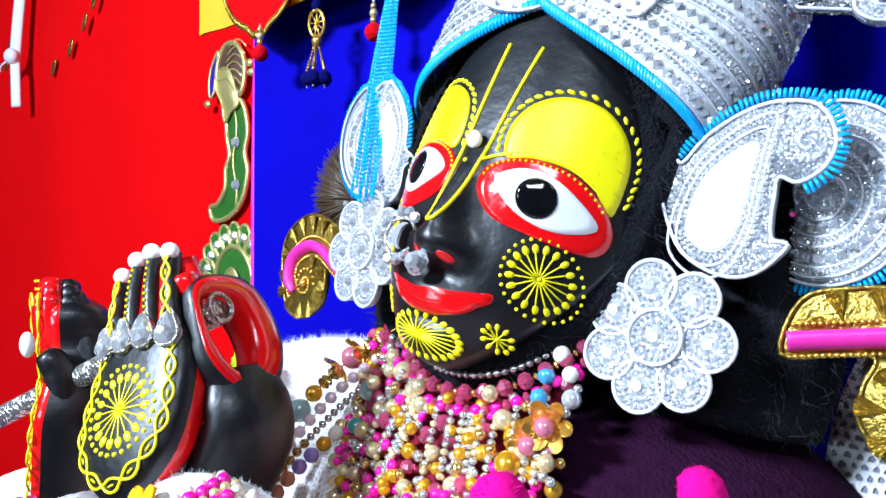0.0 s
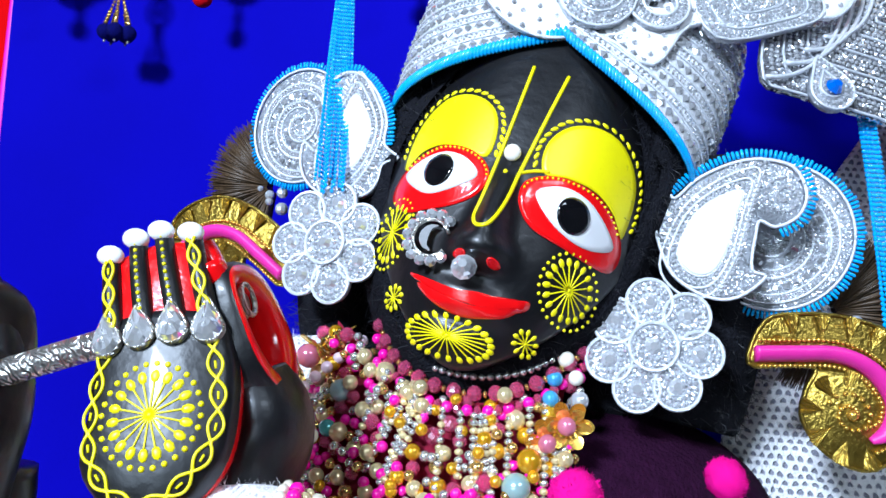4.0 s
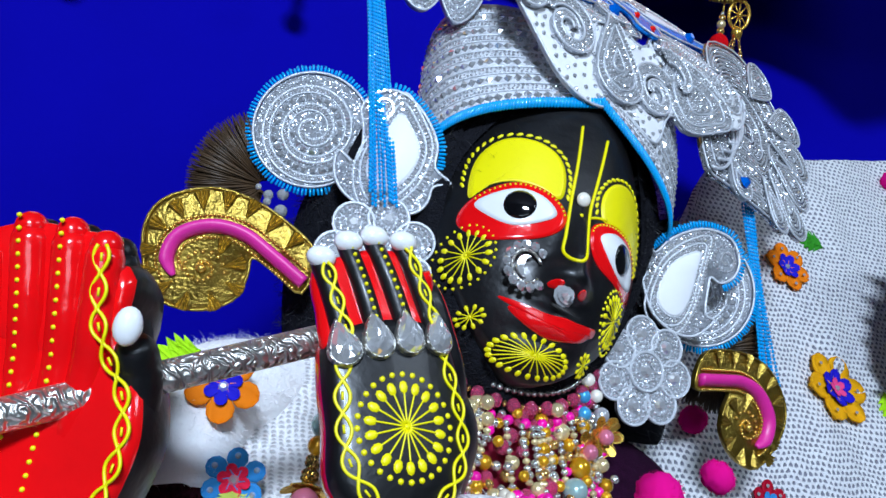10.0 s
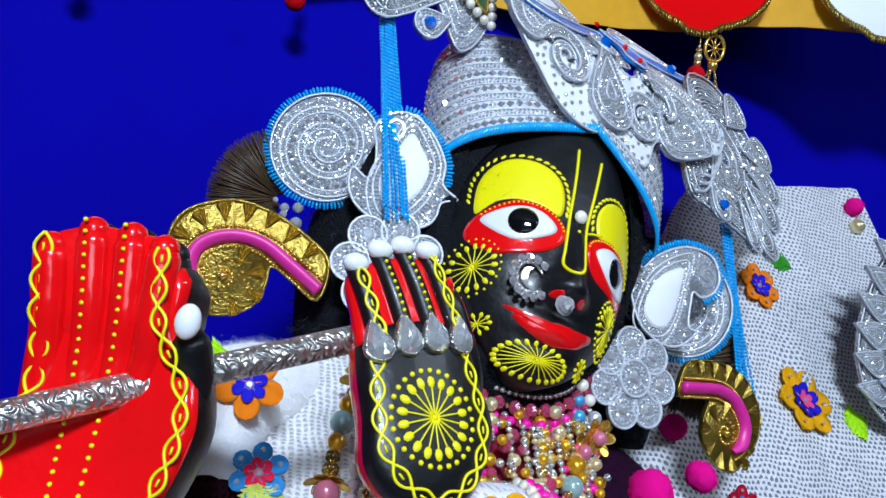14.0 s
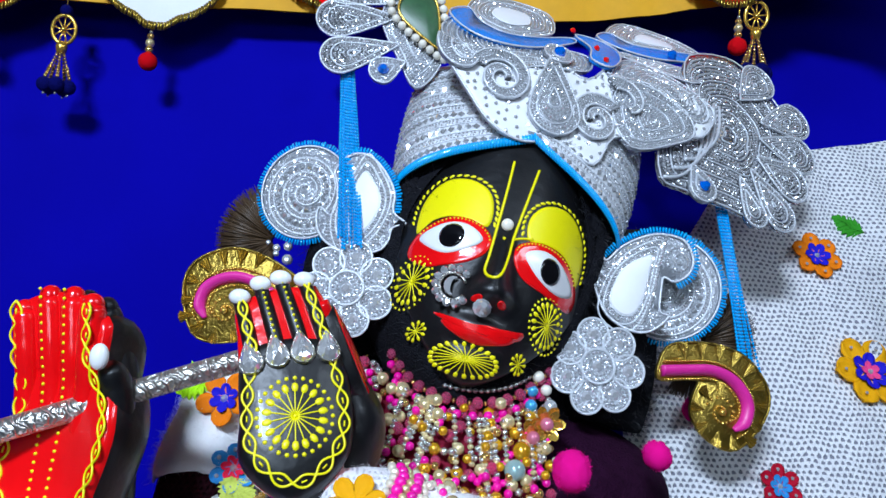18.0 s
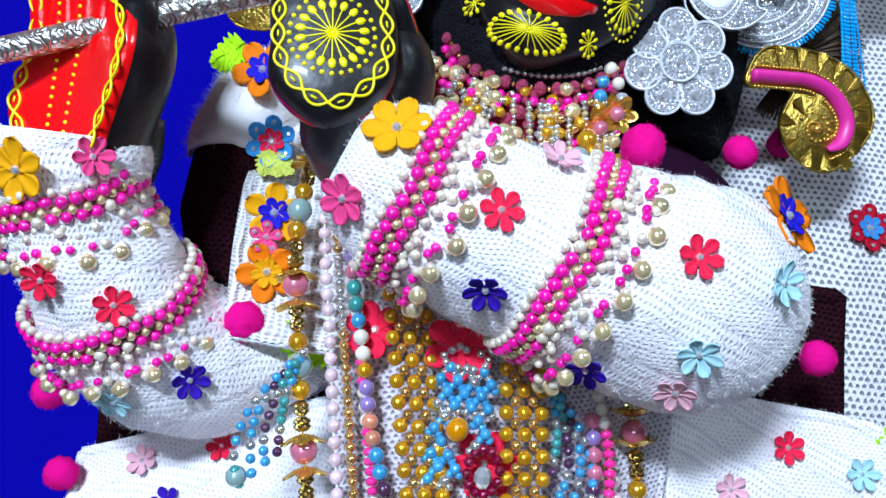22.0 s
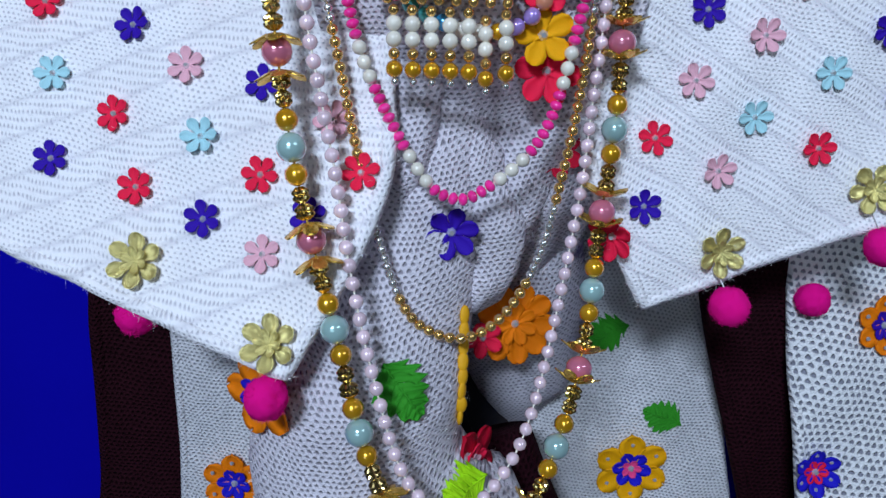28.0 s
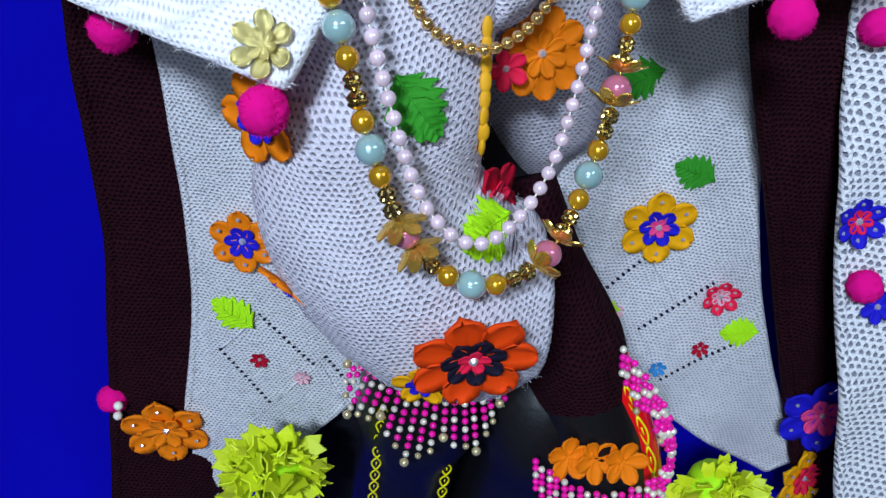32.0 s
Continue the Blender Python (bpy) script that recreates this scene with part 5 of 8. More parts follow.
applique(finial, "field", closed([(-0.262, 1.462), (-0.25, 1.442), (-0.225, 1.433), (-0.2, 1.44), (-0.18, 1.455), (-0.18, 1.49), (-0.22, 1.50), (-0.25, 1.49)], 4), mid, rows=2, inset=0.45)
applique(finial, "blue_tip", closed([(-0.163, 1.45), (-0.152, 1.433), (-0.156, 1.414), (-0.141, 1.407), (-0.127, 1.42), (-0.124, 1.438), (-0.14, 1.45)], 4), lambda a, b, d=0.0: mid(a, b, d - 0.006), mat=M_GLITTER, rows=0, label="blue glitter drop")
applique(finial, "field", closed([(-0.14, 1.405), (-0.104, 1.402), (-0.06, 1.372), (-0.045, 1.385), (-0.07, 1.42), (-0.11, 1.435)], 4), mid, rows=3)
applique(finial, "blue_band", closed([(-0.136, 1.463), (-0.117, 1.45), (-0.079, 1.446), (-0.033, 1.455), (0.005, 1.456), (0.026, 1.444), (0.018, 1.461), (-0.014, 1.473), (-0.056, 1.468), (-0.097, 1.463), (-0.119, 1.476)], 4), lifted, mat=M_GLITTER, rows=0, label="blue glitter band")
applique(finial, "field", closed([(-0.12, 1.478), (-0.095, 1.466), (-0.05, 1.471), (-0.01, 1.476), (-0.03, 1.50), (-0.09, 1.51)], 4), mid, rows=2, inset=0.4)
applique(finial, "field", closed([(-0.125, 1.44), (-0.10, 1.436), (-0.05, 1.42), (-0.03, 1.44), (-0.07, 1.445), (-0.11, 1.447)], 4), mid, rows=1)
for x, z in ((-0.186, 1.412), (-0.06, 1.455)):
    gems = Build()
    gems.gem(mid(x, z, -0.007), mid.normal, 0.0055, 0.004, 0, 8)
    part("blue_stone", gems, M_BLUEGEM, finial, "blue cut stone", smooth=False)
for x, z in ((-0.147, 1.432), (-0.143, 1.415), (-0.165, 1.455)):
    gems = Build()
    gems.gem(mid(x, z, -0.008), mid.normal, 0.003, 0.002, 0, 6)
    part("red_stone", gems, M_RED, finial, "small red stone", smooth=False)

# the spreading side wing
plume = thing("crown_wing", "silver sequin wing with overlapping lobes beside the crown", "ornament", (-0.02, 0.43, 1.35))
applique(plume, "field", closed([(-0.097, 1.314), (-0.092, 1.352), (-0.063, 1.354), (-0.04, 1.395), (-0.055, 1.42), (-0.045, 1.455), (0.0, 1.467), (0.03, 1.455), (0.06, 1.42), (0.066, 1.384), (0.054, 1.352), (0.05, 1.325), (0.012, 1.29), (-0.03, 1.298), (-0.076, 1.307)], 3), wing, mat=M_SILVER2, rows=3, gem=0.0018)
for cx, cz, r, ln, tn in ((0.045, 1.40, 0.02, 0.045, 75), (0.04, 1.372, 0.02, 0.045, 100), (0.028, 1.345, 0.02, 0.04, 120), (0.008, 1.325, 0.017, 0.046, 150), (-0.012, 1.318, 0.012, 0.036, 165), (0.02, 1.43, 0.02, 0.04, 45)):
    ox, oz = (ln - r) * math.sin(radians(tn)), (ln - r) * math.cos(radians(tn))
    applique(plume, "lobe", drop(cx + ox, cz + oz, r, ln, tn + 180), lambda a, b, d=0.0: wing(a, b, d - 0.003), rows=4, gem=0.0017, mat=M_SILVER2)
for k in range(4):
    arc = [(-0.098 + 0.012 * k + 0.055 * math.sin(t * 1.4) * (1 - 0.1 * k), 1.312 + 0.011 * k + 0.085 * t * t * (1 - 0.12 * k)) for t in np.linspace(0, 1, 20)]
    cord, gm = Build(), Build()
    cord.tube([wing(a, b_, -0.004) for a, b_ in arc], 0.0013, 6)
    part("cord", cord, M_PIPE, plume)
    for p, d in evenly([V((a + 0.005, b_ + 0.003, 0)) for a, b_ in arc], 0.0052):
        gm.gem(wing(p.x, p.y, -0.002), wing.normal, 0.0024, 0.0018, 0, 4, 0.6)
    part("mirror_row", gm, M_CRYSTAL, plume, smooth=False)
applique(plume, "petal", drop(-0.06, 1.309, 0.013, 0.022, -20), lambda a, b, d=0.0: wing(a, b, d - 0.005), rows=2)
gems = Build()
gems.gem(wing(-0.06, 1.309, -0.007), wing.normal, 0.0052, 0.004, 0, 8)
part("blue_stone", gems, M_BLUEGEM, plume, "blue cut stone", smooth=False)

# the leaf on the other side, with a feather drop edged in pearls
M_PEARL = material("white_pearl", (0.8, 0.74, 0.63), 0.2, vary=0.08, coat=0.6, spec=0.7, random_hue=0.08)
spray = thing("crown_leaf", "silver sequin leaf with a green drop and pearls beside the crown", "ornament", (-0.34, 0.40, 1.40))
for cx, cz, r, ln, tn in ((-0.372, 1.424, 0.017, 0.05, 80), (-0.366, 1.391, 0.016, 0.05, 70), (-0.372, 1.455, 0.017, 0.05, 100)):
    applique(spray, "lobe", drop(cx, cz, r, ln, tn), lambda a, b, d=0.0: leaf(a, b, d - 0.002), rows=4, gem=0.0016, mat=M_SILVER2)
applique(spray, "petal", drop(-0.330, 1.382, 0.0115, 0.02, 60), lambda a, b, d=0.0: leaf(a, b, d - 0.004), rows=2)
applique(spray, "stem", closed([(-0.302, 1.372), (-0.318, 1.396), (-0.335, 1.43), (-0.325, 1.46), (-0.29, 1.46), (-0.28, 1.42), (-0.285, 1.39)], 4), leaf, rows=3)
gems = Build()
gems.gem(leaf(-0.330, 1.382, -0.006), leaf.normal, 0.005, 0.004, 0, 8)
part("blue_stone", gems, M_BLUEGEM, spray, "blue cut stone", smooth=False)
M_GREEN_FEATHER = material("green_feather", (0.02, 0.09, 0.03), 0.4, vary=0.5, scale=150, sheen=0.5)
fd = drop(-0.306, 1.441, 0.017, 0.04, 150)
fb = Build()
fb.plate(fd, lambda a, b, d: leaf(a, b, d - 0.006), 0.003)
part("feather_drop", fb, M_GREEN_FEATHER, spray, "dark green feather drop with gold edge")
fb = Build()
fb.tube([leaf(a, b_, -0.007) for a, b_ in fd + fd[:2]], 0.0011, 6)
part("gold_edge", fb, M_GOLD, spray)
ring = scaled(fd, 1.32)
for p, d in evenly([V((a, b_, 0)) for a, b_ in ring], 0.0078):
    fb = Build()
    fb.ball(leaf(p.x, p.y, -0.006), 0.0037, 0, 12, 8)
    part("pearl", fb, M_PEARL, spray)


# ---- earrings ----
def frame_place(origin, right, up):
    right, up = V(right).normalized(), V(up)
    up = (up - right * up.dot(right)).normalized()
    out = right.cross(up)

    def place(a, b, d=0.0):
        return V(origin) + right * a + up * b - out * d

    place.normal = out
    return place


def fringe_of(outline, place, r=0.0012, reach=0.0048, step=0.0023):
    """A fringe of short bead stalks round an edge."""
    f = Build()
    cx, cz = sum(p[0] for p in outline) / len(outline), sum(p[1] for p in outline) / len(outline)
    for p, d in evenly([V((a, b, 0)) for a, b in outline], step):
        o = V((d.y, -d.x, 0))
        if o.dot(V((p.x - cx, p.y - cz, 0))) < 0:
            o = -o
        a0, a1 = p + o * 0.0006, p + o * reach * random.uniform(0.85, 1.1)
        f.tube([place(a0.x, a0.y, 0.001), place(a1.x, a1.y, 0.001)], r * 0.8, 5)
        f.ball(place(a1.x, a1.y, 0.001), r * 0.75, 0, 6, 4)
    return f


def earring(side, disc_c, pais_c, flow_c):
    """side 1: to the statue's left ear; -1 mirrored."""
    s = side
    er = thing("earring", "large silver earring of disc, paisley and flower edged with turquoise beads", "earring", tuple(pais_c), "pair of earrings")
    dp = frame_place(disc_c, (0.95, -0.25, 0), (0.05 * s, 0.1, 1))
    pp = frame_place(V(pais_c) + V((0, -0.004, 0)), (0.97, -0.05 if s > 0 else -0.3, 0), (0.02, 0.12, 1))
    fp = frame_place(V(flow_c), (0.99, 0.05 if s > 0 else -0.2, 0), (0, 0.15, 1))
    ra, rb = (0.0415, 0.0425) if s > 0 else (0.0378, 0.0388)
    circ = [(ra * math.cos(a), rb * math.sin(a)) for a in np.linspace(0, 2 * math.pi, 49)[:-1]]
    db = Build()
    db.plate(circ, dp, 0.004)
    disc = part("disc", db, M_SILVER, er)
    part("bead_fringe", fringe_of(circ + circ[:1], dp), M_BLUEBEAD, disc, "fringe of turquoise glass beads")
    # one spiral arm: cord, small stones, cut mirrors, small stones
    small, cord = Build(), Build()

    def arm(off, turns, first=0.0):
        """Points along the spiral, a share of an arm's width in from its outer cord."""
        pts = []
        for t in np.linspace(first, turns, int(60 * (turns - first)) + 2):
            f = max(0.03, 0.97 - 0.36 * (t + off) + 0.02 * t * t)
            w = -0.55 - 2 * math.pi * t
            pts.append(V((-s * ra * f * math.cos(w), rb * f * math.sin(w), 0)))
        return pts

    ring = [dp(a, b, -0.0006) for a, b in circ + circ[:2]]
    cord.tube(ring, 0.0009, 5)
    cord.tube([dp(p.x, p.y, -0.0006) for p in arm(0, 2.7)], 0.0009, 5)
    cord.tube([dp(p.x, p.y, -0.0005) for p in arm(0.3, 2.3)], 0.0006, 5)
    for off, turns in ((0.1, 2.6), (0.2, 2.5), (0.86, 1.7)):
        for p, d in evenly(arm(off, turns), 0.0026):
            small.gem(dp(p.x, p.y, -0.0002), dp.normal + V((random.uniform(-.42, .42), 0, random.uniform(-.42, .42))), 0.00125, 0.0012, 0, 6)
    for p, d in evenly(arm(0.56, 1.35), 0.0058):
        big = Build()
        big.gem(dp(p.x, p.y, 0), dp.normal + V((random.uniform(-.5, .5), 0, random.uniform(-.5, .5))), 0.0031, 0.002, 0, 4, math.atan2(p.y, p.x))
        part("mirror", big, M_MIRROR, disc, smooth=False)
    part("stone_band", small, M_CRYSTAL, disc, smooth=False)
    part("cord", cord, M_PIPE, disc)
    # paisley with a white drop
    shape = [(-34, 10), (-30, -8), (-20, -27), (0, -38), (18, -37), (33, -24), (25, -20), (26, 0), (28, 8), (37, 5), (49, 12), (53, 25), (45, 40), (26, 44), (8, 40), (-10, 30), (-22, 18), (-28, 22)]
    other = [(-36, -4), (-36, -18), (-28, -30), (-12, -38), (3, -39), (18, -35), (24, -27), (26, -17), (36, -13), (25, -5), (24, 10), (15, 26), (2, 38), (-11, 41), (-23, 34), (-27, 25), (-24, 16), (-22, 2), (-25, -10)]
    outl = closed([(a * 0.0009, b * 0.00095) for a, b in shape], 4) if s > 0 else closed([(a * 0.001, b * 0.001) for a, b in other], 4)
    pb = Build()
    pb.plate(outl, pp, 0.005)
    pais = part("paisley", pb, M_SILVER, er)
    edge = Build()
    edge.tube([pp(a, b, -0.0005) for a, b in outl + outl[:2]], 0.001, 6)
    drop_shape = [(-16, -14), (-8, -24), (2, -23), (9, -10), (13, 10), (15, 23), (2, 18), (-10, 6)] if s > 0 else [(-16, -3), (-15, -17), (-8, -26), (3, -21), (11, -9), (13, 5), (6, 18), (-2, 26), (-8, 15)]
    field = closed([(a * 0.001, b * 0.001) for a, b in drop_shape], 5)
    for sc in (1.02, 1.3, 1.55):
        ff = scaled(field, sc)
        edge.tube([pp(a, b, -0.0006) for a, b in ff + ff[:2]], 0.0008, 5)
    part("piping", edge, M_PIPE, pais)
    fb = Build()
    fb.plate(field, lambda a, b, d: pp(a, b, d - 0.0018), 0.0014)
    part("white_field", fb, M_FELT_WHITE, pais, "plain white satin field")
    st = Build()
    for sc in (1.1, 1.2, 1.4, 1.48, 1.65, 1.75):
        ff = scaled(field, sc)
        for p, d in evenly([V((a, b, 0)) for a, b in ff], 0.0028):
            if inside((p.x, p.y), scaled(outl, 0.97)):
                st.gem(pp(p.x, p.y, -0.0002), pp.normal + V((random.uniform(-.42, .42), 0, random.uniform(-.42, .42))), 0.00135, 0.0013, 0, 6)
    for t in np.linspace(0, 1, 34):
        rr = 0.0125 * (1 - 0.8 * t)
        st.gem(pp((0.037 if s > 0 else -0.014) + rr * math.cos(11 * t), (0.022 if s > 0 else 0.029) + rr * math.sin(11 * t), -0.0003), pp.normal, 0.0014, 0.0013, 0, 6)
    part("stone_band", st, M_CRYSTAL, pais, smooth=False)
    rim = ((-31, 16), (-22, 20), (-10, 31), (8, 41), (26, 45), (45, 41), (53, 26), (49, 11), (38, 4)) if s > 0 else ((-24, 34), (-12, 43), (2, 40), (17, 27), (27, 10), (28, -6))
    top = smooth_path([(a * 0.0009, b * 0.00095, 0) for a, b in rim], 6)
    part("bead_fringe", fringe_of([(p.x, p.y) for p in top], lambda a, b, d: pp(a, b, d - 0.001)), M_BLUEBEAD, pais, "fringe of turquoise glass beads")
    # hanging flower of seven round petals
    fl = part("flower", (lambda q: (q.plate([(0.0135 * math.cos(a), 0.0135 * math.sin(a)) for a in np.linspace(0, 2 * math.pi, 25)[:-1]], lambda a, b, d: fp(a, b, d - 0.0015), 0.005), q)[1])(Build()), M_SILVER, er)
    for k in range(8):
        if k == 7:
            cx, cz, pr = 0, 0, 0.0128
        else:
            a = math.pi / 2 + 0.15 * s + 2 * math.pi * k / 7
            cx, cz, pr = 0.0243 * math.cos(a), 0.0243 * math.sin(a), 0.0122
        lift = 0.002 if k == 7 else 0
        pl = Build()
        ro = [(cx + pr * math.cos(q), cz + pr * math.sin(q)) for q in np.linspace(0, 2 * math.pi, 25)[:-1]]
        pl.plate(ro, lambda a, b, d: fp(a, b, d - lift), 0.0035)
        pl.tube([fp(a, b, -0.0006 - lift) for a, b in ro + ro[:2]], 0.001, 6, 1)
        for rad, cnt, gr in ((0.80, 22, 0.0013), (0.55, 15, 0.0013)):
            for q in np.linspace(0, 2 * math.pi, cnt + 1)[:-1]:
                pl.gem(fp(cx + pr * rad * math.cos(q), cz + pr * rad * math.sin(q), -lift), fp.normal + V((random.uniform(-.42, .42), 0, random.uniform(-.42, .42))), gr, 0.0014, 2, 6)
        pl.gem(fp(cx, cz, -lift), fp.normal, 0.0046, 0.003, 2, 9)
        part("petal" if k < 7 else "centre", pl, [M_SILVER, M_PIPE, M_CRYSTAL], fl, smooth=False)
    return er


earring(1, (-0.083, 0.390, 1.2255), (-0.121, 0.367, 1.224), (-0.147, 0.349, 1.159))
earring(-1, (-0.3825, 0.405, 1.277), (-0.333, 0.372, 1.266), (-0.338, 0.353, 1.200))


def bead_tassel(top, bottom, strands, width, sway):
    ts = thing("bead_tassel", "long tassel of turquoise glass bead strings hanging from the crown", "tassel", tuple(top), "bead tassels")
    for k in range(strands):
        f = k / (strands - 1) - 0.5
        st = Build()
        pts = smooth_path([V(top) + V((f * width * 0.55, random.uniform(-0.002, 0.002), 0)), V(top).lerp(V(bottom), 0.5) + V((f * width * 0.8 + random.uniform(-0.001, 0.001), sway * f, 0)), V(bottom) + V((f * width, random.uniform(-0.002, 0.002), random.uniform(-0.006, 0.006)))], 10)
        for p, d in evenly(pts, 0.0029):
            st.ball(p, 0.00118, 0, 6, 4, (1, 1, 1.2))
        part("bead_string", st, M_BLUEBEAD, ts)


bead_tassel((-0.3595, 0.405, 1.384), (-0.3395, 0.354, 1.233), 11, 0.018, 0.004)
bead_tassel((-0.033, 0.412, 1.302), (-0.012, 0.386, 1.158), 9, 0.015, 0.002)


# ---- gold hooks, bristle fans ----
def hook(side, centre, turn):
    s = side
    hk = thing("hook_ornament", "gold foil hook ornament with a curved pink satin band", "ornament", tuple(centre), "pair of gold hooks")
    t = radians(turn)
    fp = frame_place(centre, (0.97, 0.22 * s, 0), (0, 0.1, 1))

    def place(a, b, d=0.0):
        a, b = -s * a * 0.001, b * 0.001
        return fp(a * math.cos(t) - b * math.sin(t), a * math.sin(t) + b * math.cos(t), d)

    shape = [(-33, 15), (-27, 38), (0, 51), (27, 48), (53, 36), (69, 22), (66, -3), (47, 7), (33, 13), (32, 0), (26, -15), (5, -24), (-20, -18)]
    outl = closed(shape, 4)
    b = Build()
    b.plate(outl if s < 0 else outl[::-1], place, 0.004)
    b.tube([place(x, y, 0) for x, y in outl + outl[:2]], 0.0011, 6)
    part("base", b, M_GOLDFOIL, hk)
    band = smooth_path([(x, y, 0) for x, y in ((-10, -6), (-16, 4), (-13, 17), (-2, 25), (12, 28), (28, 25), (46, 15), (66, 3))], 8)
    n = len(band)
    b = Build()
    b.tube([place(p.x, p.y, -0.002) for p in band], [0.0052 * min(1, 0.35 + 0.09 * i) for i in range(n)], 10, 0, 0.7)
    part("pink_band", b, M_PINKSATIN, hk, "curved pink satin band")
    b = Build()
    for off in (7.2, -6.6):
        edge = []
        for i in range(1, n - 1):
            d = (band[i + 1] - band[i - 1]).normalized()
            edge.append(band[i] + V((-d.y, d.x, 0)) * off)
        for p, d in evenly(edge, 2.7):
            b.ball(place(p.x, p.y, -0.001), 0.00125, 0, 8, 5)
    for i in range(26):
        a = i * 0.42
        r = 13.5 - i * 0.48
        b.ball(place(5 + r * math.cos(a), 1 + r * math.sin(a) * 0.9, -0.001), 0.00125, 0, 8, 5)
    b.ball(place(5, 1, -0.002), 0.003, 0, 12, 8)
    part("bead_edging", b, M_GOLD, hk)
    # pleated foil leaves along the outer edge and round the spiral
    leaves = [(-24 + 0, 8, 195), (-22, 22, 160), (-14, 33, 130), (-2, 40, 105), (12, 42, 85), (26, 40, 68), (40, 33, 58), (54, 25, 50), (22, 6, 20), (24, -6, -20), (14, -15, -60), (0, -17, -100), (-13, -12, -135), (14, 14, 75), (-24, -5, -170)]
    for x, y, ang in leaves:
        b = Build()
        a0 = radians(ang)
        for k in range(7):
            w = a0 + (k - 3) * 0.17
            z = 0.0012 if k % 2 else 0.0028
            p0, p1 = (x - 5 * math.cos(a0), y - 5 * math.sin(a0)), (x + 8.5 * math.cos(w), y + 8.5 * math.sin(w))
            p2 = (x + 8.5 * math.cos(w + 0.17), y + 8.5 * math.sin(w + 0.17))
            b.add([place(*p0, -0.0006), place(*p1, -z), place(*p2, -(0.004 - z)), place(*p0, 0.0004), place(*p1, -z + 0.001), place(*p2, -(0.003 - z))], [(0, 1, 2), (3, 5, 4), (1, 4, 5, 2)])
        part("foil_leaf", b, M_GOLDFOIL, hk, smooth=False)


hook(-1, (-0.438, 0.392, 1.174), 0)
hook(1, (-0.036, 0.374, 1.128), -26)
M_BRISTLE = material("brown_bristle", (0.075, 0.042, 0.02), 0.45, vary=0.5, scale=300)


def bristle_fan(c, rad, a0, a1):
    fan = thing("bristle_fan", "fan of stiff brown bristles behind the earring", "fan", tuple(c), "bristle fans")
    b = Build()
    for k in range(1100):
        a = radians(random.uniform(a0, a1))
        r = rad * random.uniform(0.86, 1.0)
        y = random.uniform(-0.004, 0.006)
        st = V(c) + V((0.004 * math.cos(a), y, 0.004 * math.sin(a)))
        en = V(c) + V((r * math.cos(a + random.uniform(-0.03, 0.03)), y + random.uniform(-0.004, 0.004), r * math.sin(a)))
        b.tube([st, st.lerp(en, 0.55) + V((0, random.uniform(-0.001, 0.001), 0)), en], [0.0006, 0.0005, 0.0002], 4)
    part("bristle_tuft", b, M_BRISTLE, fan)
    b = Build()
    for k in range(5):
        b.ball(V(c) + V((random.uniform(-0.006, 0.014), -0.012, random.uniform(-0.016, 0.0))), 0.0045 - 0.0006 * k, 0, 10, 7)
    part("stone_cluster", b, M_CRYSTAL, fan, smooth=False)


bristle_fan((-0.404, 0.42, 1.236), 0.050, 85, 262)
bristle_fan((-0.048, 0.405, 1.185), 0.05, -120, 70)

# ---- jewels on the face and fingers ----
M_CLEAR = material("clear_cut_glass", (0.95, 0.96, 0.99), 0.02, 0.66, vary=0.3, scale=260)
ring = thing("nose_ring", "silver nose ring set with clear round stones", "jewellery", tuple(head(-26, -8, -36)))
for k in range(11):
    a = radians(55 + 262 * k / 10)
    b = Build()
    c_ = head(-26.5 + 12.2 * math.cos(a), -13.5 - 1.5 * math.cos(a), -36.5 + 13 * math.sin(a))
    b.gem(c_, -HY + V((random.uniform(-.15, .15), 0, random.uniform(-.15, .15))), 0.0031, 0.0022, 0, 9)
    part("stone", b, M_MIRROR, ring, smooth=False)
b = Build()
b.tube([head(-26.5 + 9.2 * math.cos(a), -12.5, -36.5 + 9.8 * math.sin(a)) for a in np.linspace(radians(28), radians(332), 30)], 0.0009, 8)
part("hoop", b, M_METAL, ring)
b = Build()
cres = [(-26 + 6.8 * math.cos(a), -36 + 7.2 * math.sin(a)) for a in np.linspace(radians(80), radians(280), 13)] + [(-26.5 + 1.5 * math.cos(a), -36 + 5.5 * math.sin(a)) for a in np.linspace(radians(270), radians(90), 9)]
b.plate(cres, lambda p_, q_, d: head(p_, -12.2 + d * 1000, q_), 0.002)
part("crescent", b, M_CLEAR, ring, "clear crescent stone inside the hoop", smooth=False)
stud = thing("nose_drop", "round clear cut stone hanging under the nose", "jewellery", tuple(head(-4, -24, -49)))
b = Build()
for k in range(3):
    b.gem(head(-4, -20 - 2.4 * k, -48), -HY, 0.0066 - 0.0011 * k, 0.0026, 0, 10, 0.3 * k)
part("stone", b, M_CRYSTAL, stud, smooth=False)
b = Build()
b.ball(head(-1, -14, 19.5), 0.0046, 0, 14, 10, (1, 0.6, 1))
whole("brow_pearl", b, M_PEARL, "round pearl set between the painted brows", "jewellery", tuple(head(-1, -12, 19.5)))
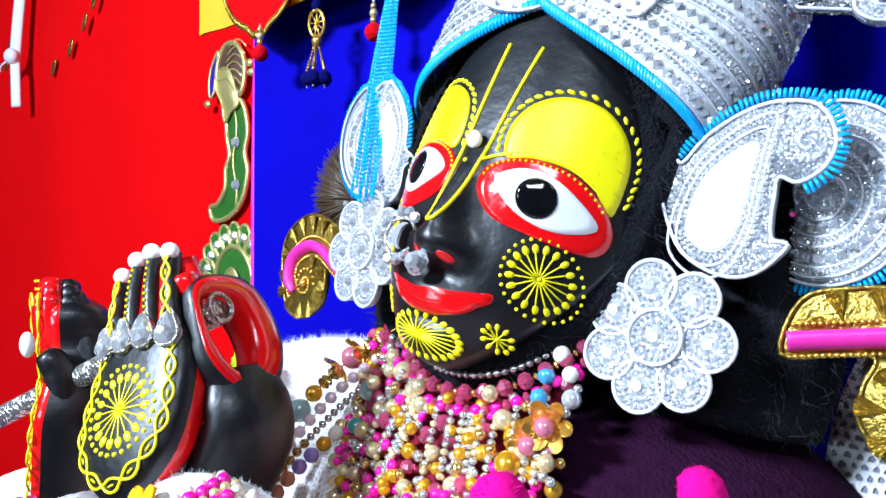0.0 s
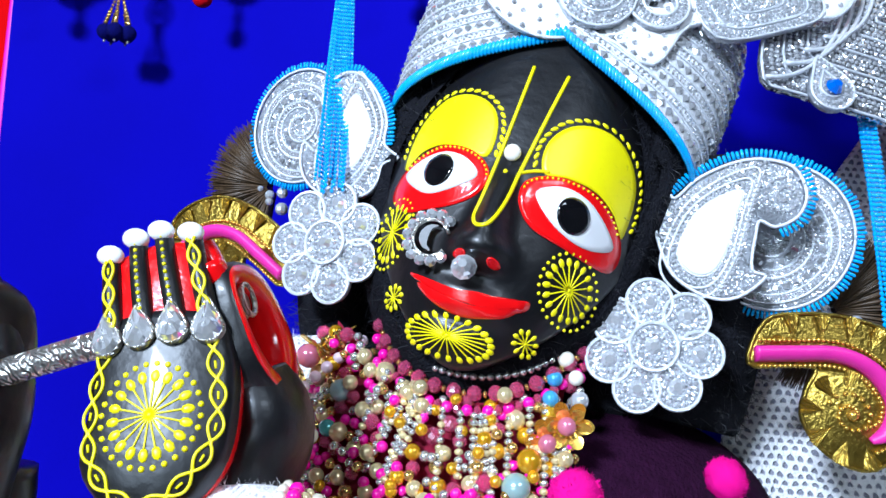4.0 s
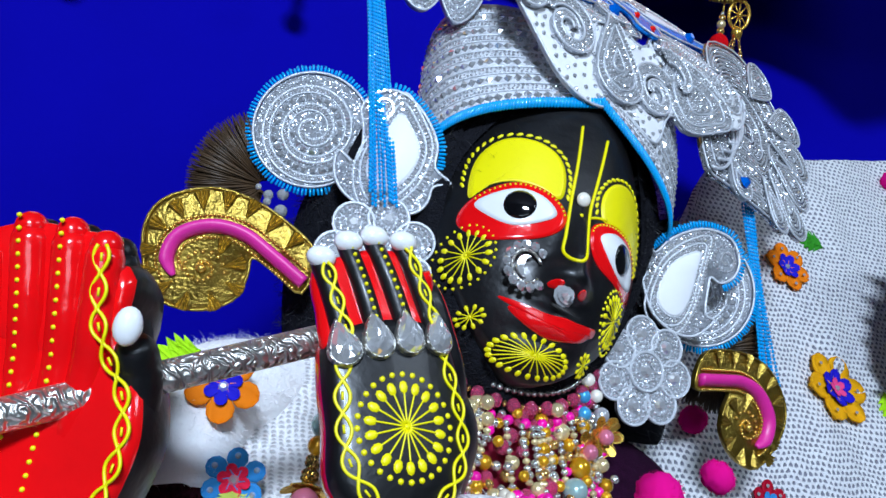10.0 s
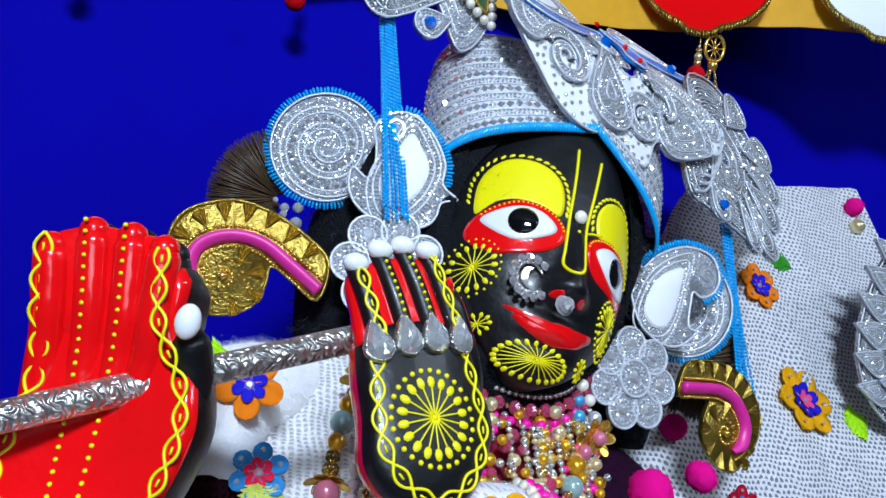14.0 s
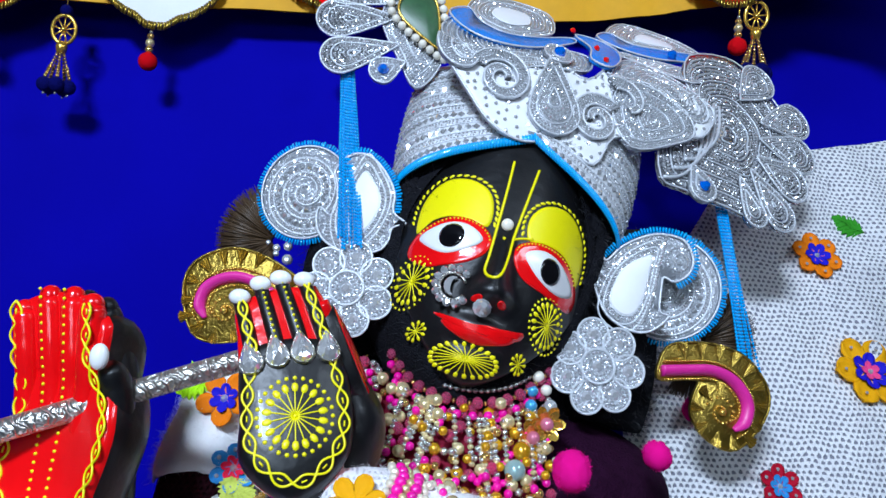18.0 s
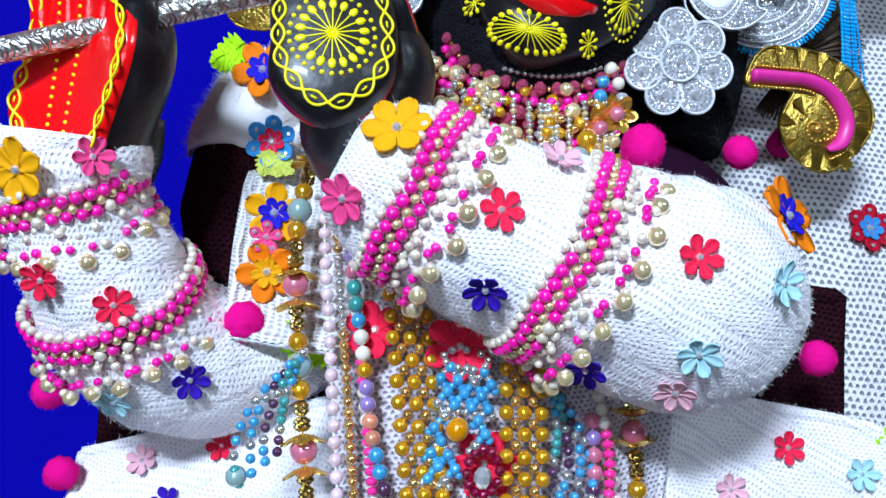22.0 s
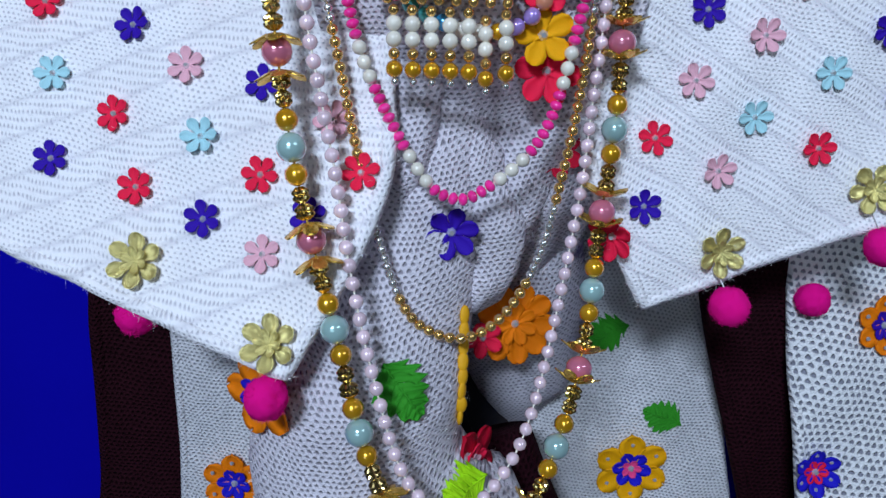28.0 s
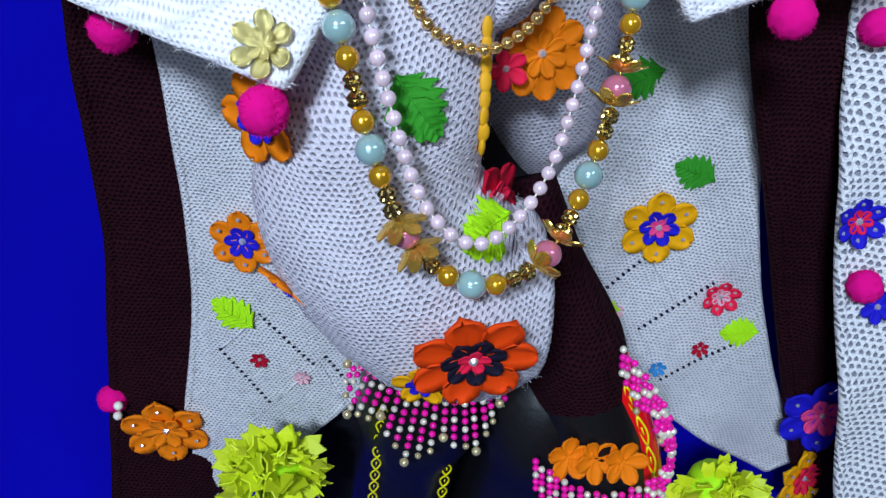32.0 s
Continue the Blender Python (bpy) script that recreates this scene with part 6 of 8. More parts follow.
for (a0, b0), dx in zip(near_roots, (-1, -0.5, 0, 1)):
    dr = thing("drop_stone", "clear pear-cut stone tied over a finger", "jewellery", tuple(near(a0 + dx, b0 - 4, 6)), "four pear-cut stones")
    for nm, sc, l0, mat in (("setting", 1.06, 3.0, M_METAL), ("stone", 1.0, 4.4, M_CLEAR)):
        b = Build()
        o = drop(a0 + dx, b0 - 5, 6.6 * sc, 13.0 * sc, -10 + 5 * dx)
        if nm == "setting":
            b.plate(o, lambda p, q, d: near(p, q, l0 - d * 1000), 0.003)
        else:
            m_ = len(o)
            cxx, cyy = sum(p[0] for p in o) / m_, sum(p[1] for p in o) / m_
            rg = random.Random(int(a0) + 40)
            m2 = 13
            verts = [near(cxx + (p - cxx) * s_, cyy + (q - cyy) * s_, l_ + rg.uniform(-0.8, 0.8) * (s_ < 0.9)) for s_, l_, o_ in ((1.0, l0 - 2, 0), (0.74, l0 + 0.8, 1), (0.42, l0 + 2.2, 0), (0.16, l0 + 2.5, 1)) for p, q in o[o_::2]]
            fc = []
            for k in range(3):
                sh = 1 if k % 2 == 0 else 0
                for i in range(m2):
                    j = (i + 1) % m2
                    lo, hi = k * m2, (k + 1) * m2
                    if sh:
                        fc += [(lo + i, lo + j, hi + i), (lo + j, hi + j, hi + i)]
                    else:
                        fc += [(lo + i, hi + j, hi + i), (lo + i, lo + j, hi + j)]
            b.add(verts, fc + [tuple(3 * m2 + i for i in range(m2))])
        part(nm, b, mat, dr, smooth=False)


# ---- beads ----
def pearl_mat(name, color, rough=0.16, metal=0.3):
    return material(name, color, rough, metal, vary=0.08, scale=200, coat=1.0, random_hue=0.12)


BEAD = {
    "pearl": M_PEARL,
    "gold": pearl_mat("gold_pearl", (0.85, 0.42, 0.016), 0.2, 0.62),
    "brass": pearl_mat("bright_gold_bead", (0.8, 0.49, 0.15), 0.13, 0.82),
    "lightgold": pearl_mat("pale_gold_bead", (0.86, 0.7, 0.38), 0.16, 0.6),
    "silver": pearl_mat("silver_bead", (0.76, 0.75, 0.72), 0.14, 0.8),
    "aqua": pearl_mat("aqua_pearl", (0.38, 0.58, 0.56)),
    "rose": pearl_mat("pale_rose_pearl", (0.9, 0.68, 0.75), 0.15, 0.2),
    "pink": pearl_mat("pink_pearl", (0.72, 0.2, 0.3)),
    "magenta": pearl_mat("magenta_bead", (0.9, 0.003, 0.33), 0.22, 0.0),
    "crystalpink": material("pink_glass_bead", (0.85, 0.12, 0.26), 0.05, vary=0.08, trans=0.65, coat=0.5, random_hue=0.1),
    "hotpink": pearl_mat("hot_pink_glass", (0.95, 0.03, 0.3), 0.1, 0.0),
    "lilac": pearl_mat("lilac_pearl", (0.42, 0.28, 0.68)),
    "peach": pearl_mat("peach_pearl", (0.85, 0.33, 0.2)),
    "blue": pearl_mat("sky_blue_pearl", (0.06, 0.38, 0.7)),
    "plum": pearl_mat("plum_pearl", (0.1, 0.035, 0.09)),
    "teal": pearl_mat("teal_pearl", (0.06, 0.36, 0.34)),
    "garnet": pearl_mat("garnet_glass", (0.22, 0.0, 0.03), 0.06),
    "orange": pearl_mat("orange_stone", (0.8, 0.3, 0.0), 0.1),
    "cream": pearl_mat("cream_pearl", (0.88, 0.79, 0.63), 0.15, 0.3),
    "clear": M_CRYSTAL,
}
BEAD_MESH = {}
M_ANTIQUE = material("antique_gold", (0.66, 0.5, 0.2), 0.2, 1.0, vary=0.3, scale=400)


def bead(parent, p, r, kind, name="bead", stretch=1.0, along=None, faceted=False):
    """One bead as a part of its own; beads of a kind share a mesh."""
    key = (kind, faceted)
    if key not in BEAD_MESH:
        q = Build()
        q.ball((0, 0, 0), 1.0, 0, 8 if faceted else 14, 5 if faceted else 9)
        BEAD_MESH[key] = q.mesh("bead", BEAD[kind], smooth=not faceted)
    ob = new(name, BEAD_MESH[key])
    ob.parent = parent
    m = V(along).to_track_quat("Z", "Y") if along is not None else V((random.uniform(-1, 1), 0.2, 1)).to_track_quat("Z", "Y")
    ob.matrix_local = Matrix.LocRotScale(V(p) - base_of(parent), m, (r, r, r * stretch))
    return ob


def string_beads(parent, pts, pattern, thread=None, skip=0.0):
    """Beads threaded on a curve; the pattern repeats (kind, radius, stretch)."""
    path = smooth_path(pts, 14)
    lengths = [0.0]
    for a, b in zip(path, path[1:]):
        lengths.append(lengths[-1] + (b - a).length)
    s, i = skip, 0
    if thread:
        t = Build()
        t.tube(path, 0.0006, 5)
        part("thread", t, thread, parent)
    while True:
        kind, r, st = pattern[i % len(pattern)]
        s += r * st
        if s > lengths[-1]:
            break
        k = int(np.searchsorted(lengths, s)) - 1
        k = max(0, min(k, len(path) - 2))
        f = (s - lengths[k]) / max(lengths[k + 1] - lengths[k], 1e-9)
        p, d = path[k].lerp(path[k + 1], f), (path[k + 1] - path[k])
        if kind == "gap":
            pass
        elif kind == "cap":
            gold_cap(parent, p, d, r * 4.6)
        elif kind == "ridged":
            ridged_bead(parent, p, d, r, st)
        else:
            bead(parent, p, r, kind, "bead", st, d, kind == "crystalpink")
        s += r * st + 0.0002
        i += 1


CAP_MESH, RIDGED_MESH = [], []


def ridged_bead(parent, p, d, r, stretch):
    """A fluted gold bead with a pierced waist."""
    if not RIDGED_MESH:
        q = Build()
        prof = ((0.42, -1.0), (0.6, -0.86), (0.98, -0.5), (1.0, -0.22), (0.8, 0.0), (1.0, 0.22), (0.98, 0.5), (0.6, 0.86), (0.42, 1.0))
        q.grid(lambda u, v: (lambda g: (g * math.cos(6.2832 * u), g * math.sin(6.2832 * u), prof[int(v * 8 + 0.5)][1]))(prof[int(v * 8 + 0.5)][0] * (1.0 if int(u * 28 + 0.5) % 2 else 0.84)), 28, 8, 0, True)
        RIDGED_MESH.append(q.mesh("ridged_bead", M_ANTIQUE, smooth=False))
    ob = new("ridged_bead", RIDGED_MESH[0])
    ob.parent = parent
    ob.matrix_local = Matrix.LocRotScale(V(p) - base_of(parent), V(d).to_track_quat("Z", "Y"), (r, r, r * stretch))


def gold_cap(parent, p, d, r):
    """A flower-shaped gold bead cap of six pointed petals."""
    if not CAP_MESH:
        q = Build()
        n = 48
        rim = [0.55 + 0.45 * abs(math.cos(3 * 2 * math.pi * i / n)) ** 0.8 for i in range(n)]
        v = []
        for dz in (0.0, 0.06):
            for f in (0.12, 0.6, 1.0):
                for i in range(n):
                    a = 2 * math.pi * i / n
                    v.append((f * rim[i] * math.cos(a), f * rim[i] * math.sin(a), dz + 0.34 * f * f * rim[i] + 0.03 * math.cos(12 * math.pi * i / n)))
        faces = [(j * n + i, j * n + (i + 1) % n, (j + 1) * n + (i + 1) % n, (j + 1) * n + i) for j in (0, 1, 3, 4) for i in range(n)]
        faces += [(2 * n + i, 2 * n + (i + 1) % n, 5 * n + (i + 1) % n, 5 * n + i) for i in range(n)] + [(i, (i + 1) % n, 3 * n + (i + 1) % n, 3 * n + i) for i in range(n)]
        q.add(v, faces)
        CAP_MESH.append(q.mesh("bead_cap", M_GOLD, smooth=False))
    ob = new("bead_cap", CAP_MESH[0])
    ob.parent = parent
    ob.matrix_local = Matrix.LocRotScale(V(p) - base_of(parent), V(d).to_track_quat("Z", "Y"), (r, r, r))


def necklace(label, pts, pattern, thread=None, skip=0.0):
    nk = thing("necklace", label, "necklace", pts[len(pts) // 2], "long necklaces")
    string_beads(nk, pts, pattern, thread, skip)
    return nk


PINKBALL = [("ridged", 0.0042, 0.94), ("ridged", 0.0047, 0.84), ("cap", 0.0028, 0.4), ("pink", 0.0074, 0.95), ("cap", 0.0028, 0.4), ("ridged", 0.0047, 0.84), ("ridged", 0.0042, 0.94)]
TRIO = [("gold", 0.0055, 1), ("aqua", 0.0072, 1), ("gold", 0.0055, 1)]
A_PATH = [(-0.318, 0.362, 1.152), (-0.343, 0.342, 1.130), (-0.358, 0.317, 1.102), (-0.367, 0.285, 1.06), (-0.366, 0.256, 1.02), (-0.352, 0.233, 0.953), (-0.331, 0.205, 0.869), (-0.307, 0.172, 0.786), (-0.276, 0.143, 0.709), (-0.257, 0.128, 0.66), (-0.233, 0.122, 0.618), (-0.199, 0.122, 0.602), (-0.167, 0.140, 0.614), (-0.150, 0.168, 0.658), (-0.143, 0.196, 0.70), (-0.146, 0.211, 0.753), (-0.149, 0.225, 0.815), (-0.155, 0.234, 0.862), (-0.161, 0.240, 0.911), (-0.17, 0.25, 0.96)]
necklace("long necklace of gold, aqua and gold-capped pink pearls", A_PATH, PINKBALL + (TRIO + PINKBALL) * 5 + TRIO + PINKBALL[:2] + (TRIO + PINKBALL) * 8, M_GOLD, 0.0077)
B_PATH = [(-0.31, 0.36, 1.146), (-0.338, 0.330, 1.115), (-0.352, 0.292, 1.075), (-0.354, 0.266, 1.04), (-0.337, 0.236, 0.964), (-0.325, 0.219, 0.91), (-0.310, 0.197, 0.849), (-0.288, 0.174, 0.784), (-0.275, 0.157, 0.742), (-0.257, 0.139, 0.694), (-0.234, 0.125, 0.645), (-0.206, 0.125, 0.625), (-0.180, 0.150, 0.636), (-0.166, 0.178, 0.672), (-0.160, 0.214, 0.764), (-0.163, 0.225, 0.821), (-0.169, 0.236, 0.89), (-0.187, 0.248, 0.955)]
necklace("long necklace of pale rose pearls", B_PATH, [("rose", 0.0036, 1), ("gap", 0.0006, 1)], M_PEARL)
C_PATH = [(-0.302, 0.355, 1.14), (-0.33, 0.325, 1.108), (-0.345, 0.288, 1.07), (-0.346, 0.263, 1.035), (-0.327, 0.236, 0.953), (-0.31, 0.219, 0.877), (-0.294, 0.205, 0.829), (-0.275, 0.188, 0.776), (-0.261, 0.180, 0.742), (-0.245, 0.176, 0.712), (-0.228, 0.176, 0.70), (-0.209, 0.178, 0.699), (-0.192, 0.187, 0.71), (-0.181, 0.194, 0.734), (-0.176, 0.2, 0.766), (-0.173, 0.212, 0.816), (-0.174, 0.222, 0.865), (-0.18, 0.24, 0.93)]
necklace("long necklace of small bright gold beads with silver sections", C_PATH, [("brass", 0.0029, 1)] * 6 + [("silver", 0.0025, 0.9)] * 9 + [("brass", 0.0029, 1)] * 10, M_GOLD)
D_PATH = [(-0.338, 0.258, 1.035), (-0.32, 0.238, 0.96), (-0.304, 0.222, 0.896), (-0.291, 0.212, 0.85), (-0.275, 0.203, 0.818), (-0.249, 0.194, 0.783), (-0.233, 0.19, 0.772), (-0.216, 0.192, 0.776), (-0.189, 0.203, 0.807), (-0.181, 0.215, 0.862), (-0.18, 0.228, 0.921), (-0.19, 0.245, 0.96)]
necklace("necklace of hot pink glass beads and white pearls", D_PATH, [("hotpink", 0.0034, 0.72)] * 7 + [("pearl", 0.0036, 1)] * 3, M_PEARL)
E_PATH = [(-0.322, 0.318, 1.098), (-0.335, 0.285, 1.07), (-0.338, 0.262, 1.04), (-0.33, 0.245, 1.001), (-0.32, 0.237, 0.967), (-0.311, 0.229, 0.932), (-0.303, 0.223, 0.91), (-0.292, 0.218, 0.886), (-0.27, 0.213, 0.862), (-0.235, 0.212, 0.85), (-0.209, 0.212, 0.857), (-0.196, 0.217, 0.878), (-0.188, 0.224, 0.911), (-0.192, 0.235, 0.945)]
necklace("necklace of large many-coloured pearls", E_PATH, [(k, 0.0044, 1) for k in ("pearl", "gold", "lilac", "lilac", "peach", "peach", "blue", "blue", "plum", "plum", "pink", "pink", "lilac", "pink", "teal", "teal", "blue", "pearl")], M_PEARL)

# flat lattice collar of gold pearls hanging in two bands to a fringed plate
plaque = thing("gold_collar", "collar of gold pearl lattice with a fringed lower plate", "necklace", (-0.25, 0.215, 0.87))


def gold_y(z):
    return 0.222 + 0.28 * (z - 0.93)


TILT_Z = 0.106
for (x0, z0), (x1, z1), n in (((-0.3055, 1.02), (-0.2765, 0.900), 12), ((-0.238, 1.012), (-0.2245, 0.903), 11)):
    for k in range(n):
        z = z0 + (z1 - z0) * k / (n - 1)
        x = x0 + (x1 - x0) * k / (n - 1)
        for j in (-1, 0, 1):
            bead(plaque, (x + j * 0.0094, gold_y(z) - 0.001 * (1 - abs(j)), z + TILT_Z * 0.0094 * j + random.uniform(-0.0004, 0.0004)), 0.0041, "gold", "gold_pearl")
        for j in (-0.5, 0.5):
            bead(plaque, (x + j * 0.0094 + 0.001, gold_y(z) - 0.002, z - 0.0054 + TILT_Z * 0.0094 * j), 0.003, "brass", "spacer_bead")
for row, (z, kind, r, cnt) in enumerate(((0.8925, "brass", 0.0026, 9), (0.8865, "pearl", 0.0041, 9), (0.8815, "brass", 0.0026, 8), (0.8765, "gold", 0.0042, 9), (0.8713, "brass", 0.0026, 8), (0.866, "gold", 0.0042, 9), (0.8608, "brass", 0.0026, 8))):
    for k in range(cnt):
        dx = (0.0079 * k if cnt == 9 else 0.0079 * (k + 0.5))
        bead(plaque, (-0.282 + 0.0007 * row + dx, gold_y(z) - 0.001 - (0.001 if kind == "brass" else 0), z + TILT_Z * dx), r, kind, "plate_bead")
for k in range(7):
    dx = 0.0087 * k
    low = 0.004 if k == 5 else 0.0
    for q, (z, kind, r) in enumerate(((0.8565, "brass", 0.0026), (0.8508, "pearl", 0.0038), (0.844, "pearl", 0.0038), (0.8377, "brass", 0.0028), (0.831, "gold", 0.0041), (0.8255, "silver", 0.0019))):
        bead(plaque, (-0.2705 + dx + 0.001 * q, gold_y(z) - 0.001 + (0.004 if k == 5 else 0), z + TILT_Z * dx - low), r, kind, "fringe_bead")

# blue bead pendant between the bands
pend = thing("bead_pendant", "pendant of sky blue beads in loops with red and orange stones", "pendant", (-0.262, 0.226, 0.94))


def loop_of(cx, cz, rx, rz, n, kind, r, y0=-0.004):
    for k in range(n):
        a = 2 * math.pi * (k + 0.3) / n
        z = cz + rz * math.sin(a)
        bead(pend, (cx + rx * math.cos(a), gold_y(z) + y0, z), r, kind)


for row in range(10):
    z = 0.965 - 0.0062 * row
    for x in ((-0.0135, -0.0045, 0.0045, 0.0135) if row % 2 else (-0.009, 0.0, 0.009)):
        cx, cz = x, z - 0.935
        if math.hypot(cx, cz) < 0.008 or (0.004 < x < 0.02 and 0.902 < z < 0.926):
            continue
        bead(pend, (-0.2625 + x, gold_y(z) - 0.003, z), 0.0031, "blue" if (row + int(x * 1000)) % 5 else "silver")
        for dx in (-0.0024, 0.0024):
            bead(pend, (-0.2625 + x + dx, gold_y(z) - 0.002, z - 0.0034), 0.0024, "blue" if row % 3 else "silver")
loop_of(-0.248, 0.916, 0.0085, 0.011, 12, "garnet", 0.0028)
loop_of(-0.264, 0.97, 0.012, 0.005, 9, "silver", 0.0024)
bead(pend, (-0.264, gold_y(0.935) - 0.005, 0.935), 0.0062, "orange", "orange_stone", 1.1)
bead(pend, (-0.248, gold_y(0.914) - 0.006, 0.914), 0.0048, "clear", "clear_stone", 1.3, (0, 0, 1), True)
for cx, dz in ((-0.362, 0), (-0.204, 0.0)):
    ew = thing("bead_tuft", "cluster of small sky blue beads with a grey glass drop", "necklace", (cx, 0.225, 0.92), "blue bead clusters")
    side = -1 if cx < -0.3 else 1
    for n_ in range(4):
        for k in range(11):
            t = k / 10
            z = 0.962 - (0.05 + 0.006 * n_) * t
            x = cx - side * 0.012 + side * (0.006 + 0.007 * n_) * math.sin(2.2 * t)
            bead(ew, (x, gold_y(z) + (0.006 if side > 0 else -0.002) + 0.002 * math.sin(3 * n_ + k), z), 0.0027, ("blue", "teal", "plum", "blue")[(n_ + k // 4) % 4] if k % 4 else "silver")
    bead(ew, (cx + side * 0.012, gold_y(0.9) - 0.002, 0.897), 0.0056, "aqua", "glass_drop")

# ---- the mass of beads round the neck ----
def neck_y(x, z):
    return 0.332 - 0.5 * (1.135 - z) + 3.2 * (x + 0.243) ** 2


M_GARNETCLOTH = material("dark_red_cloth", (0.22, 0.01, 0.03), 0.8, vary=0.2, spec=0.1)
bib = thing("neck_beads", "thick bib of pink, gold and pearl bead strings round the neck", "necklace", (-0.245, 0.32, 1.1))
COLLAR = [(-0.302, 0.352, 1.158), (-0.285, 0.338, 1.138), (-0.262, 0.325, 1.129), (-0.235, 0.322, 1.127), (-0.21, 0.328, 1.133), (-0.19, 0.342, 1.146), (-0.178, 0.356, 1.158)]
for off, pat in (((0, 0.004, 0.0085), [("silver", 0.0021, 1)]), ((0, 0, 0), [("crystalpink", 0.0047, 0.9), ("brass", 0.002, 0.6)]), ((0, -0.002, -0.0085), [("magenta", 0.0032, 1), ("crystalpink", 0.003, 0.7)])):
    string_beads(bib, [V(p) + V(off) for p in COLLAR], pat)
for k in range(16):
    x = -0.288 + 0.006 * k
    z0 = 1.118 + 6.5 * (x + 0.24) ** 2
    ln = 0.038 + 0.012 * math.sin(k * 2.3)
    pts = [(x + 0.004 * math.sin(k) + 0.02 * t * (-0.5 if k < 6 else 0.2), neck_y(x, z0 - ln * t) - 0.004, z0 - ln * t) for t in (0, 0.33, 0.66, 1)]
    string_beads(bib, pts, [("silver", 0.0024, 0.8), ("silver", 0.0024, 0.8), ("lightgold", 0.0024, 0.8)])
    bead(bib, (pts[-1][0], pts[-1][1] - 0.002, pts[-1][2] - 0.005), 0.0032, "magenta")
rng = random.Random(4)
placed = []
for _ in range(9000):
    x, z = rng.uniform(-0.338, -0.183), rng.uniform(1.045, 1.15)
    top = 1.127 + 5.0 * (x + 0.243) ** 2 - 0.004
    if z > top or len(placed) > 560:
        continue
    inner = abs(x + 0.243) < 0.04 and z > 1.085
    if inner and rng.random() < 0.85:
        continue
    kind, r = rng.choice((("lightgold", 0.0064), ("lightgold", 0.0056), ("lightgold", 0.005), ("brass", 0.0042), ("crystalpink", 0.0048), ("crystalpink", 0.004), ("lightgold", 0.0045), ("magenta", 0.003), ("magenta", 0.0027), ("gold", 0.0046), ("brass", 0.003), ("gold", 0.0046), ("silver", 0.003), ("silver", 0.0026)))
    y = neck_y(x, z) - rng.uniform(0, 0.004)
    if all((x - a) ** 2 + (z - c) ** 2 > (0.82 * (r + s)) ** 2 for a, c, s in placed):
        placed.append((x, z, r))
        bead(bib, (x, y, z), r, kind, faceted=kind == "crystalpink")
        if rng.random() < 0.4:
            k2, r2 = rng.choice((("magenta", 0.003), ("silver", 0.0026), ("gold", 0.0034), ("brass", 0.003), ("lightgold", 0.0045)))
            bead(bib, (x + rng.uniform(-0.006, 0.006), y - r - r2 * 0.4, z + rng.uniform(-0.006, 0.006)), r2, k2)
# a cloth ground under the beads
b = Build()
b.grid(lambda u, v: (-0.330 + 0.138 * u, neck_y(-0.330 + 0.138 * u, 1.04 + 0.1 * v) + 0.005, 1.04 + (0.080 + 4.5 * (0.138 * u - 0.087) ** 2) * v), 24, 16)
part("ground", b, M_GARNETCLOTH, bib, "dark red cloth showing between the beads")
for (x, z) in ((-0.188, 1.117), (-0.197, 1.107)):
    gold_cap(bib, (x, 0.322, z), (0.2, -1, 0.1), 0.013)
    gold_cap(bib, (x, 0.3205, z), (0.3, -1, -0.2), 0.0115)
    bead(bib, (x, 0.317, z), 0.005, "pink")
for x, z, k, r in ((-0.192, 1.148, "pearl", 0.0046), (-0.186, 1.139, "pearl", 0.0042), (-0.197, 1.138, "blue", 0.0045), (-0.198, 1.128, "blue", 0.0045), (-0.183, 1.128, "clear", 0.005), (-0.205, 1.098, "gold", 0.0068), (-0.21, 1.086, "aqua", 0.0075), (-0.315, 1.118, "aqua", 0.0065), (-0.318, 1.098, "teal", 0.005)):
    bead(bib, (x, neck_y(x, z) - 0.006, z), r, k)


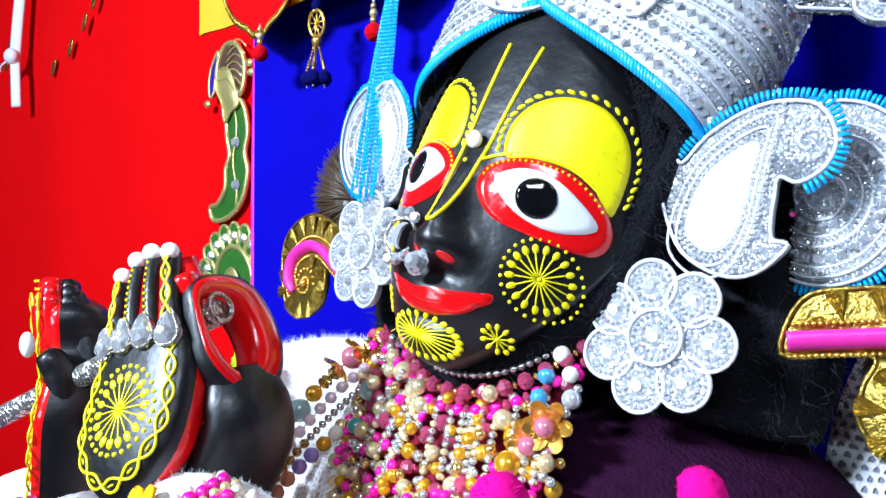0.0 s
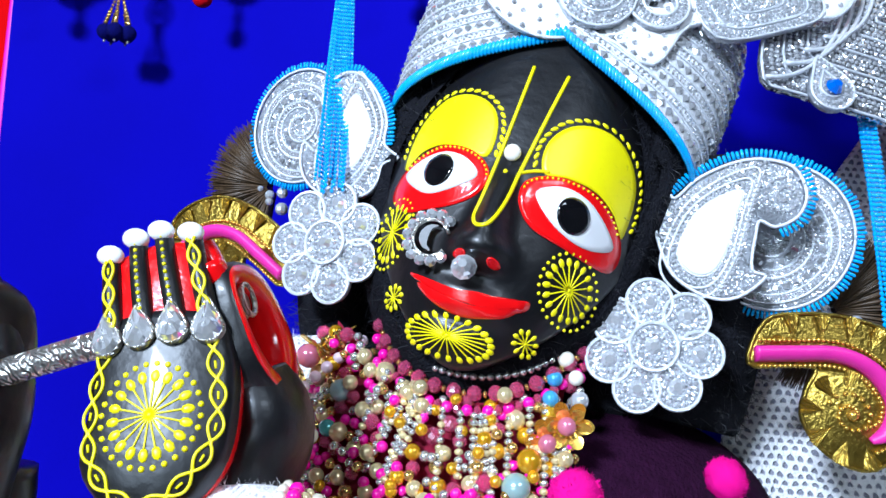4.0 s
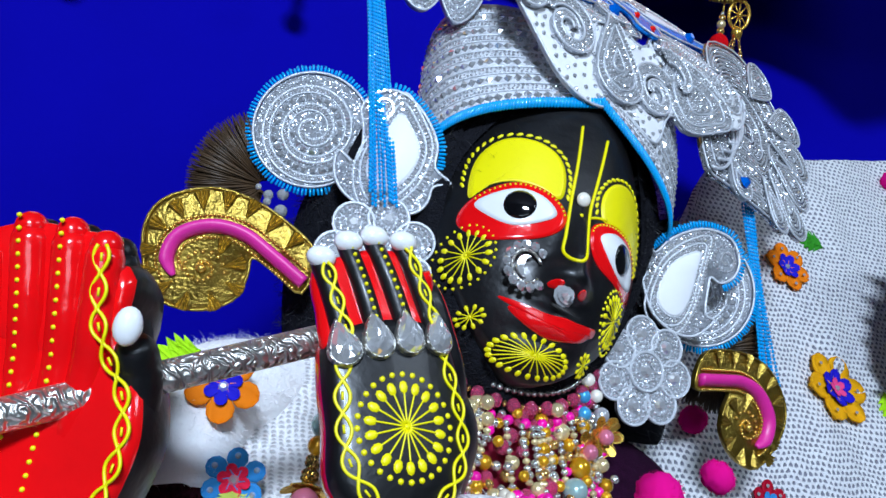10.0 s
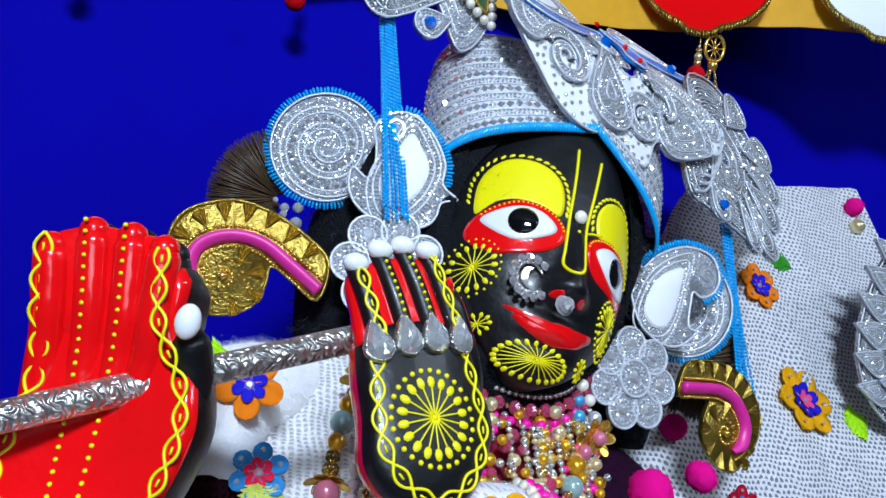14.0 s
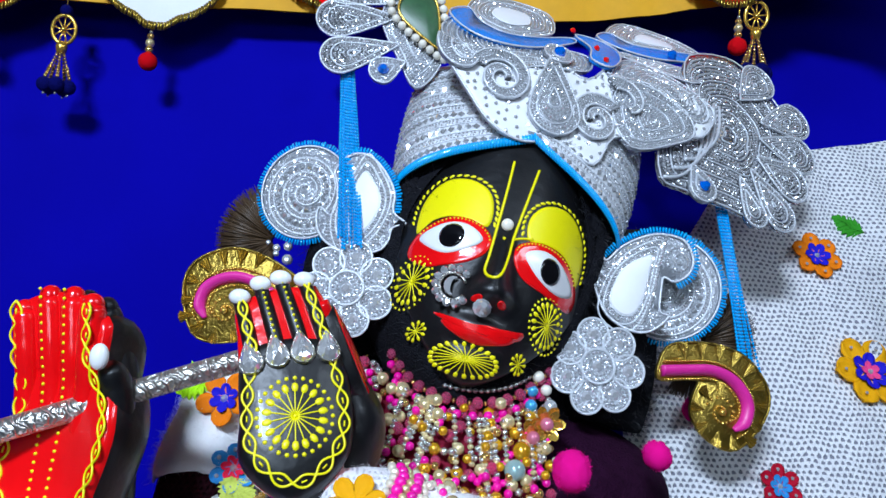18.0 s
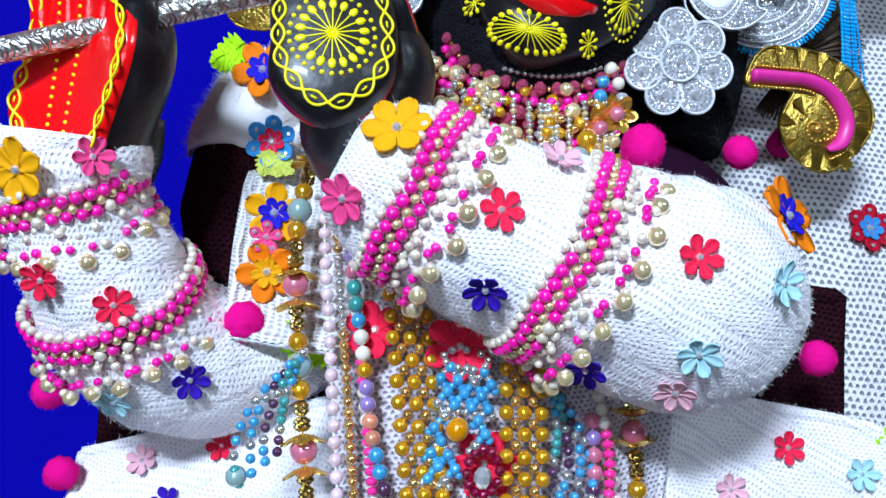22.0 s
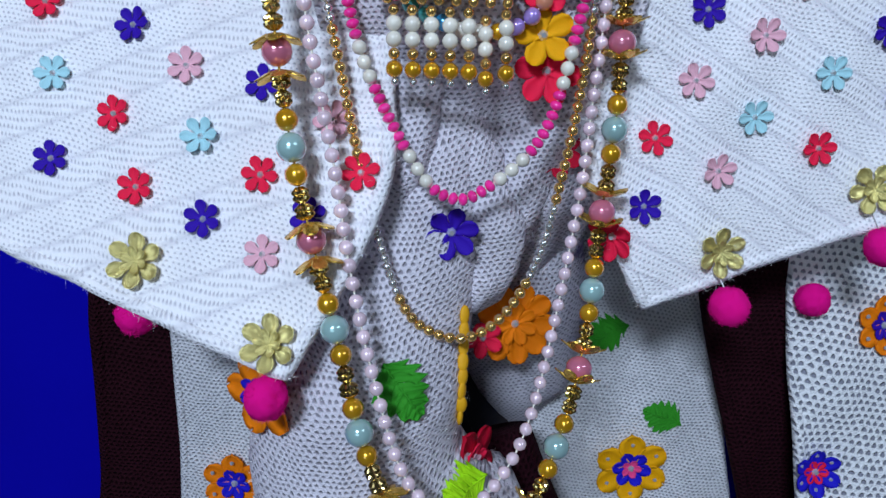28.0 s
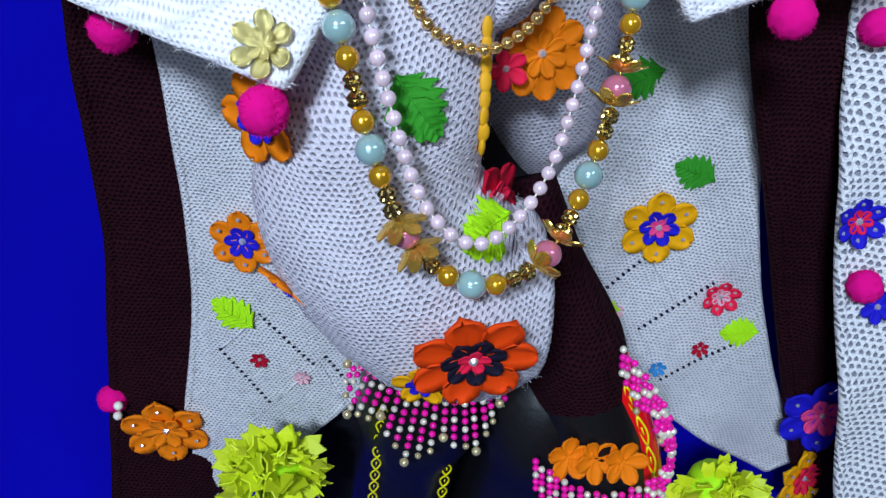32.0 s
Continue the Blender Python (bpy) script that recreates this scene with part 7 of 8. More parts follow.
# ---- bead cuffs on the sleeves ----
def cuff(path, radii, squash, t, label, tilt, arc, axis=None, seed=1, net=0.0135):
    """Rows of magenta and gold beads between pearls, with a netted fringe of small loops that end in large metal beads."""
    pts = smooth_path(path, 8)
    k = int(t * (len(pts) - 1))
    c, d = pts[k], (pts[k + 1] - pts[k - 1]).normalized()
    r = float(np.interp(t, np.linspace(0, 1, len(radii)), radii)) + 0.0015
    d = (V(axis) if axis else d + V(tilt)).normalized()
    e1 = (V((0, -1, 0)) - d * d.dot(V((0, -1, 0)))).normalized()
    e2 = d.cross(e1)
    rg = random.Random(seed)
    cf = thing("bead_cuff", label, "bracelet", tuple(c), "bead cuffs on the sleeves")

    def at(ang, off, lift=0.0):
        o = e1 * math.cos(ang) + e2 * math.sin(ang)
        return c + d * (off + 0.0012 * math.sin(ang * 5 + seed)) + V((o.x, o.y * squash, o.z)) * (r + lift)

    n = int(arc * 2 * r / 0.0066)
    for row, (kind, rr, off) in enumerate((("cream", 0.0025, -0.0112), ("magenta", 0.0033, -0.0062), ("lightgold", 0.0026, -0.0018), ("magenta", 0.0033, 0.0028), ("cream", 0.0025, 0.0075))):
        for i in range(n):
            ang = -arc + 2 * arc * (i + 0.5 * (row % 2)) / n
            pick = kind if kind != "magenta" or rg.random() > 0.1 else "cream"
            bead(cf, at(ang, off + rg.uniform(-0.0006, 0.0006), 0.0005 if kind == "cream" else 0.0017), rr * rg.uniform(0.94, 1.06), pick)
    loops = int(arc * 2 * r / 0.0145)
    for i in range(loops):
        mid_a, half = -arc + 2 * arc * (i + 0.5) / loops, arc / loops
        deep = net * rg.uniform(0.85, 1.15)
        for q, (kind, rr) in enumerate((("cream", 0.0023), ("magenta", 0.0024), ("cream", 0.0024), ("lightgold", 0.0044), ("cream", 0.0024), ("magenta" if i % 3 else "cream", 0.0025))):
            f = (q - 3) / 3.0
            sag = 1 - f * f
            bead(cf, at(mid_a + half * f + rg.uniform(-0.02, 0.02), 0.0095 + deep * sag, 0.003 + 0.0025 * sag) + V((0, 0, -0.002 * sag)), rr * rg.uniform(0.94, 1.06), kind)
        if i % 2 == 0:
            bead(cf, at(mid_a, 0.0125, 0.0016), 0.0026, "cream")
    return cf


CUFF_LABEL = "cuff of magenta and pearl beads with a silver bead fringe"
cuff(SLEEVE_R, SLEEVE_R_RAD, 0.85, 0.375, CUFF_LABEL, (0.35, 0, -0.1), 1.7, seed=2)
cuff(SLEEVE_R, SLEEVE_R_RAD, 0.85, 0.56, CUFF_LABEL, (0.35, 0, -0.28), 1.6, seed=3)
cuff(SLEEVE_L, SLEEVE_L_RAD, 1.0, 0.29, CUFF_LABEL, (0, 0, 0), 2.2, (0.3, 0.4, -1), 5)
cuff(SLEEVE_L, SLEEVE_L_RAD, 1.0, 0.51, CUFF_LABEL, (0, 0, 0), 2.2, (0.33, 0.6, -1), 6)


# ---- felt flowers, leaves, pompoms ----
from mathutils.bvhtree import BVHTree

FELT = {k: material(k + "_felt", c, 0.7, vary=0.14, scale=300, bump=0.25, bump_scale=1200, spec=0.22) for k, c in {
    "red": (0.85, 0.012, 0.06), "crimson": (0.45, 0.0, 0.02), "navy": (0.03, 0.003, 0.34), "royal": (0.012, 0.008, 0.5), "pale": (0.8, 0.42, 0.5), "ice": (0.4, 0.68, 0.74), "orange": (0.85, 0.2, 0.0), "blaze": (0.82, 0.055, 0.0),
    "amber": (0.85, 0.38, 0.0), "pink": (0.85, 0.06, 0.24), "sky": (0.03, 0.25, 0.6), "lime": (0.45, 0.85, 0.01), "green": (0.03, 0.27, 0.015), "yellow": (0.8, 0.62, 0.02), "pistachio": (0.6, 0.68, 0.12), "black": (0.008, 0.006, 0.02)}.items()}
M_POM = material("magenta_pompom", (0.9, 0.006, 0.25), 0.9, vary=0.25, scale=400, bump=0.35, bump_scale=900, spec=0.05)
M_GOLDLACE = material("gold_lace", (0.78, 0.66, 0.26), 0.3, 0.7, vary=0.3, scale=500, bump=0.35, bump_scale=900)
TREES = {}


def surface(ob, x, z):
    """Where the cloth faces the room at (x, z), and its normal."""
    if ob.name not in TREES:
        me = ob.data
        TREES[ob.name] = BVHTree.FromPolygons([v.co + ob.location for v in me.vertices], [tuple(p.vertices) for p in me.polygons])
    p, n, _, _ = TREES[ob.name].ray_cast(V((x, -0.3, z)), V((0, 1, 0)))
    if p is None:
        p, n, _, _ = TREES[ob.name].find_nearest(V((x, 0.2, z)))
    n = n if n.y < 0 else -n
    return p, n


FLOWER_MESH = {}


def flower_mesh(petals, mat, cup=0.18, width=0.42, notch=0.0):
    key = (petals, mat.name, cup, width, notch)
    if key not in FLOWER_MESH:
        q = Build()
        for k in range(petals):
            a = 2 * math.pi * k / petals
            ca, sa = math.cos(a), math.sin(a)
            c0 = 0.64
            w0 = min(0.4, c0 * math.sin(math.pi / petals) * (width / 0.4))
            rows = [(0.0, 0.1)] + [((c0 + w0 * math.sin(q)) / (c0 + w0), w0 * math.cos(q) / (c0 + w0)) for q in (-0.9, -0.2, 0.45, 1.05, 1.5)]
            top, bot = [], []
            for r, w in rows:
                for f in (-1, -0.5, 0, 0.5, 1):
                    x, y = r, f * w
                    zz = cup * r * r + 0.05 * abs(f) * (1 if r > 0.2 else 0) - 0.03 * math.cos(f * 3)
                    rr = r - (notch * (1 - abs(f)) if r > 0.94 else 0)
                    top.append((rr * ca - y * sa, rr * sa + y * ca, zz + 0.05))
                    bot.append((rr * ca - y * sa, rr * sa + y * ca, zz - 0.02))
            m = 5
            faces = [(i * m + j, i * m + j + 1, (i + 1) * m + j + 1, (i + 1) * m + j) for i in range(5) for j in range(4)]
            o = len(top)
            faces += [(o + d, o + c, o + b_, o + a_) for a_, b_, c, d in faces]
            rim = [i * m for i in range(6)] + [5 * m + j for j in range(1, 5)] + [i * m + 4 for i in range(4, -1, -1)]
            faces += [(rim[i], rim[i + 1], o + rim[i + 1], o + rim[i]) for i in range(len(rim) - 1)]
            q.add(top + bot, faces)
        FLOWER_MESH[key] = q.mesh("felt_flower", mat)
    return FLOWER_MESH[key]


GEM_MESH = []


def gem_mesh():
    if not GEM_MESH:
        q = Build()
        q.gem((0, 0, 0), (0, 0, 1), 1.0, 0.7, 0, 8)
        GEM_MESH.append(q.mesh("stone", M_CRYSTAL, smooth=False))
    return GEM_MESH[0]


def put(name, mesh, parent, p, n, r, spin, lift=0.0, label="", up=None):
    """A sewn-on piece that lies on the cloth, turned by spin degrees."""
    ob = new(name, mesh)
    ob.parent = parent
    n = V(n).normalized()
    x = (V((0, 0, 1)) - n * n.z).normalized()
    y = n.cross(x)
    rot = Matrix((x, y, n)).transposed() @ Matrix.Rotation(radians(spin), 3, "Z")
    ob.matrix_local = Matrix.LocRotScale(V(p) + n * lift - base_of_full(parent), rot.to_quaternion(), (r, r, r))
    return tagged(ob, label)


def base_of_full(ob):
    p = V((0, 0, 0))
    while ob is not None:
        p += ob.location
        ob = ob.parent
    return p


def felt_flower(cloth_ob, x, z, r, color, petals=6, inner=None, spin=None, stones=False, third=None, lift=0.0012, place=None):
    p, n = place or surface(cloth_ob, x, z)
    spin = random.uniform(0, 60) if spin is None else spin
    put("felt_flower", flower_mesh(petals, FELT[color], random.choice((0.12, 0.2, 0.3)) if r < 0.02 else random.choice((0.05, 0.09)), 0.36 if r < 0.011 else (0.41 if r < 0.02 else 0.46)), cloth_ob, p, n, r, spin, lift, color.replace("pale", "pale pink").replace("blaze", "deep orange").replace("ice", "light blue") + " felt flower")
    top = lift + r * 0.06
    if inner:
        put("flower_centre", flower_mesh(6 if petals < 7 else 7, FELT[inner], 0.2), cloth_ob, p, n, r * 0.52, spin + 20, top, inner + " felt flower centre")
        top += r * 0.05
        if third:
            put("flower_centre", flower_mesh(5, FELT[third], 0.2), cloth_ob, p, n, r * 0.27, spin + 50, top, third + " felt flower centre")
            top += r * 0.03
    put("stone", gem_mesh(), cloth_ob, p, n, max(0.0017, min(0.0028, r * 0.2)), 0, top)
    if stones:
        n = V(n).normalized()
        ax = (V((0, 0, 1)) - n * n.z).normalized()
        ay = n.cross(ax)
        for k in range(petals):
            a = radians(spin + 360 * k / petals)
            q = V(p) + (ax * math.cos(a) + ay * math.sin(a)) * (r * 0.74)
            put("stone", gem_mesh(), cloth_ob, q, n, 0.0017, 0, lift + r * 0.18)


LEAF_MESH = {}


def felt_leaf(cloth_ob, x, z, r, color, spin, place=None):
    """A broad lobed leaf, embroidered with slanting threads either side of its rib."""
    if color not in LEAF_MESH:
        q = Build()

        def at(u, v, dz=0.0):
            a, f = 2 * u - 1, 2 * v - 1
            lobe = (u * 5.5 + 0.2) % 1.0
            w = 0.86 * math.sin(math.pi * min(1, u ** 0.72 * 0.985 + 0.005)) ** 0.62 * (0.66 + 0.42 * lobe)
            y = f * w
            thread = math.sin(30 * (a - 0.55 * abs(y)))
            return V((a + 0.22 * abs(f) * (1 - u), y, 0.1 + 0.06 * math.sin(4 * a + 2 * f) - 0.07 * abs(f) + 0.035 * thread + dz))

        q.grid(lambda u, v: at(u, v), 60, 12)
        q.grid(lambda u, v: at(u, 1 - v, -0.06), 60, 12)
        q.tube([at(u, 0.5, 0.015) for u in np.linspace(0.02, 0.98, 12)], 0.035, 5)
        for s_ in (-1, 1):
            for u in (0.2, 0.36, 0.52, 0.68):
                q.tube([at(u, 0.5, 0.012), at(u + 0.06, 0.5 + s_ * 0.2, 0.012), at(u + 0.15, 0.5 + s_ * 0.38, 0.01)], 0.022, 4)
        LEAF_MESH[color] = q.mesh("felt_leaf", FELT[color])
    p, n = place or surface(cloth_ob, x, z)
    put("felt_leaf", LEAF_MESH[color], cloth_ob, p, n, r, spin, 0.0008, ("bright lime" if color == "lime" else color) + " embroidered leaf")


POM = []


def pompom(parent, p, r=0.0105, thread_to=None):
    """A woolly ball with loose fibres."""
    if not POM:
        q = Build()
        q.ball((0, 0, 0), 1.0, 0, 22, 14)
        q.v = [tuple(V(v) * (1 + 0.13 * noise.noise(V(v) * 3) + 0.06 * noise.noise(V(v) * 11))) for v in q.v]
        rg = random.Random(8)
        for _ in range(700):
            d = V((rg.gauss(0, 1), rg.gauss(0, 1), rg.gauss(0, 1))).normalized()
            s_ = d.orthogonal().normalized() * 0.02
            e = d * rg.uniform(1.04, 1.16) + V((rg.uniform(-.06, .06), rg.uniform(-.06, .06), rg.uniform(-.06, .06)))
            q.add([d * 0.95 + s_, d * 0.95 - s_, e], [(0, 1, 2)])
        POM.append(q.mesh("pompom", M_POM))
    ob = new("pompom", POM[0])
    ob.parent = parent
    ob.location = V(p) - base_of_full(parent)
    ob.rotation_euler = (random.random() * 6, random.random() * 6, 0)
    ob.scale = (r, r, r * 0.88)
    tagged(ob, "magenta wool pompom")
    if thread_to is not None:
        t = Build()
        t.tube([V(p), V(p).lerp(V(thread_to), 0.5) + V((0.0008, -0.001, 0)), V(thread_to)], 0.0004, 5)
        th = new("thread", t.mesh("thread", M_FELT_WHITE, base_of_full(parent)))
        th.parent = parent


def gold_flower(cloth_ob, x, z, r, pom_at=None):
    p, n = surface(cloth_ob, x, z)
    put("gold_flower", flower_mesh(6, M_GOLDLACE, 0.25, 0.36), cloth_ob, p, n, r, random.uniform(0, 60), 0.001, "gold lace flower")
    put("gold_flower", flower_mesh(6, M_GOLDLACE, 0.4, 0.4), cloth_ob, p, n, r * 0.5, random.uniform(0, 60), 0.003)
    if pom_at is not None:
        pompom(cloth_ob, pom_at, 0.0112, V(p) + V((0, -0.003, -r * 0.6)))


# small flowers: the front of the cape
for x, z, c in ((-0.452, 0.863, "pale"), (-0.402, 0.882, "red"), (-0.429, 0.846, "navy"), (-0.458, 0.821, "red"), (-0.371, 0.846, "red"), (-0.406, 0.819, "navy"), (-0.409, 0.777, "red"), (-0.448, 0.788, "ice"), (-0.441, 0.749, "navy"),
                (-0.390, 0.748, "red"), (-0.374, 0.806, "pale"), (-0.360, 0.777, "ice"), (-0.326, 0.767, "red"), (-0.352, 0.742, "navy"), (-0.319, 0.734, "pale"), (-0.332, 0.806, "navy"), (-0.298, 0.756, "navy"), (-0.276, 0.779, "red"), (-0.293, 0.798, "pale")):
    felt_flower(CAPE_L, x, z, 0.0098, c)
for x, z, c in ((-0.151, 0.920, "navy"), (-0.067, 0.933, "red"), (-0.023, 0.924, "ice"), (-0.098, 0.905, "pale"), (-0.059, 0.894, "red"), (-0.105, 0.871, "navy"), (-0.006, 0.876, "navy"), (-0.072, 0.863, "pale"), (-0.031, 0.850, "ice"), (-0.104, 0.835, "pale"),
                (-0.068, 0.821, "ice"), (-0.029, 0.810, "red"), (-0.120, 0.802, "red"), (-0.082, 0.790, "pale"), (-0.120, 0.766, "navy"), (0.012, 0.842, "navy")):
    felt_flower(CAPE_R, x, z, 0.0098, c if c != "red" or x < -0.05 else "red")
gold_flower(CAPE_L, -0.383, 0.717, 0.0145, (-0.3885, 0.192, 0.677))
gold_flower(CAPE_L, -0.308, 0.701, 0.0145, (-0.307, 0.135, 0.677))
gold_flower(CAPE_R, -0.072, 0.747, 0.0145, (-0.063, 0.208, 0.722))
gold_flower(CAPE_R, 0.008, 0.793, 0.0145, (0.018, 0.222, 0.765))
# sleeves
for x, z, c in ((-0.260, 1.052, "red"), (-0.262, 1.016, "navy"), (-0.169, 1.043, "red"), (-0.128, 1.036, "ice"), (-0.162, 1.0, "ice"), (-0.235, 1.078, "pale"), (-0.165, 0.978, "pale"), (-0.208, 0.982, "navy")):
    felt_flower(SLEEVE_ROB, x, z, 0.0105, c)
felt_flower(SLEEVE_ROB, -0.312, 1.082, 0.0165, "amber")
felt_flower(SLEEVE_ROB, -0.332, 1.048, 0.0125, "pink")
for x, z, c in ((-0.446, 0.977, "red"), (-0.479, 0.987, "red"), (-0.412, 0.936, "navy"), (-0.448, 0.922, "ice"), (-0.462, 1.05, "pink")):
    felt_flower(SLEEVE_LOB, x, z, 0.0105, c)
felt_flower(SLEEVE_LOB, -0.491, 1.040, 0.0165, "amber")
# tunic and wrapped leg
felt_flower(TUNIC, -0.268, 0.975, 0.0195, "red", 6, place=(V((-0.268, 0.236, 0.975)), V((0, -1, 0.2))))
felt_flower(TUNIC, -0.313, 0.975, 0.016, "red", 6, place=(V((-0.315, 0.250, 0.975)), V((-0.2, -1, 0.2))))
felt_flower(TUNIC, -0.236, 0.905, 0.0185, "red", 6, place=(V((-0.247, 0.230, 0.915)), V((0, -1, 0.2))))
felt_flower(TUNIC, -0.199, 0.877, 0.016, "red", 6, place=(V((-0.200, 0.2235, 0.878)), V((0.1, -1, 0.2))))
felt_flower(TUNIC, -0.19, 0.832, 0.0175, "red", 6, place=(V((-0.191, 0.2235, 0.834)), V((0.1, -1, 0.2))))
felt_flower(TUNIC, -0.197, 0.848, 0.0155, "amber", 5, place=(V((-0.197, 0.2195, 0.852)), V((0.1, -1, 0.2))))
felt_flower(LEG, -0.226, 0.746, 0.0145, "navy", place=(V((-0.226, 0.206, 0.746)), V((0.05, -1, 0.15))))
felt_flower(TUNIC, -0.172, 0.785, 0.015, "red")
felt_flower(CAPE_R, -0.146, 0.748, 0.014, "red")
felt_flower(TUNIC, -0.168, 0.668, 0.027, "orange", 9, "orange", 30, place=(V((-0.172, 0.258, 0.664)), V((0.2, -1, 0.3))))
felt_flower(TUNIC, -0.19, 0.665, 0.0125, "red", 5, place=(V((-0.192, 0.245, 0.658)), V((0.2, -1, 0.2))))
felt_flower(LEG, -0.193, 0.594, 0.024, "crimson", 5, "red", 20, False, "pale", place=(V((-0.194, 0.19, 0.605)), V((0.8, -0.5, 0.2))))
felt_leaf(LEG, -0.242, 0.676, 0.0185, "green", 215)
felt_leaf(LEG, -0.198, 0.606, 0.021, "lime", 90)
felt_flower(LEG, -0.198, 0.556, 0.034, "blaze", 7, "black", 20, False, "red")
felt_flower(LEG, -0.221, 0.528, 0.016, "amber", 5, "royal", 10)
felt_flower(LEG, -0.302, 0.655, 0.024, "orange", 5, "royal", 100, place=(V((-0.313, 0.166, 0.655)), V((-0.6, -0.8, 0))))
felt_flower(LEG, -0.30, 0.56, 0.02, "orange", 5, "royal", 60, place=(V((-0.297, 0.158, 0.556)), V((-0.5, -0.6, -0.6))))
# skirt panels
felt_flower(SKIRT_L, -0.346, 0.492, 0.024, "orange", 6, "royal", 10, True)
felt_leaf(SKIRT_L, -0.354, 0.424, 0.019, "lime", 60)
felt_flower(SKIRT_L, -0.334, 0.382, 0.0075, "crimson")
felt_flower(SKIRT_L, -0.300, 0.372, 0.007, "pale")
felt_leaf(SKIRT_R, -0.086, 0.622, 0.0185, "green", 120)
felt_leaf(SKIRT_R, -0.029, 0.562, 0.0165, "green", 75)
felt_flower(SKIRT_R, -0.046, 0.518, 0.030, "amber", 6, "royal", 10, True, "pink")
felt_flower(SKIRT_R, 0.021, 0.463, 0.0155, "red", 6, "pale", 0, True)
felt_leaf(SKIRT_R, 0.047, 0.432, 0.016, "lime", 100)
felt_flower(SKIRT_R, 0.019, 0.413, 0.0075, "crimson")
felt_flower(SKIRT_R, -0.012, 0.392, 0.0075, "sky")
felt_flower(SKIRT_R, -0.06, 0.44, 0.0075, "pale")
felt_leaf(SKIRT_R, -0.068, 0.44, 0.013, "lime", 100)
# wraps and shawl
felt_flower(WRAP_R, 0.13, 0.378, 0.037, "royal", 6, "pink", 10, True)
felt_flower(WRAP_R, 0.137, 0.31, 0.031, "amber", 7, "red", 10, True)
felt_flower(WRAP_L, -0.412, 0.291, 0.036, "orange", 6, "orange", 10, True)
felt_flower(SHAWL, 0.117, 1.281, 0.026, "orange", 6, "royal", 10, True)
felt_flower(SHAWL, 0.145, 1.169, 0.036, "amber", 6, "royal", 30, True, "pink")
felt_flower(SHAWL, 0.037, 1.068, 0.0195, "crimson", 6, "sky", 0, True)
felt_leaf(SHAWL, 0.163, 1.320, 0.0175, "green", 60)
felt_leaf(SHAWL, 0.212, 1.159, 0.019, "lime", 200)
felt_flower(SHAWL, 0.085, 0.683, 0.021, "orange", 6, "navy", 10, True)
felt_flower(SHAWL, 0.058, 0.58, 0.0175, "royal", 6, "red", 10, True)
felt_flower(SHAWL, 0.09, 0.526, 0.0125, "royal", 6)
for x, z in ((0.312, 1.419), (-0.045, 1.285), (0.073, 0.540), (0.03, 0.694)):
    p, n = surface(SHAWL, x, z)
    pompom(SHAWL, p + n * 0.008, 0.0115)
p, n = surface(SHAWL, 0.308, 1.393)
bead(SHAWL, p + n * 0.006, 0.009, "lightgold", "gold_bead")
felt_leaf(SHAWL, 0.02, 0.945, 0.02, "lime", 90, (V((0.004, 0.285, 0.942)), V((0.3, -1, 0))))
pompom(WRAP_L, (-0.455, 0.262, 0.313), 0.0125)
for dx, dz in ((0.008, 0.006), (0.006, -0.007)):
    bead(WRAP_L, (-0.455 + dx, 0.250, 0.313 + dz), 0.0038, "pearl", "pearl")
# pompoms on sleeves and shoulders
for ob, p, r in ((SLEEVE_LOB, (-0.391, 0.262, 0.967), 0.0118), (SLEEVE_LOB, (-0.503, 0.272, 0.908), 0.0105), (CAPE_L, (-0.498, 0.285, 0.853), 0.0105), (SLEEVE_ROB, (-0.180, 0.268, 1.095), 0.0135), (SLEEVE_ROB, (-0.111, 0.309, 1.103), 0.0105), (SLEEVE_ROB, (-0.057, 0.278, 0.988), 0.0105)):
    pompom(ob, p, r)
felt_flower(SLEEVE_ROB, -0.1, 1.07, 0.022, "orange", 5, "royal", 60, place=(V((-0.115, 0.222, 1.066)), V((0.6, -0.62, 0.5))))
felt_flower(YOKE, -0.418, 1.118, 0.0195, "orange", 5, "royal", 40, place=(V((-0.412, 0.325, 1.115)), V((-0.15, -1, 0.3))))
felt_leaf(SHOULDER, -0.43, 1.125, 0.016, "lime", 120, (V((-0.438, 0.336, 1.124)), V((-0.5, -1, 0.1))))
felt_flower(YOKE, -0.399, 1.070, 0.0165, "sky", 6, "red", 0, True, place=(V((-0.399, 0.316, 1.071)), V((-0.1, -1, 0.1))))
for turn in (170, 205, 240):
    felt_leaf(YOKE, -0.398, 1.062, 0.009, "pistachio", turn, (V((-0.396 + 0.009 * math.sin(radians(turn - 200)), 0.311, 1.058)), V((-0.1, -1, 0.1))))
felt_flower(YOKE, -0.392, 1.03, 0.018, "amber", 5, "royal", 0, place=(V((-0.384, 0.278, 1.03)), V((0, -1, 0))))
felt_flower(YOKE, -0.384, 1.013, 0.010, "pink", 5, None, 0, True, place=(V((-0.386, 0.272, 1.016)), V((0, -1, 0))))
felt_flower(YOKE, -0.38, 0.995, 0.018, "orange", 5, "amber", 30, place=(V((-0.383, 0.272, 0.996)), V((0, -1, 0))))
felt_leaf(TUNIC, -0.355, 0.96, 0.02, "lime", 80, (V((-0.353, 0.262, 0.96)), V((0, -1, 0))))

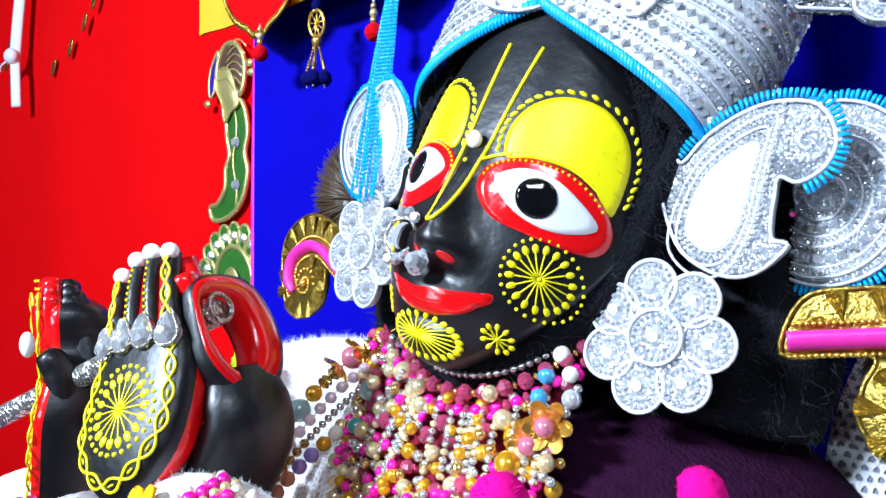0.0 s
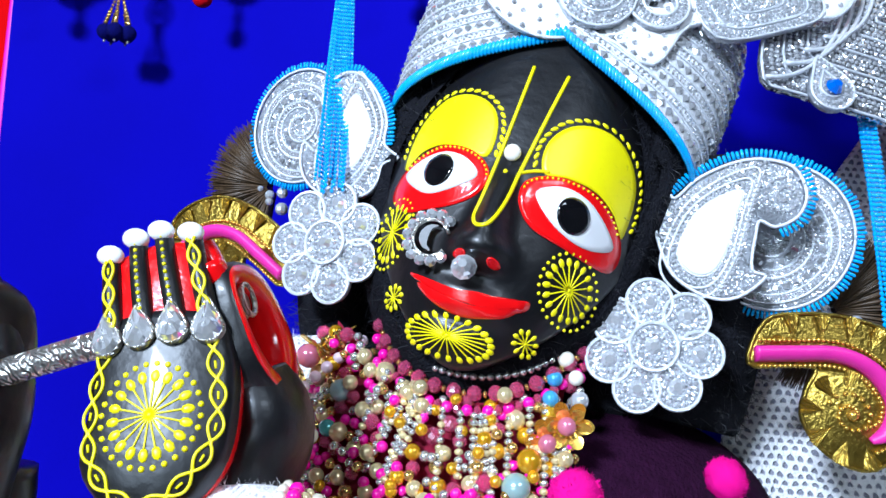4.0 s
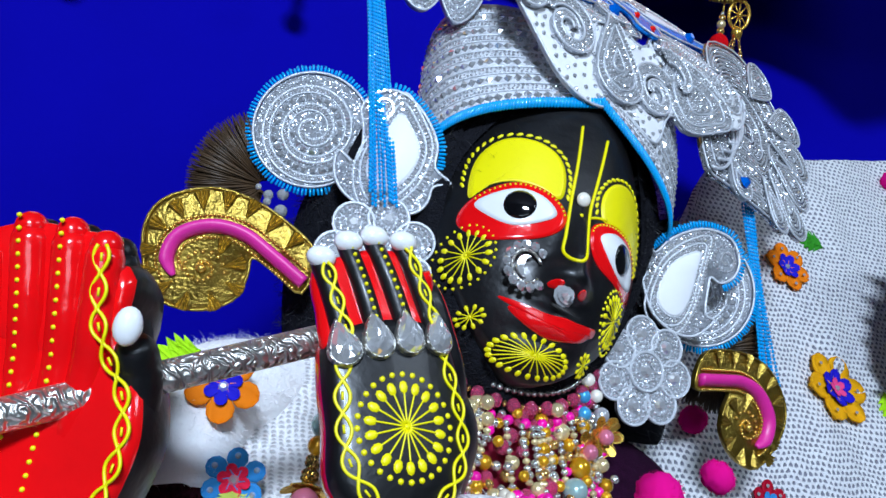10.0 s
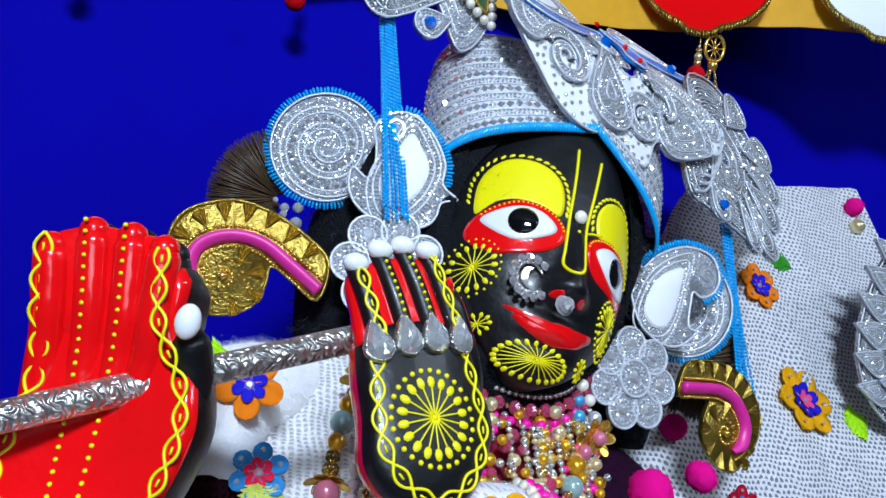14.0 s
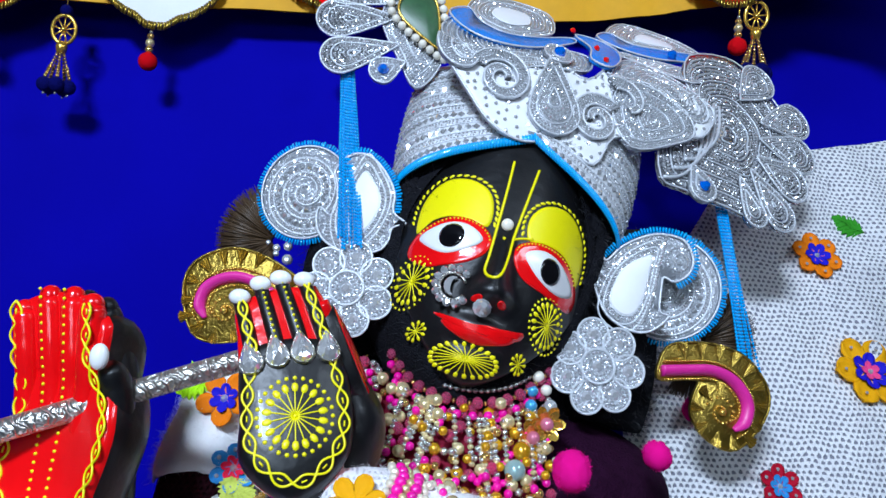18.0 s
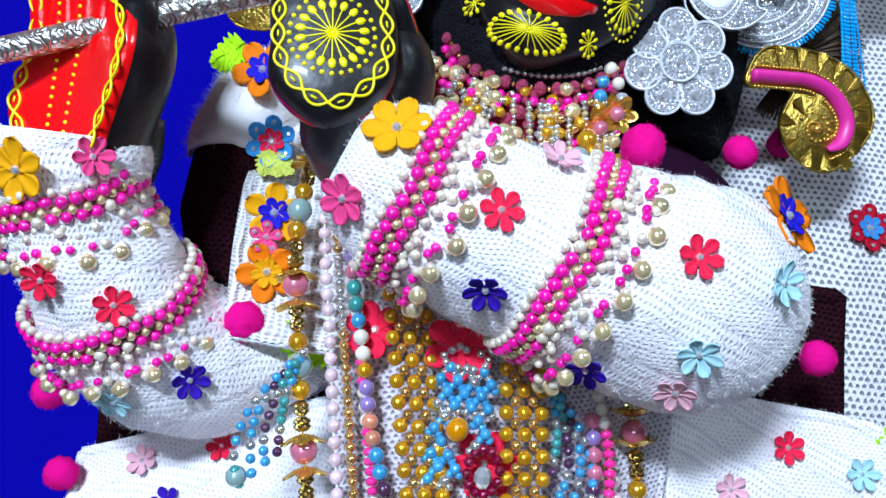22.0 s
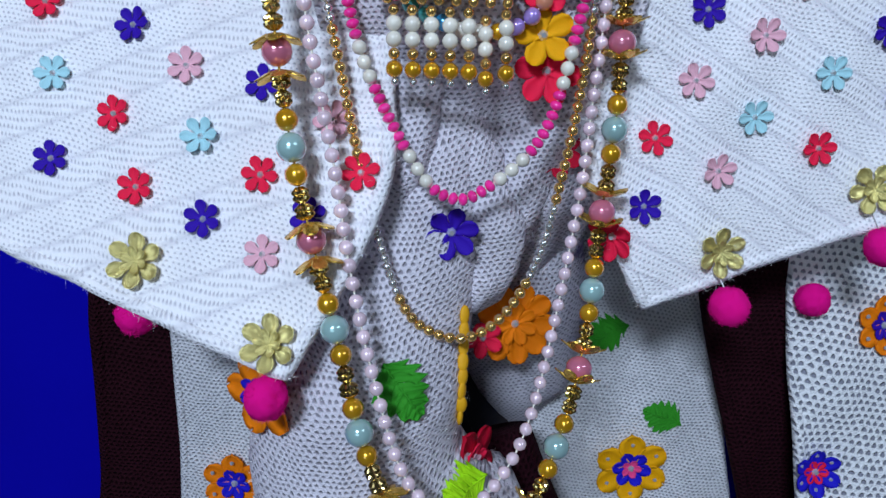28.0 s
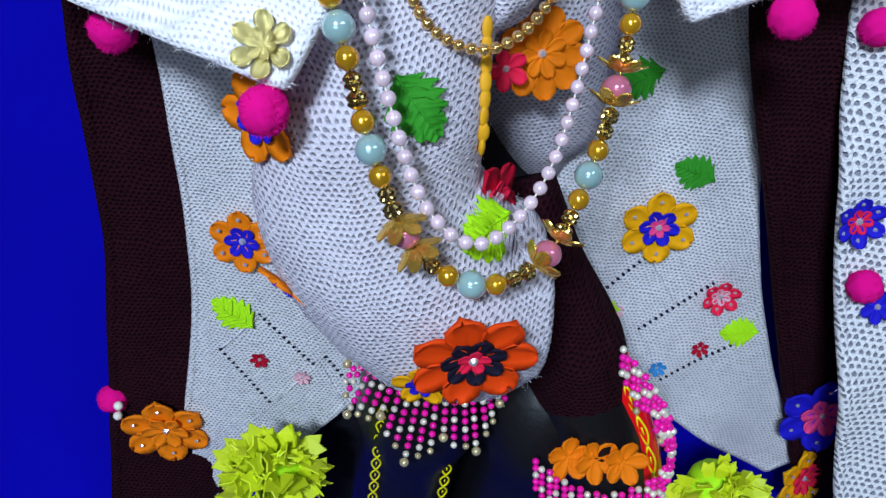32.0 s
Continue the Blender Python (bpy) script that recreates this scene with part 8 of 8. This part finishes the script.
# scalloped yellow trim along the edges of the leg wrap and the skirt panel
for ob, path in ((LEG, [(-0.213, 0.183, 0.70), (-0.210, 0.186, 0.672), (-0.207, 0.19, 0.641)]), (SKIRT_R, [(-0.123, 0.288, 0.482), (-0.098, 0.29, 0.452), (-0.07, 0.288, 0.422)])):
    pts = [surface(ob, p.x, p.z)[0] + surface(ob, p.x, p.z)[1] * 0.002 for p in smooth_path(path, 8)]
    q = Build()
    for p, d in evenly(pts, 0.0085):
        q.ball(p, 0.0062, 0, 10, 6, (0.55, 0.3, 0.95), V((0, 0, 1)).rotation_difference(d).to_matrix())
    q.tube(pts, 0.0016, 6)
    part("trim", q, M_YELLOWCLOTH, ob, "scalloped yellow trim")


# ---- marigolds, anklets ----
def marigold(x, y, z, r, label):
    mg = thing("marigold", label, "flower", (x, y, z - r), "yellow flowers at the feet")
    q = Build()
    q.ball((x, y, z), r * 0.55, 0, 14, 9)
    part("heart", q, FELT["lime"], mg)
    rg = random.Random(int(x * 1000))
    key = ("petal", r)
    pm = Build()
    v = []
    for dz in (0, 0.05):
        v += [(0, -0.14, dz), (0.6, -0.42, 0.1 + dz), (0.95, -0.3, 0.3 + dz), (0.86, 0, 0.22 + dz), (1.0, 0.3, 0.3 + dz), (0.6, 0.42, 0.1 + dz), (0, 0.14, dz)]
    pm.add(v, [(0, 1, 2, 3, 4, 5, 6), (13, 12, 11, 10, 9, 8, 7)] + [(i, i + 7, (i + 1) % 7 + 7, (i + 1) % 7) for i in range(7)])
    me = pm.mesh("petal", M_MARIGOLD, smooth=False)
    for k in range(110):
        d = V((rg.gauss(0, 1), -abs(rg.gauss(0, 1)), rg.gauss(0, 1) + 0.2)).normalized()
        ob = new("petal", me)
        ob.parent = mg
        tilt = (d + V((rg.uniform(-.5, .5), rg.uniform(-.5, .2), rg.uniform(-.5, .5)))).normalized()
        s_ = r * rg.uniform(0.4, 0.62)
        ob.matrix_local = Matrix.LocRotScale(d * (r * rg.uniform(0.4, 0.6)) + V((0, 0, r)), tilt.to_track_quat("X", "Z") @ Euler((rg.uniform(0, 6), 0, 0)).to_quaternion(), (s_, s_ * 0.75, s_))


M_MARIGOLD = material("yellow_green_petal", (0.62, 0.72, 0.01), 0.6, vary=0.2, scale=200, sss=0.0, random_hue=0.15)
marigold(-0.315, 0.205, 0.322, 0.045, "artificial yellow-green marigold beside the statue's feet")
marigold(0.036, 0.205, 0.34, 0.042, "artificial yellow-green marigold beside the statue's feet")


def anklet(c, r, a0, a1, z, y_scale, label):
    an = thing("anklet", label, "anklet", (c[0], c[1], z), "bead anklets")
    n = 22
    for k in range(n):
        a = radians(a0 + (a1 - a0) * k / (n - 1))
        rows = 4 + (2 - abs((k % 6) - 3)) + 2
        for j in range(rows):
            p = (c[0] + (r + 0.0025 * j) * math.sin(a), c[1] - (r + 0.0025 * j) * math.cos(a) * y_scale, z - 0.0062 * j - 0.003 * (k % 2) + 0.02 * abs(math.sin(a)))
            bead(an, p, 0.0034 if j == rows - 1 and k % 3 == 0 else 0.0024, "cream" if (j + k) % 3 == 0 else ("lightgold" if j == rows - 1 else "magenta"))
    return an


anklet((-0.205, 0.235), 0.052, -75, 75, 0.435, 1.0, "anklet of pink and pearl bead netting over the leg")
net = thing("anklet", "anklet of pink and pearl bead netting round the crossing foot", "anklet", (-0.08, 0.17, 0.40), "bead anklets")
NET = smooth_path([(-0.09, 0.185, 0.505), (-0.058, 0.172, 0.475), (-0.04, 0.165, 0.44), (-0.045, 0.158, 0.41), (-0.075, 0.152, 0.395), (-0.105, 0.155, 0.40), (-0.13, 0.165, 0.41)], 8)
for k, (p, d) in enumerate(evenly(NET, 0.0062)):
    for j in range(4 + (k % 5 > 1) + (k % 5 == 3)):
        bead(net, p + V((0.0012 * j, -0.0012 * j, -0.006 * j - 0.003 * (k % 2))), 0.0025, "cream" if (j + k) % 3 == 0 else ("lightgold" if j > 4 else "magenta"))
for k, x in enumerate((-0.105, -0.085, -0.065)):
    put("felt_petal", flower_mesh(5, FELT["orange"], 0.3), net, (x, 0.172, 0.408), (0.2, -1, 0.5), 0.017, 30 * k, 0, "orange felt petals")


# ---- openwork diamonds on the skirt panels ----
def eyelets(cloth_ob, lines, gap=0.0052):
    """Rows of small knitted holes through which the dark cloth shows, and the plain cords between them."""
    holes, cords = Build(), Build()
    for k, ((x0, z0), (x1, z1), open_) in enumerate(lines):
        pts = []
        for p, d in evenly([V((x0, 0, z0)), V((x1, 0, z1))], gap):
            q, n = surface(cloth_ob, p.x, p.z)
            pts.append(q + n * 0.0006)
            if open_:
                holes.dome(q + n * 0.0003, n, 0.0013, 0.0003, 0, 8, 1.5, d.cross(n))
        if not open_ and len(pts) > 1:
            cords.tube(pts, 0.0007, 6)
    part("eyelet_row", holes, FELT["black"], cloth_ob)
    if cords.v:
        part("cable", cords, M_KNIT2, cloth_ob)


STUFF.update({"eyelet_row", "loose_wool"})
eyelets(SKIRT_L, [((-0.335, 0.425), (-0.29, 0.385), True), ((-0.335, 0.425), (-0.365, 0.385), False), ((-0.365, 0.385), (-0.325, 0.335), True), ((-0.29, 0.385), (-0.34, 0.31), False), ((-0.283, 0.395), (-0.262, 0.37), True), ((-0.30, 0.41), (-0.262, 0.345), False)])
eyelets(SKIRT_R, [((-0.07, 0.46), (-0.045, 0.49), True), ((-0.045, 0.49), (-0.01, 0.45), False), ((-0.035, 0.425), (0.015, 0.475), True), ((0.015, 0.475), (0.05, 0.42), False), ((-0.005, 0.38), (0.045, 0.42), True), ((-0.035, 0.425), (-0.005, 0.38), False)])


# ---- hangings on the canopy edge and the red curtain ----
val = thing("canopy_valance", "yellow canopy valance with red and white scallops and gold edging", "valance", (-0.5, 0.65, 1.5))
EDGE = smooth_path([(-0.95, 0.66, 1.50), (-0.7, 0.655, 1.507), (-0.44, 0.655, 1.524), (-0.15, 0.655, 1.545), (0.03, 0.64, 1.578), (0.15, 0.58, 1.602), (0.35, 0.47, 1.612)], 10)
b = Build()
n = len(EDGE)
b.grid(lambda u, v: EDGE[min(n - 1, int(u * (n - 1)))] + V((0, -0.002 * math.sin(u * 90), 0.24 * v)), n - 1, 4)
b.grid(lambda u, v: EDGE[min(n - 1, int(u * (n - 1)))] + V((0, 0.004 - 0.002 * math.sin(u * 90), 0.24 * v)), n - 1, 4)
part("band", b, M_YELLOWCLOTH, val)
for cx, cy, cz, w, h, mat, lab in ((-0.80, 0.645, 1.56, 0.075, 0.078, M_REDCLOTH, "red satin scallop"), (-0.60, 0.645, 1.56, 0.075, 0.068, M_FELT_WHITE, "white satin scallop"), (-0.40, 0.645, 1.58, 0.075, 0.05, M_REDCLOTH, "red satin scallop"),
                                   (0.05, 0.605, 1.645, 0.07, 0.068, M_REDCLOTH, "red satin scallop"), (0.235, 0.515, 1.66, 0.07, 0.062, M_FELT_WHITE, "white satin scallop")):
    ol = [(cx + w * math.sin(a), cz - h * math.cos(a) * (1.1 if abs(a) < 0.25 else 1)) for a in np.linspace(-1.57, 1.57, 21)] + [(cx + w, cz + 0.12), (cx - w, cz + 0.12)]
    b = Build()
    b.plate(ol, lambda x, z, d: V((x, cy + d + (x - cx) * (-0.5 if cx > 0 else 0), z)), 0.004)
    sc = part("scallop", b, mat, val, lab)
    b = Build()
    for p, d in evenly([V((x, cy - 0.002 + (x - cx) * (-0.5 if cx > 0 else 0), z)) for x, z in ol[:21]], 0.0035):
        b.tube([p + V((0, 0, 0.003)), p + V((random.uniform(-0.001, 0.001), 0, -0.006))], 0.0016, 5)
    part("gold_fringe", b, M_GOLDFOIL, sc, "gold thread edging")


def wheel_tassel(x, y, z, ball):
    wt = thing("tassel", "hanging tassel with a gilt wheel and blue bead drops" if ball == "blue" else "hanging tassel with a gilt wheel and dark bead drops", "tassel", (x, y, z), "hanging tassels")
    b = Build()
    b.tube([V((x + 0.013 * math.sin(a), y - 0.002 * math.cos(a), z + 0.016 * math.cos(a))) for a in np.linspace(0, 2 * math.pi, 25)], 0.0022, 8)
    wheel = part("wheel", b, M_GOLD, wt, "gilt openwork wheel")
    for k in range(9):
        a = 2 * math.pi * k / 9
        b = Build()
        b.tube([V((x, y, z)), V((x + 0.012 * math.sin(a), y, z + 0.015 * math.cos(a)))], 0.001, 6)
        part("spoke", b, M_GOLD, wheel)
    b = Build()
    b.ball((x, y - 0.001, z), 0.003, 0, 10, 6)
    part("hub", b, M_GOLD, wheel)
    bead(wt, (x, y, z + 0.022), 0.007, "navybead", "wool_ball")
    b = Build()
    b.tube([(x, y, z + 0.022), (x, y, z + 0.06)], 0.0008, 6)
    part("cord", b, M_GOLD, wt)
    b = Build()
    b.tube([(x, y, z - 0.014), (x, y, z - 0.02), (x, y, z - 0.028)], [0.004, 0.0065, 0.005], 12)
    part("collar", b, M_GOLD, wt)
    for k in range(5):
        a = 2 * math.pi * k / 5
        p0, p1 = V((x + 0.003 * math.cos(a), y + 0.003 * math.sin(a), z - 0.026)), V((x + 0.013 * math.cos(a), y + 0.010 * math.sin(a), z - 0.056))
        for t in np.linspace(0, 1, 9):
            bead(wt, p0.lerp(p1, t), 0.0017 if t < 0.6 else 0.0024, "brass")
        bead(wt, p1 + V((0, 0, -0.010)), 0.0085, "navybead", "wool_ball")
        bead(wt, p1 + V((0, 0, -0.020)), 0.0016, "silver")


BEAD["navybead"] = material("navy_wool_ball", (0.003, 0.004, 0.10), 0.85, vary=0.3, bump=0.6, bump_scale=900, spec=0.05)
BEAD["redball"] = material("red_wool_ball", (0.75, 0.004, 0.01), 0.85, vary=0.2, bump=0.6, bump_scale=900, spec=0.05)
wheel_tassel(-0.702, 0.652, 1.471, "blue")
wheel_tassel(0.074, 0.602, 1.557, "dark")
for x, y, z, zt in ((-0.604, 0.647, 1.443, 1.494), (-0.793, 0.640, 1.447, 1.485), (0.055, 0.605, 1.52, 1.575), (-0.40, 0.645, 1.47, 1.53)):
    dt = thing("tassel", "small tassel of gilt beads ending in a red ball", "tassel", (x, y, z), "hanging tassels")
    bead(dt, (x, y, z), 0.0105, "redball", "wool_ball")
    for zz, r, k in ((z + 0.0135, 0.0048, "brass"), (z + 0.0215, 0.0052, "lightgold"), (z + 0.029, 0.0042, "brass"), (z + 0.0345, 0.0022, "silver")):
        bead(dt, (x, y, zz), r, k)
    b = Build()
    b.tube([(x, y, z + 0.03), (x + 0.001, y, zt)], 0.0009, 6)
    part("cord", b, M_GOLD, dt)

# applique on the red curtain
M_GREEN = material("green_velvet", (0.03, 0.14, 0.02), 0.6, vary=0.25, scale=60, bump=0.3, spec=0.1)
app = thing("curtain_applique", "gold-edged green and brown applique drop sewn to the red curtain", "applique", (-1.38, 1.045, 1.45))
redp = lambda x, z, d=0.0: V((x, 1.038 + d, z))


def sewn(parent, name, outline, mat, lift=0.0, label="", edge=0.006):
    b = Build()
    b.plate(outline, lambda x, z, d: redp(x, z, d - lift), 0.006)
    ob = part(name, b, mat, parent, label)
    b = Build()
    b.tube([redp(x, z, -lift) for x, z in outline + outline[:2]], edge, 6)
    part("gold_edge", b, M_GOLDLACE, ob)
    return ob


sewn(app, "green_drop", closed([(-1.39, 1.51), (-1.345, 1.51), (-1.325, 1.45), (-1.335, 1.40), (-1.325, 1.36), (-1.345, 1.30), (-1.39, 1.268), (-1.44, 1.262), (-1.452, 1.29), (-1.425, 1.298), (-1.40, 1.33), (-1.398, 1.37), (-1.385, 1.40), (-1.395, 1.45)][::-1], 4), M_GREEN)
M_BROWN = material("brown_velvet", (0.09, 0.03, 0.02), 0.6, vary=0.4, scale=120)
top = sewn(app, "brown_top", closed([(-1.425, 1.565), (-1.42, 1.605), (-1.395, 1.635), (-1.36, 1.63), (-1.335, 1.595), (-1.335, 1.55), (-1.35, 1.525), (-1.385, 1.56)][::-1], 4), M_BROWN, 0.002)
for k in range(6):
    gm = Build()
    gm.tube([redp(-1.41 + 0.065 * t + 0.004 * k, 1.545 + 0.015 * k + 0.02 * math.sin(3.1 * t), -0.004) for t in np.linspace(0.1, 1, 10)], 0.0022, 5)
    part("stripe", gm, M_GOLDLACE, top)
sewn(app, "blue_neck", closed([(-1.425, 1.60), (-1.43, 1.565), (-1.437, 1.535), (-1.45, 1.53), (-1.452, 1.565), (-1.44, 1.60), (-1.42, 1.625)], 4), FELT["navy"], 0.004, "dark blue neck", 0.003)
sewn(app, "gold_fold", closed([(-1.425, 1.545), (-1.415, 1.58), (-1.385, 1.582), (-1.365, 1.55), (-1.35, 1.505), (-1.375, 1.49), (-1.395, 1.47), (-1.405, 1.51)][::-1], 4), M_GOLDLACE, 0.006, "gold lace fold", 0.003)
for x, z in ((-1.458, 1.515), (-1.315, 1.585), (-1.31, 1.565)):
    gm = Build()
    gm.ball(redp(x, z, -0.004), 0.011, 0, 10, 6, (1, 0.5, 0.8))
    part("gold_knot", gm, M_GOLDLACE, app)
for z in (1.425, 1.335):
    gm = Build()
    gm.gem(redp(-1.362, z, -0.003), (0, -1, 0), 0.013, 0.008, 0, 8)
    part("stone", gm, M_CRYSTAL, app, smooth=False)
gm = Build()
gm.tube([redp(-1.365 + 0.006 * math.sin(9 * t), 1.49 - 0.2 * t, -0.002) for t in np.linspace(0, 1, 20)], 0.003, 6)
part("rib", gm, M_GOLDLACE, app)
fan = thing("curtain_applique", "round gold and green scalloped applique on the red curtain", "applique", (-1.36, 1.045, 1.15))
for k in range(13):
    a = radians(-20 + 220 * k / 12)
    q = [(-1.37 + (0.098 + 0.028 * math.cos(w)) * math.cos(a) - 0.02 * math.sin(w) * math.sin(a), 1.13 + (0.098 + 0.028 * math.cos(w)) * math.sin(a) + 0.02 * math.sin(w) * math.cos(a)) for w in np.linspace(0, 2 * math.pi, 15)[:-1]]
    lobe = sewn(fan, "lobe", q, M_GREEN, 0.0, "", 0.004)
    gm = Build()
    gm.gem(redp(-1.37 + 0.098 * math.cos(a), 1.13 + 0.098 * math.sin(a), -0.002), (0, -1, 0), 0.011, 0.006, 0, 6)
    part("stone", gm, M_CRYSTAL, lobe, smooth=False)
sewn(fan, "middle", [(-1.37 + 0.065 * math.cos(w), 1.12 + 0.085 * math.sin(w)) for w in np.linspace(0, 2 * math.pi, 25)[:-1]], M_GREEN, 0.002)
sewn(fan, "gold_core", [(-1.37 + 0.03 * math.cos(w), 1.10 + 0.06 * math.sin(w)) for w in np.linspace(0, 2 * math.pi, 25)[:-1]], M_GOLDLACE, 0.008, "gold lace core", 0.003)
for x, z in ((-1.25, 1.47), (-1.245, 1.37), (-1.24, 1.60), (-1.25, 1.25)):
    dg = thing("curtain_spangle", "round gold spangle sewn to the red curtain", "applique", (x, 1.04, z), "gold spangles")
    sewn(dg, "disc", [(x + 0.022 * math.cos(w), z + 0.03 * math.sin(w)) for w in np.linspace(0, 2 * math.pi, 17)[:-1]], M_GOLDLACE, 0.0, "", 0.003)
for x, z in ((-1.998, 1.791), (-2.072, 1.736), (-2.165, 1.697), (-2.43, 1.80), (-2.45, 1.75), (-2.42, 1.70), (-1.95, 1.84)):
    dg = thing("curtain_spangle", "small gold sequin leaf sewn to the red curtain", "applique", (x, 1.04, z), "gold sequin leaves")
    b = Build()
    b.plate([(x + 0.012 * math.cos(w) + 0.006 * math.sin(w), z + 0.022 * math.sin(w) + 0.008 * math.cos(w)) for w in np.linspace(0, 2 * math.pi, 13)[:-1]], redp, 0.004)
    part("sequin", b, M_GOLDFOIL, dg)
rb = thing("ribbon", "white satin ribbon knotted on the red curtain", "ribbon", (-2.32, 1.03, 1.7))
for pts, w in (([(-2.30, 1.015, 1.95), (-2.315, 1.012, 1.85), (-2.33, 1.01, 1.745)], 0.016), ([(-2.33, 1.01, 1.745), (-2.315, 1.005, 1.68), (-2.31, 1.005, 1.60)], 0.014), ([(-2.33, 1.01, 1.745), (-2.38, 1.0, 1.73), (-2.395, 1.0, 1.71)], 0.012)):
    b = Build()
    b.tube(smooth_path(pts, 6), w, 8, 0, 0.3)
    part("tail", b, M_FELT_WHITE, rb)
b = Build()
b.ball((-2.33, 1.0, 1.745), 0.026, 0, 12, 8, (1, 0.7, 0.9))
part("knot", b, M_FELT_WHITE, rb)
# magenta piping down the edge of the blue curtain
b = Build()
b.tube([(-0.872 + 0.003 * math.sin(9 * z), 0.697, z) for z in np.linspace(0.14, 1.6, 50)], 0.0055, 8)
whole("curtain_piping", b, material("magenta_satin", (0.8, 0.01, 0.45), 0.5, vary=0.1), "magenta satin piping on the edge of the blue curtain", "piping", (-0.872, 0.697, 0.14))

# silver crown edge of a neighbouring ornament in front of the shawl
orn = thing("silver_ornament", "silver sequin ornament of stacked pointed lobes beside the shawl", "ornament", (0.25, 0.45, 1.25))
op = plane_place(lambda x, z: 0.45)
applique(orn, "field", closed([(0.185, 1.20), (0.175, 1.26), (0.20, 1.33), (0.24, 1.36), (0.32, 1.36), (0.34, 1.18), (0.24, 1.16)][::-1], 4), op, rows=2, mat=M_SILVER2)
for k in range(6):
    applique(orn, "lobe", drop(0.197 + 0.004 * (k - 2.5) ** 2 * 0.5, 1.192 + 0.027 * k, 0.013, 0.034, -85 + 4 * k), lambda a, b_, d=0.0: op(a, b_, d - 0.004), rows=3, gem=0.0018)
for k in range(5):
    applique(orn, "lobe", drop(0.235 + 0.004 * k, 1.20 + 0.03 * k, 0.014, 0.036, -85), lambda a, b_, d=0.0: op(a, b_, d - 0.008), rows=3, gem=0.0018)
